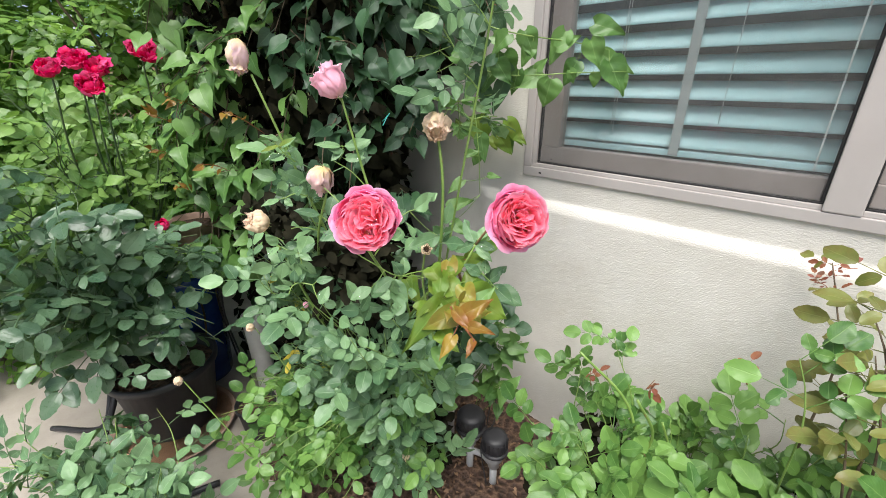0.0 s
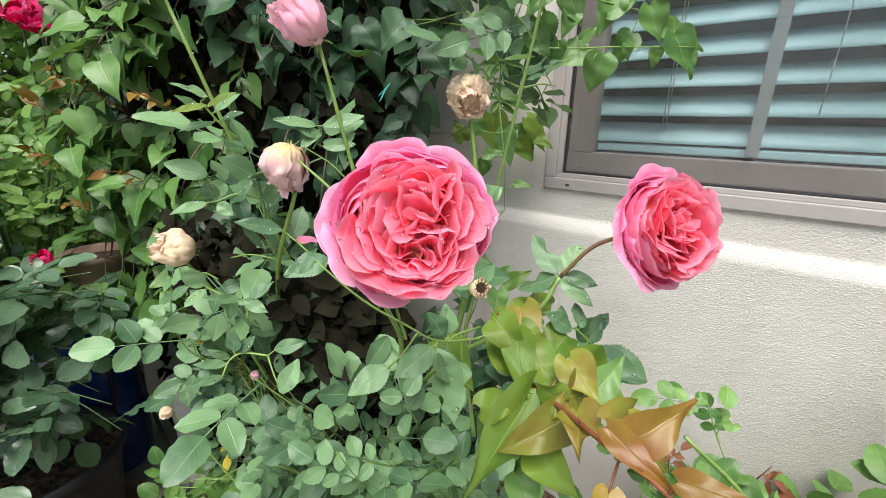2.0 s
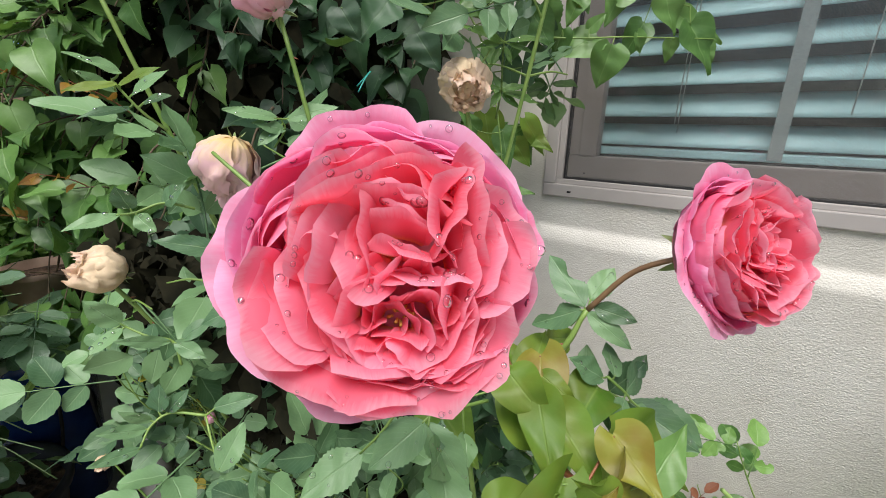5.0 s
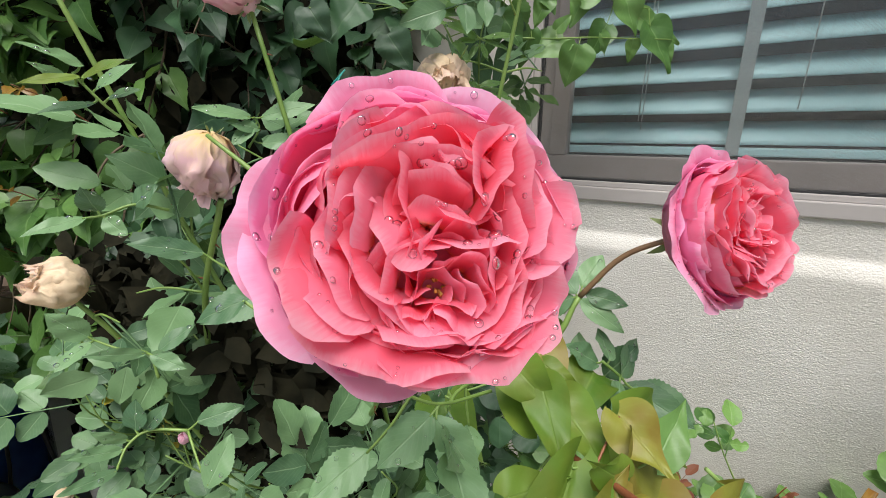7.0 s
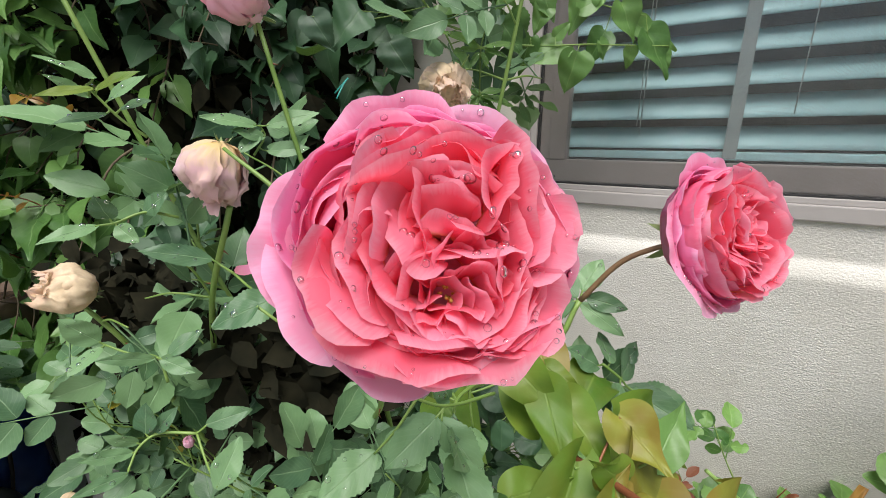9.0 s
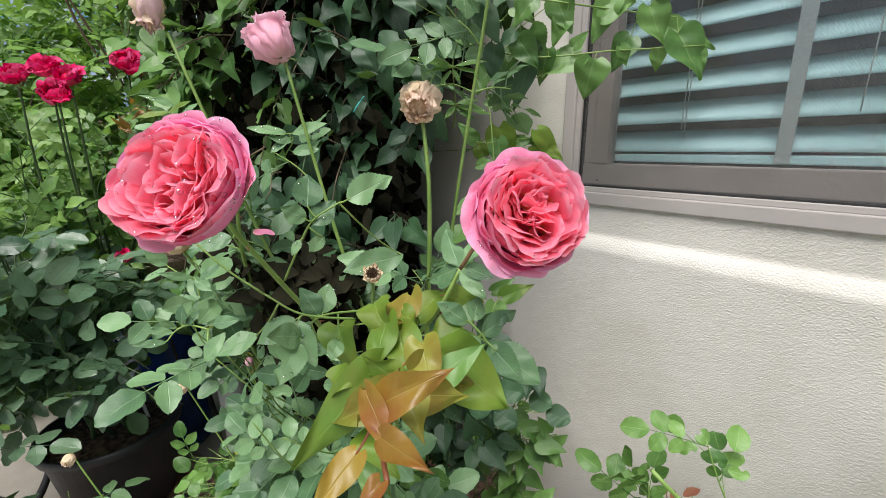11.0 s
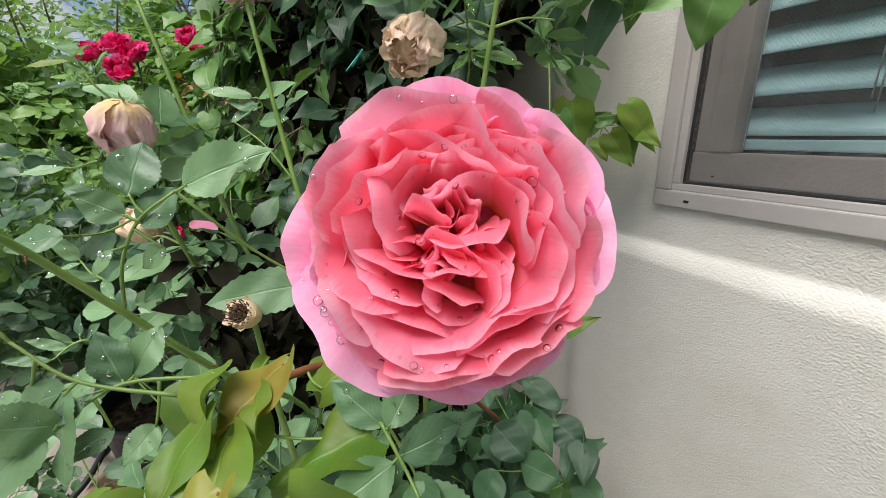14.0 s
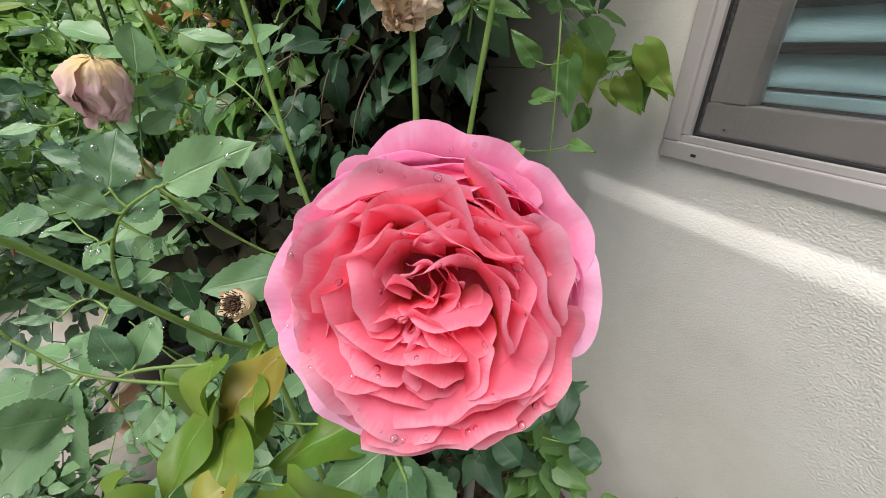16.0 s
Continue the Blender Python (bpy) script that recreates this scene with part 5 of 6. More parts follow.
for k in range(7):
    stem(low, wander(rng, (0.35 + rng.uniform(-0.1, 0.1), 1.05, 0), (rng.uniform(0.05, 0.8), rng.uniform(0.7, 1.2), rng.uniform(0.5, 0.8)), 0.05, 0.1), 0.006, 0.003, CANE, rng, 6)


def low_top(x, y):
    return 0.64 + 0.13 * max(0, x - 0.33) / 0.3 + 0.22 * max(0.0, 0.95 - y) - 0.12 * max(0, 0.15 - abs(x - 0.30)) / 0.15 - 0.06 * max(0, 0.15 - x) / 0.15


twigs = []
for _ in range(84):
    x, y = rng.uniform(0.02, 0.95), rng.uniform(0.70, 1.27)
    z = low_top(x, y) - rng.uniform(0, 0.25) ** 1.3
    twigs.append(wander(rng, Vector((0.35, 1.05, 0.1)).lerp(Vector((x, y, z * 0.6)), 0.6), (x, y, z), 0.06, 0.1))
dress(low, rng, twigs[::2], (leaf_round, ROSE_LEAF_LIGHT), CANE, (3, 4), (-0.05, -0.6, 0.75), 0.0, 0.0025, 0.001, 150, (0.7, 1.2), 0.35)
dress(low, rng, twigs[1::2], (leaf_round, ROSE_LEAF_LIGHT), CANE, (3, 4), (-0.05, -0.6, 0.75), 0.0, 0.0025, 0.001, 150, (0.7, 1.2), 0.35)
tips = [compound_leaf(rng, 0.045, 1, "round", 7, 4, 0.6) for _ in range(3)]
shoots = [
    [(0.52, 1.15, 0.55), (0.528, 1.20, 0.84), (0.50, 1.24, 0.94), (0.465, 1.27, 1.035)],
    [(0.60, 1.0, 0.6), (0.58, 1.06, 0.9), (0.53, 1.10, 1.02)],
    [(0.66, 1.0, 0.6), (0.60, 1.05, 0.9), (0.55, 1.08, 1.09)],
    [(0.64, 1.0, 0.5), (0.60, 1.02, 0.8), (0.55, 1.04, 0.96)],
    [(0.62, 0.95, 0.5), (0.57, 1.0, 0.75), (0.535, 1.02, 0.88)],
    [(0.70, 0.95, 0.5), (0.64, 0.98, 0.8), (0.60, 1.0, 0.98)],
]
olive = [compound_leaf(rng, 0.060, 1, "round", 8, 4, 0.62) for _ in range(3)]
dress(low, rng, shoots[1:], (olive, OLIVE_ROSE), BARK, (5, 7), (-0.1, -0.7, 0.6), 0.1, 0.003, 0.0011, 60, (0.7, 1.05), 0.4)
dress(low, rng, shoots[:1], (olive, OLIVE_ROSE), BARK, (3, 4), (-0.1, -0.7, 0.6), 0.1, 0.003, 0.0012, 60, (0.4, 0.55), 0.55)
dress(low, rng, [[(0.49, 1.25, 0.965), (0.475, 1.262, 1.01), (0.465, 1.27, 1.035)], [(0.50, 1.24, 0.95), (0.47, 1.25, 0.985), (0.445, 1.255, 0.99)]], (tips, RED_LEAF), RED_STEM, (4, 5), (-0.1, -0.7, 0.6), 0.3, 0.0014, 0.0008, 40, (0.32, 0.5), 0.3)
# sprays that stand clear of the bush before the wall
sprays = [
    [(0.20, 1.1, 0.50), (0.165, 1.11, 0.60), (0.12, 1.11, 0.69), (0.095, 1.11, 0.75)],
    [(0.02, 1.08, 0.40), (0.02, 1.1, 0.48), (0.02, 1.11, 0.56), (0.01, 1.12, 0.60)],
    [(0.50, 0.98, 0.62), (0.495, 0.955, 0.80), (0.48, 0.95, 0.89), (0.455, 0.95, 0.955)],
]
dress(low, rng, sprays, (leaf_round, ROSE_LEAF_LIGHT), CANE, (4, 5), (-0.05, -0.8, 0.5), 0.0, 0.0022, 0.001, 60, (0.75, 1.0), 0.45)
dress(low, rng, [[(0.06, 1.1, 0.56), (0.05, 1.1, 0.62)], [(0.20, 1.12, 0.62), (0.215, 1.12, 0.66)], [(0.40, 1.05, 0.80), (0.38, 1.06, 0.83)]], (tips, RED_LEAF), RED_STEM, (2, 3), (-0.1, -0.7, 0.6), 0.1, 0.0014, 0.0008, 40, (0.5, 0.7), 0.3)
# near-black blades added inside the bush, in place of the shade between leaves
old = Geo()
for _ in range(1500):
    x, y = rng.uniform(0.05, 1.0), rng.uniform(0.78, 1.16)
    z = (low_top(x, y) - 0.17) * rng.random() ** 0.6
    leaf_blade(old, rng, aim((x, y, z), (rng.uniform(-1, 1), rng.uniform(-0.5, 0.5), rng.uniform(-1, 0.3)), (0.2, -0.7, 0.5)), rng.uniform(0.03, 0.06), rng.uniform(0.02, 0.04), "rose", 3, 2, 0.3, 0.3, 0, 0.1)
part("gap_shade_blades", old.mesh("gap_shade_blades", GAP_SHADE), low, None, "near-black leaf blades added inside the bush as shade in its gaps", "stuff")

# ---- the potted rose ----
rng = random.Random(31)


def plant_pot(place, r, h, mat, label, soil=True):
    p = empty("plant_pot", place, label, "plant pot")
    m = Matrix.Translation(place)
    prof = [(0.001, 0.004), (r * 0.70, 0.0), (r * 0.73, 0.01), (r * 0.93, h * 0.88), (r * 1.0, h * 0.9), (r * 1.02, h * 0.97), (r * 1.0, h), (r * 0.95, h), (r * 0.9, h * 0.8)]
    part("pot", lathe(Geo(), prof, 40).mesh("pot", mat), p, m)
    if soil:
        part("potting_soil", lathe(Geo(), [(r * 0.92, h * 0.83), (r * 0.6, h * 0.86), (r * 0.3, h * 0.84), (0.001, h * 0.86)], 32).mesh("potting_soil", SOIL), p, m)
    return p


plant_pot((-1.39, 0.30, 0.035), 0.2, 0.31, BLACK_PLASTIC, "large black plastic pot standing in a saucer")
potted = empty("potted_rose", (-1.39, 0.30, 0.30), "dark-leaved rose wet with rain in a black pot", "rose bush")
leaf_dark = [compound_leaf(rng, 0.064, 2, "round", 8, 4, 0.70, 0.05) for _ in range(8)]
stems = []
for k in range(6):
    tip = (-1.35 + rng.uniform(-0.35, 0.3), 0.25 + rng.uniform(-0.4, 0.25), rng.uniform(0.75, 1.0))
    stems.append(wander(rng, (-1.39 + rng.uniform(-0.06, 0.06), 0.3 + rng.uniform(-0.06, 0.06), 0.30), tip, 0.06, 0.08))
    stem(potted, stems[-1], 0.006, 0.003, CANE_DARK, rng, 5)
twigs = []
for _ in range(60):
    a, r = rng.uniform(0, 6.28), 0.45 * math.sqrt(rng.random())
    x, y = -1.38 + r * math.cos(a), 0.22 + r * math.sin(a) * 1.05
    z = rng.uniform(0.52, 0.95) - 0.3 * max(0, r - 0.3)
    b = Vector(rng.choice(stems)[2])
    twigs.append(wander(rng, b, (x, y, z), 0.06, 0.1))
for _ in range(9):
    q = Vector((rng.uniform(-1.28, -1.04), rng.uniform(0.06, 0.28), rng.uniform(0.58, 0.76)))
    twigs.append(wander(rng, Vector(rng.choice(stems)[2]), q, 0.06, 0.1))
for _ in range(12):
    q = Vector((rng.uniform(-1.62, -1.2), rng.uniform(-0.2, 0.2), rng.uniform(0.95, 1.12)))
    twigs.append(wander(rng, Vector(rng.choice(stems)[2]), q, 0.06, 0.1))
dress(potted, rng, twigs, (leaf_dark, ROSE_LEAF_DARK), CANE_DARK, (2, 4), (0.45, -0.3, 0.75), 0.15, 0.0026, 0.001, 280, (0.8, 1.2), 0.3)

# ---- the low bush at the path's edge ----
rng = random.Random(37)
edge = empty("rose_bush", (-0.62, 0.12, 0.0), "low rose bush with pale green leaves beside the concrete path", "rose bush")
twigs = []
for _ in range(32):
    x, y = rng.uniform(-1.1, -0.5), rng.uniform(-0.2, 0.22)
    twigs.append(wander(rng, (-0.62, 0.12, 0.02), (x, y, rng.uniform(0.30, 0.52)), 0.08, 0.15))
dress(edge, rng, twigs, (leaf_mid, ROSE_LEAF), CANE, (4, 6), FACE, 0.0, 0.003, 0.001, 200, (0.75, 1.05), 0.35)

# ---- the red rose bush and the garden behind ----
rng = random.Random(41)
redbush = empty("rose_bush", (-1.75, 0.42, 0.0), "tall rose bush with clusters of crimson flowers", "rose bush")
heads = ((-1.46, 0.27, 1.430), (-1.45, 0.34, 1.455), (-1.42, 0.385, 1.43), (-1.39, 0.35, 1.385), (-1.47, 0.53, 1.50), (-1.45, 0.56, 1.475))
for p in heads:
    q = (p[0] - 0.12, p[1], p[2] - 0.35)
    stem(redbush, [(-1.72, 0.42, 0.0), (-1.68, 0.4, 0.6), q, p], 0.007, 0.0025, CANE_DARK, rng, 3)
    closed_bloom(redbush, rng, p, (rng.uniform(0.3, 0.9), -0.3, 0.6), 0.034, 0.038, (PETAL_RED,), "crimson open rose", 0.14, n=(5, 4, 3), open_top=1.15)
small = (-1.345, 0.430, 0.905)
stem(redbush, [(-1.72, 0.42, 0.0), (-1.6, 0.46, 0.5), small], 0.005, 0.002, CANE_DARK, rng, 2)
closed_bloom(redbush, rng, small, (0.6, -0.4, 0.5), 0.022, 0.030, (PETAL_RED,), "small crimson rose", 0.14, n=(4, 3), open_top=0.9)
twigs = []
for _ in range(80):
    x, y = rng.uniform(-2.3, -1.45), rng.uniform(-0.35, 0.75)
    z = rng.uniform(0.7, 1.42)
    twigs.append(wander(rng, (-1.72 + 0.3 * (x + 1.72), 0.42 + 0.3 * (y - 0.42), z * 0.55), (x, y, z), 0.06, 0.1))
dress(redbush, rng, twigs, (leaf_mid, GARDEN_LEAF), CANE_DARK, (5, 8), (0.6, -0.3, 0.7), 0.1, 0.003, 0.001, 300, (0.8, 1.3), 0.3)

shrub_leaf = [compound_leaf(rng, 0.055, 2, "rose", 4, 2, 0.62) for _ in range(5)]


def shrub(x0, x1, y0, y1, z1, count, label, mat):
    s = empty("shrub", ((x0 + x1) / 2, (y0 + y1) / 2, 0), label, "shrub")
    c = s.location
    for _ in range(8):
        stem(s, wander(rng, (c.x + rng.uniform(-0.2, 0.2), c.y + rng.uniform(-0.2, 0.2), 0), (rng.uniform(x0, x1), rng.uniform(y0, y1), z1 * rng.uniform(0.7, 1)), 0.06, 0.08), 0.012, 0.004, BARK, rng, 0)
    rest = Geo()
    for _ in range(count):
        x, y = rng.uniform(x0, x1), rng.uniform(y0, y1)
        top = z1 * (0.75 + 0.35 * noise.noise((x * 2.2, y * 2.2, z1)))
        z = top * (1 - 0.95 * rng.random() ** 1.6)
        gl = shrub_leaf[rng.randrange(5)]
        rest.add(gl.v, gl.f, list(gl.uv), aim((x, y, z), (rng.uniform(-1, 1), rng.uniform(-1, 1), rng.uniform(-0.5, 0.6)), (0.6 + rng.uniform(-0.6, 0.6), -0.2 + rng.uniform(-0.6, 0.6), 0.7), rng.uniform(0.8, 1.3)))
    part("crown", rest.mesh("crown", mat), s, kind="stuff")
    return s


shrub(-3.3, -2.25, -1.7, -0.45, 2.35, 3000, "leafy green garden shrub behind the roses", SHRUB_LEAF)
shrub(-3.2, -2.25, -0.5, 0.35, 2.1, 2600, "leafy green garden shrub behind the roses", SHRUB_LEAF)
shrub(-3.2, -2.15, 0.3, 1.5, 2.6, 3000, "leafy green garden shrub behind the roses", SHRUB_LEAF)
shrub(-5.2, -3.8, -2.6, 0.2, 2.8, 2000, "tall green garden shrub before the block wall", SHRUB_LEAF)
shrub(-5.4, -3.6, 0.4, 3.5, 3.2, 1800, "tall green garden shrub before the block wall", SHRUB_LEAF)

# ---- pots, pipes and clutter ----
plant_pot((-1.52, 0.57, 0.70), 0.10, 0.16, TERRA, "small pinkish clay pot in a black iron stand")
st = empty("iron_stand", (-1.52, 0.57, 0.0), "black wrought-iron plant stand", "plant stand")
part("ring", lathe(Geo(), [(0.085, 0.70), (0.095, 0.70), (0.095, 0.69), (0.085, 0.69), (0.085, 0.70)], 24).mesh("ring", IRON), st, Matrix.Translation((-1.52, 0.57, 0)))
for k in range(3):
    a = 2.1 * k + 0.4
    part("leg", tube(Geo(), spline([(-1.52 + 0.09 * math.cos(a), 0.57 + 0.09 * math.sin(a), 0.695), (-1.52 + 0.05 * math.cos(a), 0.57 + 0.05 * math.sin(a), 0.4), (-1.52 + 0.13 * math.cos(a), 0.57 + 0.13 * math.sin(a), 0.0)], 6), 0.005, 0.005, 6).mesh("leg", IRON), st)
plant_pot((-1.68, 0.50, 0.0), 0.17, 0.60, BLUE_GLAZE, "deep blue glazed ceramic pot")
plant_pot((-1.31, 0.66, 0.0), 0.055, 0.43, WHITE_PVC, "white plastic flower pot lying among the leaves")
plant_pot((-1.08, 0.52, 0.0), 0.08, 0.17, BLACK_PLASTIC, "small black nursery pot")
saucer = new("saucer", lathe(Geo(), [(0.001, 0.006), (0.2, 0.006), (0.235, 0.03), (0.245, 0.03), (0.215, 0.0), (0.001, 0.0)], 40, Matrix.Translation((-1.37, 0.27, 0.004))).mesh("saucer", TERRA))
tagged(saucer, "wide clay saucer holding rainwater under the pot", "saucer")
water = new("water", lathe(Geo(), [(0.225, 0.026), (0.001, 0.026)], 40, Matrix.Translation((-1.37, 0.27, 0.004))).mesh("water", glass_mat("rain_water", (0.8, 0.7, 0.55))))
tagged(water, "still rainwater in the saucer", "water", kind="structure")
hose = new("garden_hose", tube(Geo(), spline([(-1.75, -0.1, 0.015), (-1.52, 0.05, 0.07), (-1.55, 0.12, 0.2), (-1.48, 0.12, 0.2), (-1.42, 0.03, 0.06), (-1.30, -0.05, 0.014), (-1.15, 0.0, 0.012), (-1.02, 0.12, 0.012), (-0.95, 0.3, 0.012)], 8), 0.011, 0.011, 10).mesh("garden_hose", BLACK_PLASTIC))
tagged(hose, "black garden hose looped on the concrete", "hose")
tag_ob = new("plant_label", box_geo(Geo(), -0.011, 0.011, -0.001, 0.001, 0, 0.13, 0.0008).mesh("plant_label", WHITE_PVC, False))
tag_ob.matrix_basis = pose(-1.42, 0.4, 0.28, 12, 8, 30)
tagged(tag_ob, "white plastic plant label stuck in the pot's soil", "label")


def valve(x, y, top, r):
    v = empty("irrigation_valve", (x, y, 0.0), "black-capped irrigation valve on a grey plastic riser", "irrigation valve")
    m = Matrix.Translation((x, y, 0))
    part("riser", tube(Geo(), [Vector((x, y, -0.02)), Vector((x, y, top - 0.12))], 0.0135, 0.0135, 16).mesh("riser", PVC), v)
    part("collar", lathe(Geo(), [(0.014, top - 0.15), (0.021, top - 0.148), (0.021, top - 0.12), (r * 0.72, top - 0.11), (r * 0.75, top - 0.06), (0.01, top - 0.06)], 20).mesh("collar", PVC), v, m)
    g = lathe(Geo(), [(0.01, top - 0.062), (r * 0.92, top - 0.06), (r, top - 0.052), (r, top - 0.012), (r * 0.9, top - 0.004), (r * 0.55, top), (0.001, top)], 24)
    cap = part("cap", g.mesh("cap", BLACK_PLASTIC), v, m)
    rib = Geo()
    for k in range(18):
        a = 6.2832 * k / 18
        box_geo(rib, r - 0.001, r + 0.003, -0.002, 0.002, top - 0.05, top - 0.014)
        rib.v[-8:] = [Matrix.Rotation(a, 4, "Z") @ p for p in rib.v[-8:]]
    part("lock_ring", lathe(Geo(), [(r * 0.9, top - 0.074), (r * 1.1, top - 0.072), (r * 1.1, top - 0.064), (r * 0.9, top - 0.062)], 24).mesh("lock_ring", BLACK_PLASTIC), cap, m)
    part("grip_ribs", rib.mesh("grip_ribs", BLACK_PLASTIC, False), cap, m)
    return v


valve(-0.30, 0.985, 0.30, 0.050)
valve(-0.195, 0.99, 0.265, 0.044)
link_pipe = new("water_pipe", tube(Geo(), spline([(-0.30, 0.99, 0.11), (-0.25, 1.0, 0.115), (-0.195, 0.99, 0.11)], 5), 0.0115, 0.0115, 12).mesh("water_pipe", PVC))
tagged(link_pipe, "short grey plastic pipe joining the two irrigation valves", "pipe")
wire = new("cable", tube(Geo(), spline([(-0.25, 1.02, 0.05), (-0.26, 1.03, 0.25), (-0.235, 1.03, 0.40), (-0.215, 1.01, 0.30), (-0.24, 0.97, 0.20), (-0.20, 0.96, 0.03)], 7), 0.0022, 0.0022, 6).mesh("cable", BLACK_PLASTIC))
tagged(wire, "thin black control cable looped behind the irrigation valves", "cable")
pipe = new("water_pipe", tube(Geo(), [Vector((-0.43, 1.02, -0.02)), Vector((-0.43, 1.02, 0.55))], 0.0135, 0.0135, 16).mesh("water_pipe", WHITE_PVC))
tagged(pipe, "upright white plastic water pipe in the soil bed", "pipe")

# leaf litter on the soil
litter = Geo()
rng = random.Random(53)
for _ in range(700):
    x, y = rng.uniform(-0.95, 0.9), rng.uniform(0.5, 1.32)
    leaf_blade(litter, rng, aim((x, y, bed_height(x, y) + 0.006), (rng.uniform(-1, 1), rng.uniform(-1, 1), rng.uniform(-0.3, 0.3)), (rng.uniform(-0.5, 0.5), rng.uniform(-0.5, 0.5), 1)), rng.uniform(0.012, 0.04), rng.uniform(0.006, 0.018), "rose", 3, 2, 0.4, 0.4, 0, 0.2)
lit = new("leaf_litter", litter.mesh("leaf_litter", DRY_LEAF))
tagged(lit, "scattered dry brown leaves and bark on the soil", "leaf litter", kind="stuff")


# ---- leaves that stand clear of the rest ----
rng = random.Random(61)
BRONZE = (
    (0.051, 0.511, 1.072, 0.086, 0.54, 1.103, 0.55),
    (0.047, 0.496, 1.041, 0.058, 0.455, 1.027, 0.5),
    (0.037, 0.51, 1.077, 0.084, 0.497, 1.062, 0.42),
    (0.083, 0.494, 1.075, 0.124, 0.493, 1.084, 0.45),
    (0.097, 0.484, 1.061, 0.103, 0.46, 1.05, 0.5),
)
OLIVE = (
    (-0.014, 0.58, 1.036, 0.018, 0.639, 1.02, 0.62),
    (0.004, 0.553, 1.047, 0.02, 0.51, 1.054, 0.75),
    (0.033, 0.535, 1.061, 0.057, 0.6, 1.043, 0.42),
    (-0.095, 0.642, 1.076, -0.069, 0.588, 1.052, 0.6),
)
YOUNG = (
    (-0.035, 0.634, 1.032, 0.035, 0.667, 0.982, 0.75),
    (-0.054, 0.684, 1.038, -0.058, 0.622, 1.028, 0.62),
    (-0.08, 0.603, 1.067, -0.047, 0.558, 1.034, 0.45),
    (-0.015, 0.569, 1.038, -0.026, 0.542, 1.061, 0.62),
    (-0.109, 0.662, 1.04, -0.117, 0.714, 1.069, 0.6),
    (-0.119, 0.716, 1.049, -0.096, 0.773, 1.032, 0.5),
    (-0.131, 0.682, 1.052, -0.112, 0.652, 1.019, 0.7),
)
SHOOT = (
    (-0.06, 0.599, 1.021, -0.027, 0.57, 1.033, 1),
    (0.005, 0.541, 1.048, 0.037, 0.515, 1.059, 1),
    (0.07, 0.5, 1.061, 0.097, 0.488, 1.058, 1),
)
STEM2 = (
    (-0.08, 0.703, 1.101, -0.123, 0.716, 1.141, 0.5),
    (-0.082, 0.702, 1.098, -0.125, 0.688, 1.075, 0.5),
    (-0.077, 0.707, 1.107, -0.065, 0.731, 1.136, 0.6),
    (-0.073, 0.706, 1.102, -0.035, 0.71, 1.097, 0.5),
    (-0.077, 0.702, 1.097, -0.034, 0.7, 1.075, 0.42),
)
SPRAY2 = (
    (-0.09, 0.699, 1.033, -0.101, 0.701, 1.041, 0.5),
    (-0.071, 0.702, 1.029, -0.076, 0.717, 1.057, 0.62),
    (-0.048, 0.703, 1.024, -0.023, 0.724, 1.053, 0.7),
    (-0.047, 0.701, 1.021, -0.037, 0.677, 1.002, 0.6),
    (-0.031, 0.703, 1.021, 0.029, 0.686, 1.011, 0.5),
)
SPRAY2R = (
    (-0.118, 0.691, 1.034, -0.089, 0.697, 1.029, 1),
    (-0.047, 0.702, 1.023, -0.03, 0.703, 1.02, 1),
)
UNDER1 = (
    (-0.154, 0.493, 1.053, -0.168, 0.454, 1.041, 0.6),
    (-0.126, 0.523, 1.071, -0.141, 0.485, 1.052, 0.6),
    (-0.124, 0.523, 1.07, -0.089, 0.523, 1.036, 0.5),
    (-0.188, 0.447, 1.165, -0.204, 0.429, 1.157, 0.6),
)
LEFTSPRAY = (
    (-0.112, 0.522, 1.057, -0.09, 0.49, 1.079, 0.60),
    (-0.109, 0.515, 1.054, -0.071, 0.485, 1.043, 0.66),
    (-0.112, 0.52, 1.058, -0.119, 0.535, 1.069, 0.60),
    (-0.12, 0.543, 1.042, -0.103, 0.521, 1.039, 0.60),
    (-0.12, 0.564, 1.037, -0.103, 0.547, 1.028, 0.72),
    (-0.131, 0.549, 1.066, -0.14, 0.537, 1.097, 0.74),
    (-0.132, 0.554, 1.067, -0.143, 0.569, 1.095, 0.72),
)
LEFTRACHIS = (
    (-0.122, 0.6, 1.061, -0.126, 0.55, 1.067, 1),
    (-0.112, 0.522, 1.057, -0.106, 0.512, 1.048, 1),
)
MIDSPRAY = (
    (-0.168, 0.562, 1.176, -0.18, 0.572, 1.212, 0.85),
    (-0.167, 0.558, 1.164, -0.165, 0.534, 1.179, 0.78),
    (-0.167, 0.566, 1.158, -0.16, 0.591, 1.182, 0.78),
    (-0.14, 0.596, 1.184, -0.127, 0.647, 1.208, 0.59),
    (-0.163, 0.549, 1.143, -0.159, 0.537, 1.129, 0.52),
    (-0.15, 0.672, 1.107, -0.157, 0.594, 1.102, 0.45),
    (-0.165, 0.577, 1.142, -0.171, 0.56, 1.126, 0.65),
)
UNDER2 = (
    (-0.043, 0.692, 1.048, -0.057, 0.714, 1.068, 0.7),
    (-0.033, 0.695, 1.034, -0.022, 0.744, 1.053, 0.5),
    (-0.033, 0.691, 1.031, -0.024, 0.647, 1.019, 0.62),
    (-0.023, 0.699, 1.022, 0.035, 0.714, 0.998, 0.66),
    (-0.053, 0.69, 1.043, -0.073, 0.665, 1.068, 0.62),
)
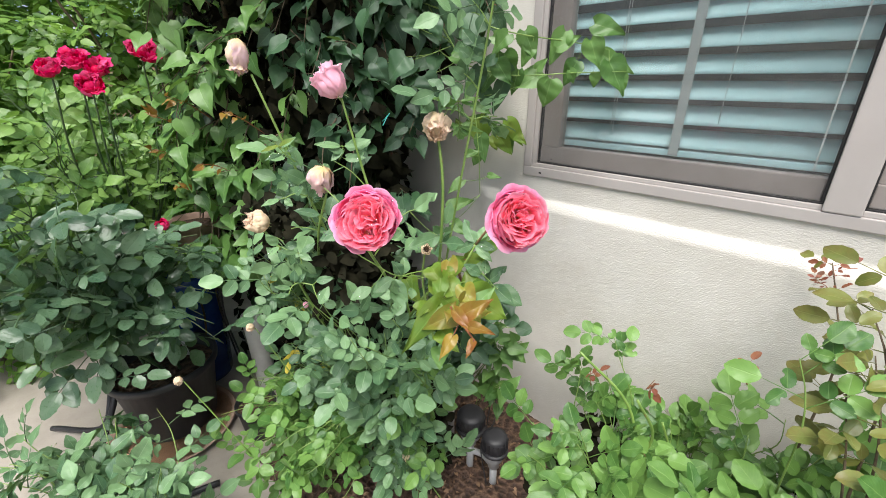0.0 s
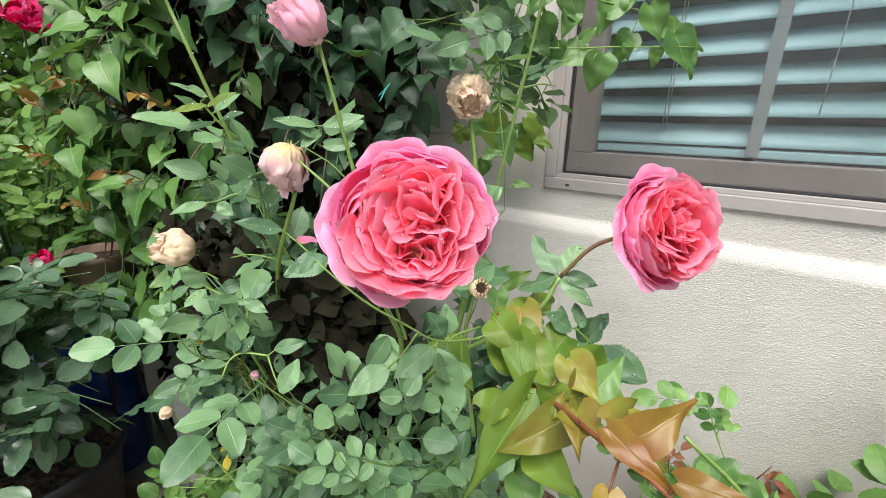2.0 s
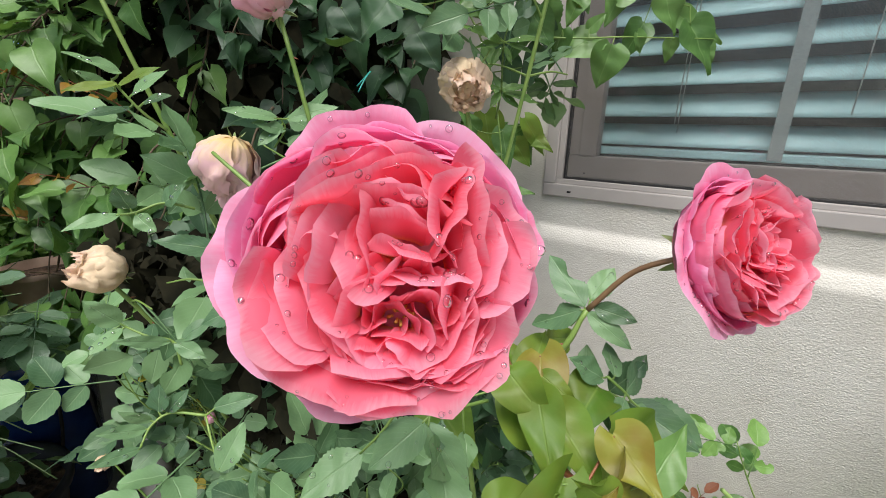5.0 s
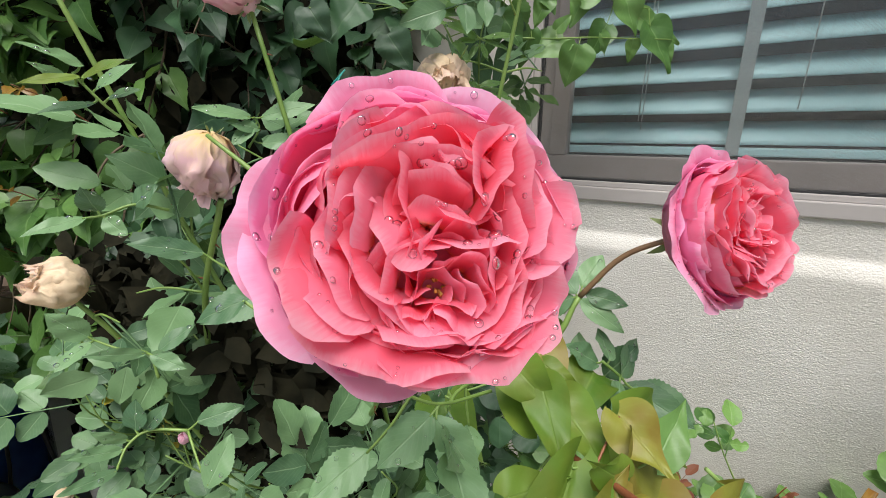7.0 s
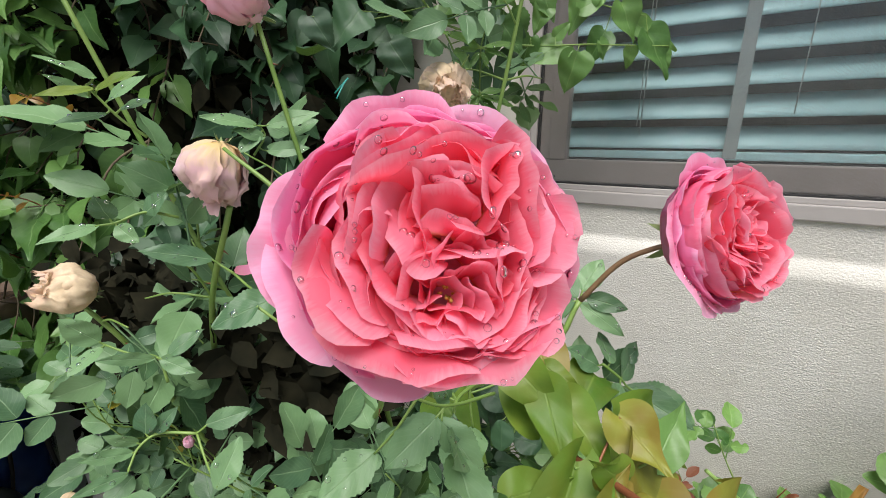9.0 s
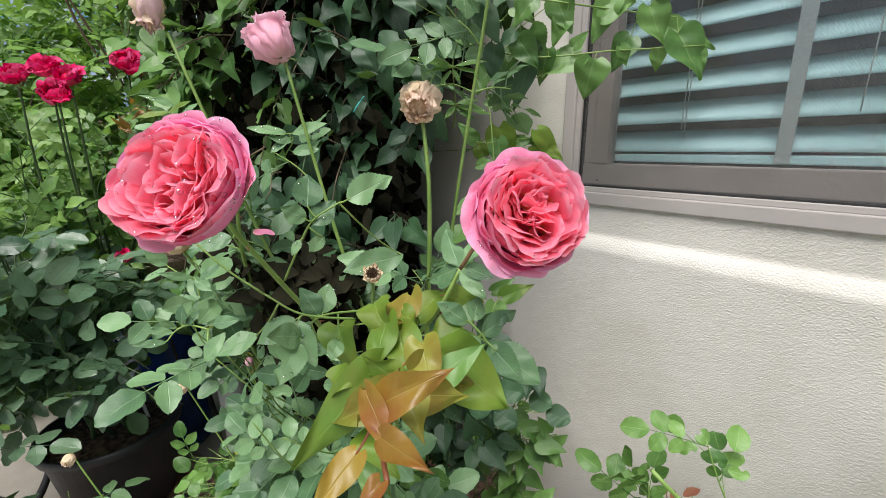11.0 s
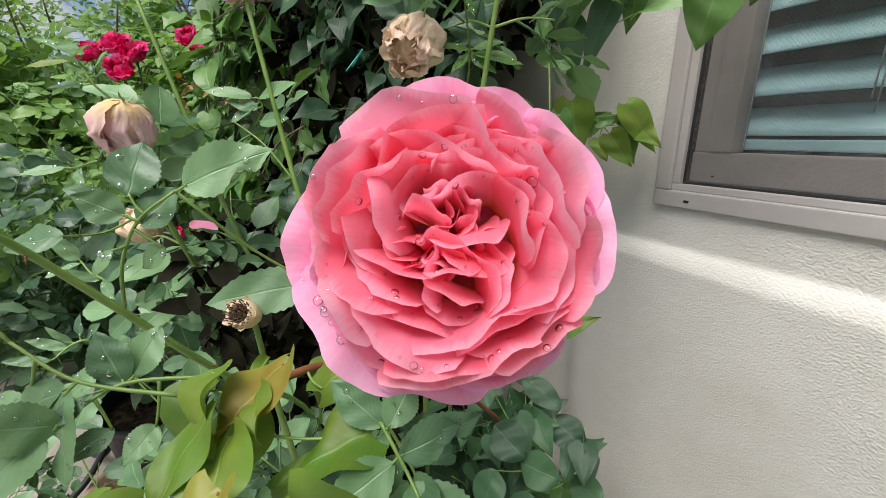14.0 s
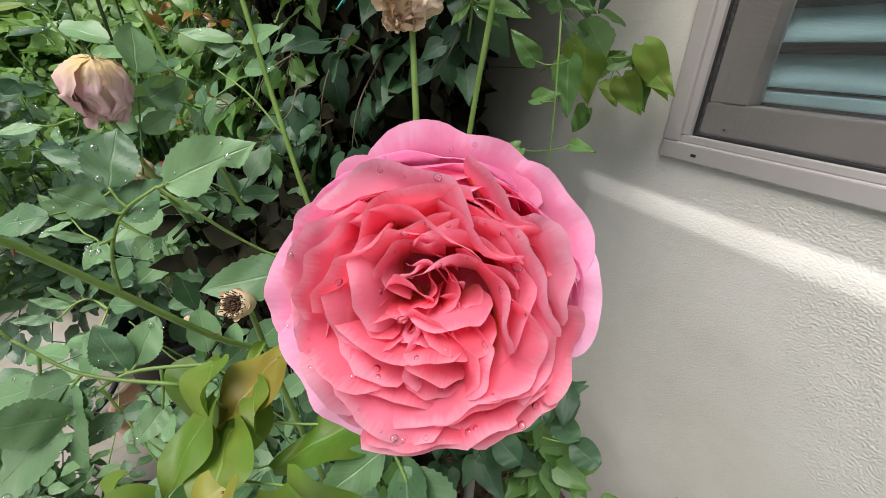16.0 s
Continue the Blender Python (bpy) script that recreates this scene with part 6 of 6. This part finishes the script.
UNDER2R = (
    (-0.049, 0.689, 1.047, -0.033, 0.694, 1.034, 1),
    (-0.027, 0.697, 1.026, -0.014, 0.699, 1.019, 1),
)
WINLEAF = (
    (-0.221, 1.2, 1.406, -0.237, 1.196, 1.329, 0.95),
    (-0.37, 1.07, 1.441, -0.382, 1.068, 1.371, 0.75),
    (-0.33, 1.132, 1.404, -0.352, 1.105, 1.312, 0.5),
    (-0.383, 1.108, 1.39, -0.373, 1.113, 1.3, 0.5),
    (-0.299, 1.152, 1.432, -0.322, 1.154, 1.36, 0.6),
    (-0.33, 1.119, 1.438, -0.305, 1.16, 1.394, 0.7),
    (-0.19, 1.239, 1.429, -0.178, 1.258, 1.392, 0.8),
    (-0.139, 1.295, 1.422, -0.143, 1.305, 1.381, 0.8),
    (-0.083, 1.345, 1.419, -0.069, 1.35, 1.379, 0.7),
    (-0.34, 1.096, 1.462, -0.372, 1.072, 1.435, 0.7),
    (-0.263, 1.184, 1.432, -0.235, 1.195, 1.46, 0.7),
)
WINSTEM = (
    (-0.452, 1.058, 1.455, -0.346, 1.123, 1.421, 1),
    (-0.271, 1.17, 1.416, -0.209, 1.217, 1.42, 1),
    (-0.16, 1.272, 1.423, -0.074, 1.347, 1.425, 1),
)
WALLLEAF = (
    (-0.501, 1.228, 1.285, -0.479, 1.242, 1.175, 0.75),
    (-0.468, 1.268, 1.244, -0.433, 1.302, 1.255, 0.6),
    (-0.451, 1.286, 1.224, -0.41, 1.31, 1.16, 0.7),
    (-0.433, 1.3, 1.278, -0.383, 1.347, 1.187, 0.5),
    (-0.504, 1.244, 1.252, -0.528, 1.214, 1.271, 0.8),
    (-0.371, 1.113, 0.875, -0.319, 1.171, 0.909, 0.55),
    (-0.378, 1.097, 0.863, -0.352, 1.066, 0.805, 0.8),
    (-0.405, 1.11, 0.881, -0.367, 1.158, 0.916, 0.5),
)
FOOT = (
    (-0.283, 0.932, 0.793, -0.226, 0.946, 0.775, 0.95),
    (-0.273, 1.042, 0.775, -0.217, 1.051, 0.759, 0.9),
    (-0.238, 0.95, 0.757, -0.186, 0.975, 0.759, 0.9),
    (-0.21, 0.914, 0.735, -0.16, 0.924, 0.728, 0.9),
    (-0.218, 1.036, 0.712, -0.167, 1.043, 0.707, 0.9),
    (-0.18, 1.045, 0.688, -0.129, 1.055, 0.689, 0.9),
    (-0.342, 1.03, 0.811, -0.277, 1.054, 0.792, 0.6),
    (-0.313, 0.942, 0.843, -0.307, 0.899, 0.816, 0.8),
    (-0.228, 0.899, 0.773, -0.211, 0.869, 0.737, 0.9),
)
WINLEAF_FAR = (
    (-0.164, 1.304, 1.545, -0.088, 1.34, 1.521, 0.7),
    (-0.221, 1.255, 1.528, -0.246, 1.224, 1.447, 0.7),
    (-0.166, 1.296, 1.506, -0.132, 1.305, 1.432, 0.8),
    (-0.116, 1.322, 1.452, -0.062, 1.332, 1.364, 0.75),
    (-0.188, 1.277, 1.453, -0.213, 1.254, 1.388, 0.8),
    (-0.28, 1.178, 1.49, -0.296, 1.158, 1.439, 0.8),
    (-0.144, 1.32, 1.471, -0.053, 1.358, 1.422, 0.45),
    (-0.231, 1.23, 1.486, -0.179, 1.267, 1.519, 0.6),
    (-0.314, 1.116, 1.519, -0.345, 1.085, 1.471, 0.8),
    (-0.338, 1.103, 1.45, -0.299, 1.12, 1.392, 0.8),
)
MORE = (
    (-0.044, 0.57, 1.036, -0.051, 0.475, 0.968, 0.42),
    (-0.079, 0.605, 1.025, -0.122, 0.624, 1.074, 0.75),
    (-0.004, 0.564, 1.03, -0.042, 0.509, 1.006, 0.6),
    (-0.029, 0.548, 0.992, 0.018, 0.537, 0.976, 0.8),
    (0.043, 0.542, 1.066, 0.076, 0.527, 1.053, 0.7),
)
HEART = (
    (-0.044, 0.562, 0.939, -0.02, 0.533, 0.917, 0.85),
    (-0.085, 0.58, 0.981, -0.078, 0.542, 0.954, 0.8),
    (0.002, 0.605, 1.03, 0.019, 0.643, 1.061, 0.6),
)
TIE = (
    (-0.458, 0.785, 1.309, -0.441, 0.796, 1.329, 1),
    (-0.444, 0.789, 1.32, -0.442, 0.772, 1.3, 1),
)
FALLEN = (
    (-0.403, 0.566, 1.111, -0.393, 0.595, 1.111, 0.5),
)


SPRAY_UP = (
    (-0.427, 0.492, 1.268, -0.426, 0.452, 1.262, 0.32),
    (-0.435, 0.492, 1.297, -0.43, 0.456, 1.311, 0.5),
    (-0.448, 0.49, 1.282, -0.441, 0.462, 1.297, 0.36),
    (-0.424, 0.5, 1.272, -0.403, 0.513, 1.281, 0.45),
    (-0.436, 0.496, 1.278, -0.41, 0.516, 1.303, 0.34),
)
SPRAY_UP_YOUNG = (
    (-0.418, 0.482, 1.286, -0.417, 0.445, 1.281, 0.27),
    (-0.418, 0.483, 1.285, -0.394, 0.504, 1.303, 0.36),
)
SPRAY_MID = (
    (-0.411, 0.462, 1.18, -0.407, 0.423, 1.177, 0.36),
    (-0.409, 0.471, 1.184, -0.401, 0.46, 1.204, 0.8),
    (-0.407, 0.473, 1.179, -0.389, 0.478, 1.166, 0.7),
    (-0.401, 0.494, 1.186, -0.385, 0.503, 1.204, 0.85),
)
LEAF_BELOW = (
    (-0.348, 0.516, 1.147, -0.362, 0.468, 1.167, 0.36),
    (-0.245, 0.5, 1.139, -0.256, 0.458, 1.133, 0.62),
)
SPRAY_BUD = (
    (-0.457, 0.65, 1.262, -0.471, 0.595, 1.275, 0.4),
    (-0.449, 0.66, 1.262, -0.399, 0.694, 1.28, 0.36),
    (-0.452, 0.657, 1.249, -0.457, 0.62, 1.259, 0.5),
    (-0.451, 0.657, 1.232, -0.408, 0.685, 1.238, 0.42),
    (-0.455, 0.653, 1.252, -0.456, 0.621, 1.233, 0.5),
)
SPRAY_LOW = (
    (-0.391, 0.474, 1.06, -0.394, 0.436, 1.075, 0.3),
    (-0.389, 0.478, 1.058, -0.361, 0.49, 1.046, 0.5),
    (-0.387, 0.483, 1.059, -0.371, 0.508, 1.08, 0.45),
    (-0.428, 0.451, 1.076, -0.429, 0.428, 1.105, 0.6),
    (-0.426, 0.451, 1.072, -0.415, 0.42, 1.065, 0.45),
)
SPRAY_FOOT = (
    (-0.377, 0.444, 0.998, -0.378, 0.423, 1.017, 0.42),
    (-0.375, 0.439, 0.993, -0.377, 0.406, 1.009, 0.32),
    (-0.378, 0.451, 1.002, -0.377, 0.454, 1.03, 0.7),
    (-0.375, 0.456, 1.0, -0.365, 0.472, 1.02, 0.5),
    (-0.342, 0.483, 1.004, -0.316, 0.51, 1.012, 0.5),
    (-0.299, 0.462, 0.974, -0.298, 0.486, 1.006, 0.6),
    (-0.362, 0.428, 0.987, -0.359, 0.394, 0.997, 0.34),
)
HANGING = (
    (-0.493, 1.006, 1.559, -0.464, 1.013, 1.507, 0.85),
    (-0.460, 1.048, 1.468, -0.402, 1.072, 1.454, 0.7),
    (-0.436, 1.068, 1.476, -0.374, 1.091, 1.498, 0.6),
    (-0.343, 1.141, 1.475, -0.314, 1.139, 1.394, 0.85),
    (-0.364, 1.127, 1.434, -0.383, 1.087, 1.374, 0.8),
    (-0.297, 1.168, 1.529, -0.261, 1.173, 1.459, 0.8),
    (-0.251, 1.203, 1.422, -0.308, 1.143, 1.385, 0.8),
    (-0.412, 1.088, 1.338, -0.354, 1.106, 1.315, 0.5),
    (-0.385, 1.099, 1.252, -0.355, 1.082, 1.176, 0.6),
    (-0.422, 1.068, 1.247, -0.443, 1.030, 1.290, 0.6),
    (-0.352, 1.099, 1.134, -0.308, 1.106, 1.133, 0.5),
    (-0.429, 1.001, 1.037, -0.363, 1.043, 1.069, 0.6),
    (-0.409, 1.001, 0.994, -0.348, 1.008, 0.959, 0.6),
    (-0.517, 0.994, 1.418, -0.473, 1.007, 1.355, 0.95),
    (-0.550, 0.957, 1.468, -0.573, 0.901, 1.404, 0.95),
    (-0.606, 0.891, 1.452, -0.571, 0.904, 1.395, 0.9),
    (-0.542, 0.955, 1.559, -0.508, 0.969, 1.511, 0.9),
    (-0.404, 1.097, 1.404, -0.418, 1.058, 1.353, 0.8),
    (-0.368, 1.119, 1.519, -0.321, 1.132, 1.486, 0.7),
    (-0.411, 1.047, 1.119, -0.425, 0.996, 1.086, 0.6),
    (-0.414, 1.065, 1.195, -0.369, 1.078, 1.208, 0.6),
)
LINE_HANG = [(-0.66, 1.16, 1.62), (-0.50, 1.10, 1.50), (-0.42, 1.09, 1.38), (-0.37, 1.07, 1.22), (-0.35, 1.06, 1.08)]
SPRAY_TOP = (
    (-0.262, 0.850, 1.361, -0.274, 0.784, 1.373, 0.26),
    (-0.264, 0.847, 1.358, -0.271, 0.806, 1.352, 0.3),
    (-0.262, 0.852, 1.355, -0.265, 0.831, 1.334, 0.3),
    (-0.260, 0.856, 1.356, -0.250, 0.861, 1.334, 0.3),
    (-0.257, 0.859, 1.362, -0.221, 0.889, 1.371, 0.26),
    (-0.257, 0.860, 1.359, -0.230, 0.885, 1.352, 0.3),
    (-0.262, 0.847, 1.364, -0.259, 0.816, 1.379, 0.3),
)
SPRAY_SIDE = (
    (-0.268, 0.865, 1.306, -0.271, 0.831, 1.310, 0.36),
    (-0.269, 0.865, 1.302, -0.269, 0.844, 1.283, 0.4),
    (-0.265, 0.870, 1.307, -0.238, 0.890, 1.313, 0.36),
    (-0.265, 0.871, 1.302, -0.228, 0.911, 1.294, 0.34),
    (-0.267, 0.869, 1.299, -0.245, 0.887, 1.283, 0.4),
)
LINE_TOP = [(-0.273, 0.867, 1.268), (-0.267, 0.866, 1.306), (-0.260, 0.854, 1.361), (-0.247, 0.854, 1.396)]
LINE_UP = [(-0.418, 0.514, 1.249), (-0.424, 0.499, 1.264), (-0.433, 0.488, 1.283), (-0.438, 0.485, 1.29)]
LINE_MID = [(-0.391, 0.515, 1.18), (-0.401, 0.494, 1.187), (-0.407, 0.474, 1.181), (-0.411, 0.463, 1.18)]
LINE_BELOW = [(-0.338, 0.526, 1.133), (-0.345, 0.519, 1.142)]
LINE_BUD = [(-0.468, 0.651, 1.227), (-0.46, 0.663, 1.249), (-0.458, 0.657, 1.262)]
LINE_LOW = [(-0.387, 0.479, 1.034), (-0.394, 0.478, 1.057), (-0.408, 0.464, 1.064), (-0.426, 0.453, 1.073)]
LINE_FOOT = [(-0.35, 0.478, 0.995), (-0.373, 0.459, 0.999), (-0.375, 0.443, 0.995), (-0.367, 0.431, 0.987)]
BROAD_YOUNG = (
    (-0.104, 0.601, 1.076, -0.061, 0.586, 1.055, 0.75),
    (-0.067, 0.608, 1.053, -0.022, 0.583, 1.029, 0.72),
    (-0.078, 0.534, 1.019, -0.043, 0.55, 1.039, 0.8),
    (-0.16, 0.583, 1.036, -0.11, 0.567, 1.007, 0.65),
    (-0.085, 0.625, 1.067, -0.053, 0.616, 1.061, 0.5),
)
BROAD_OLIVE = (
    (-0.025, 0.605, 1.057, 0.015, 0.581, 1.042, 0.8),
    (-0.025, 0.557, 1.03, -0.011, 0.564, 1.051, 0.7),
)

WALLSPRAY = (
    (-0.653, 1.33, 1.207, -0.679, 1.315, 1.27, 0.8),
    (-0.567, 1.33, 1.156, -0.59, 1.315, 1.098, 0.8),
    (-0.555, 1.33, 1.235, -0.49, 1.315, 1.265, 0.75),
    (-0.519, 1.33, 1.216, -0.481, 1.315, 1.172, 0.8),
    (-0.469, 1.33, 1.239, -0.423, 1.315, 1.264, 0.75),
    (-0.451, 1.33, 1.23, -0.412, 1.315, 1.17, 0.6),
    (-0.432, 1.33, 1.242, -0.362, 1.315, 1.204, 0.6),
    (-0.624, 1.33, 1.241, -0.569, 1.315, 1.287, 0.8),
)
LINE_WALL = [(-0.992, 1.34, 1.218), (-0.753, 1.34, 1.226), (-0.582, 1.34, 1.236), (-0.434, 1.34, 1.244)]


def run(rows):
    """The points of a line given as pairs."""
    return [p for r in rows for p in (r[:3], r[3:6])]


shoot_line = [(-0.32, 0.98, 0.75), (-0.2, 0.78, 0.98), (-0.12, 0.64, 1.05)] + run(SHOOT)
stem(vine, shoot_line, 0.0036, 0.0016, RED_STEM, rng, 6, "shoot", "reddish-brown young shoot")
shoot_roots = spline(shoot_line, 6)
for row in BRONZE:
    set_leaf(vine, rng, row, VINE_BRONZE, (0.5, -0.6, 0.6), shoot_roots, "young_leaf", "heart", 0.3, 0.2, 0, 0.16, stalk=RED_STEM)
for row in OLIVE + BROAD_OLIVE:
    set_leaf(vine, rng, (*row[:6], min(0.8, row[6] * 1.2)), VINE_OLIVE, (0.25, -0.65, 0.65), shoot_roots, "young_leaf", "heart", 0.25, 0.25, 0, 0.18, stalk=RED_STEM)
for row in YOUNG + BROAD_YOUNG:
    set_leaf(vine, rng, (*row[:6], min(0.8, row[6] * 1.25)), VINE_YOUNG, (0.25, -0.7, 0.6), shoot_roots, "young_leaf", "heart", 0.2, 0.25, 0, 0.17)
for k, row in enumerate(MORE):
    set_leaf(vine, rng, row, VINE_OLIVE if k in (2, 4) else VINE_YOUNG, (0.55, -0.6, 0.55), shoot_roots, "young_leaf", "heart", 0.28, 0.22, 0, 0.16)
for row in HEART:
    set_leaf(vine, rng, row, VINE_MID, (0.5, -0.6, 0.6), shoot_roots, "leaf", "heart", 0.25, 0.15, 0, 0.06)
win_line = run(WINSTEM)
far_line = [(-0.62, 1.1, 1.62), (-0.34, 1.12, 1.53), (-0.2, 1.27, 1.50), (-0.12, 1.32, 1.48)]
stem(vine, far_line, 0.0022, 0.0011, CANE, rng, 0, "shoot")
stem(vine, [(-0.62, 1.15, 1.5)] + win_line, 0.0022, 0.0011, CANE, rng, 0, "shoot")
for row in WINLEAF:
    set_leaf(vine, rng, row, VINE_MID if row[0] > -0.3 else VINE_LEAF, (0.55, -0.75, 0.3), spline(win_line, 5), "leaf", "heart", 0.25, 0.15, 0, 0.07)
for row in WINLEAF_FAR:
    set_leaf(vine, rng, row, VINE_MID, (0.45, -0.8, 0.4), spline(far_line, 5), "leaf", "heart", 0.25, 0.15, 0, 0.09)
wall_line = [(-0.66, 1.26, 1.22), (-0.55, 1.27, 1.27), (-0.47, 1.27, 1.255), (-0.43, 1.30, 1.262)]
stem(vine, wall_line, 0.0018, 0.0009, CANE, rng, 0, "shoot")
foot_line = [(-0.45, 1.1, 0.2), (-0.36, 1.05, 0.6), (-0.36, 1.06, 0.83), (-0.37, 1.1, 0.88)]
stem(vine, foot_line, 0.003, 0.0012, CANE, rng, 0, "shoot")
for row in WALLLEAF:
    set_leaf(vine, rng, row, VINE_YOUNG if rng.random() < 0.4 else VINE_MID, (0.6, -0.75, 0.2), spline(wall_line + foot_line, 5), "leaf", "heart", 0.25, 0.15, 0, 0.08)
stem(vine, LINE_WALL, 0.0016, 0.0008, CANE, rng, 0, "shoot")
for k, row in enumerate(WALLSPRAY):
    set_leaf(vine, rng, row, VINE_MID if k % 3 else VINE_YOUNG, (0.5, -0.8, 0.3), spline(LINE_WALL, 5), "leaf", "heart", 0.25, 0.15, 0.06, 0.1)
stem(vine, LINE_HANG, 0.0024, 0.0011, CANE, rng, 0, "shoot")
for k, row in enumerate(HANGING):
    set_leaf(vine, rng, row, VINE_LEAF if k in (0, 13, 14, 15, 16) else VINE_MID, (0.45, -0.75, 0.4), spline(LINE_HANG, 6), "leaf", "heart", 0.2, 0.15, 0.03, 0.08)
for row in FOOT:
    set_leaf(vine, rng, row, VINE_LEAF, (0.7, -0.5, 0.5), spline([(-0.36, 1.05, 0.6), (-0.28, 1.0, 0.72), (-0.2, 1.0, 0.70)], 5), "leaf", "round", 0.15, 0.12, 0, 0.06)


def spray(rows, line, mat, normal, bites=()):
    pts = run(line) if line and len(line[0]) == 7 else list(line)
    stem(bush, pts, 0.0014, 0.0009, CANE, rng, 0, "leaf_stalk")
    for k, row in enumerate(rows):
        set_leaf(bush, rng, row, mat, normal, spline(pts, 5), "leaflet", "rose", 0.12, 0.12, 0.04, 0.05, (0.55, 1, 0.16) if k in bites else None, drops=4)


spray(STEM2, [(-0.09, 0.70, 1.08), (-0.077, 0.705, 1.102)], ROSE_LEAF, (0.3, -0.8, 0.5), (0, 1))
spray(SPRAY2, SPRAY2R, ROSE_LEAF, (0.3, -0.8, 0.5), (2,))
spray(UNDER1, [(-0.11, 0.58, 1.06), (-0.125, 0.53, 1.075), (-0.14, 0.50, 1.10)], ROSE_LEAF, (0.5, -0.6, 0.6), (2,))
spray(LEFTSPRAY, LEFTRACHIS, ROSE_LEAF, (0.75, -0.2, 0.6), (1,))
spray(MIDSPRAY, [(-0.20, 0.54, 1.09), (-0.175, 0.55, 1.13), (-0.167, 0.565, 1.16), (-0.15, 0.59, 1.18)], ROSE_LEAF, (0.8, -0.2, 0.5), (3,))
spray(UNDER2, UNDER2R, ROSE_LEAF, (0.75, -0.3, 0.6), (1,))

NEAR = (0.5, -0.6, 0.6)
spray(SPRAY_UP, LINE_UP, ROSE_LEAF, NEAR, (1,))
for row in SPRAY_UP_YOUNG:
    set_leaf(bush, rng, row, VINE_YOUNG, NEAR, LINE_UP, "leaflet", "rose", 0.18, 0.12, 0.04, 0.05)
spray(SPRAY_TOP, LINE_TOP, ROSE_LEAF_LIGHT, NEAR)
spray(SPRAY_SIDE, LINE_TOP, ROSE_LEAF_LIGHT, NEAR)
spray(SPRAY_MID, LINE_MID, ROSE_LEAF, NEAR)
spray(LEAF_BELOW, LINE_BELOW, ROSE_LEAF, NEAR)
spray(SPRAY_BUD, LINE_BUD, ROSE_LEAF, NEAR, (2,))
spray(SPRAY_LOW, LINE_LOW, ROSE_LEAF, NEAR)
spray(SPRAY_FOOT, LINE_FOOT, ROSE_LEAF, NEAR)

tie = new("plant_tie", tube(Geo(), spline(run(TIE), 4), 0.0012, 0.0010, 5).mesh("plant_tie", plain_mat("teal_plastic", (0.02, 0.30, 0.26), (0.04, 0.38, 0.33), 0.4)))
tagged(tie, "teal plastic plant tie knotted round a rose cane", "plant tie")
fallen = Geo()
row = FALLEN[0]
leaf_blade(fallen, rng, aim(row[:3], Vector(row[3:6]) - Vector(row[:3]), (0.4, -0.3, 1)), (Vector(row[3:6]) - Vector(row[:3])).length, 0.018, "round", 8, 6, 0.3, 0.2, 0, 0.1)
petal = new("fallen_petal", fallen.mesh("fallen_petal", PETAL_OUT))
tagged(petal, "fallen pink rose petal lying on a leaf", "petal")
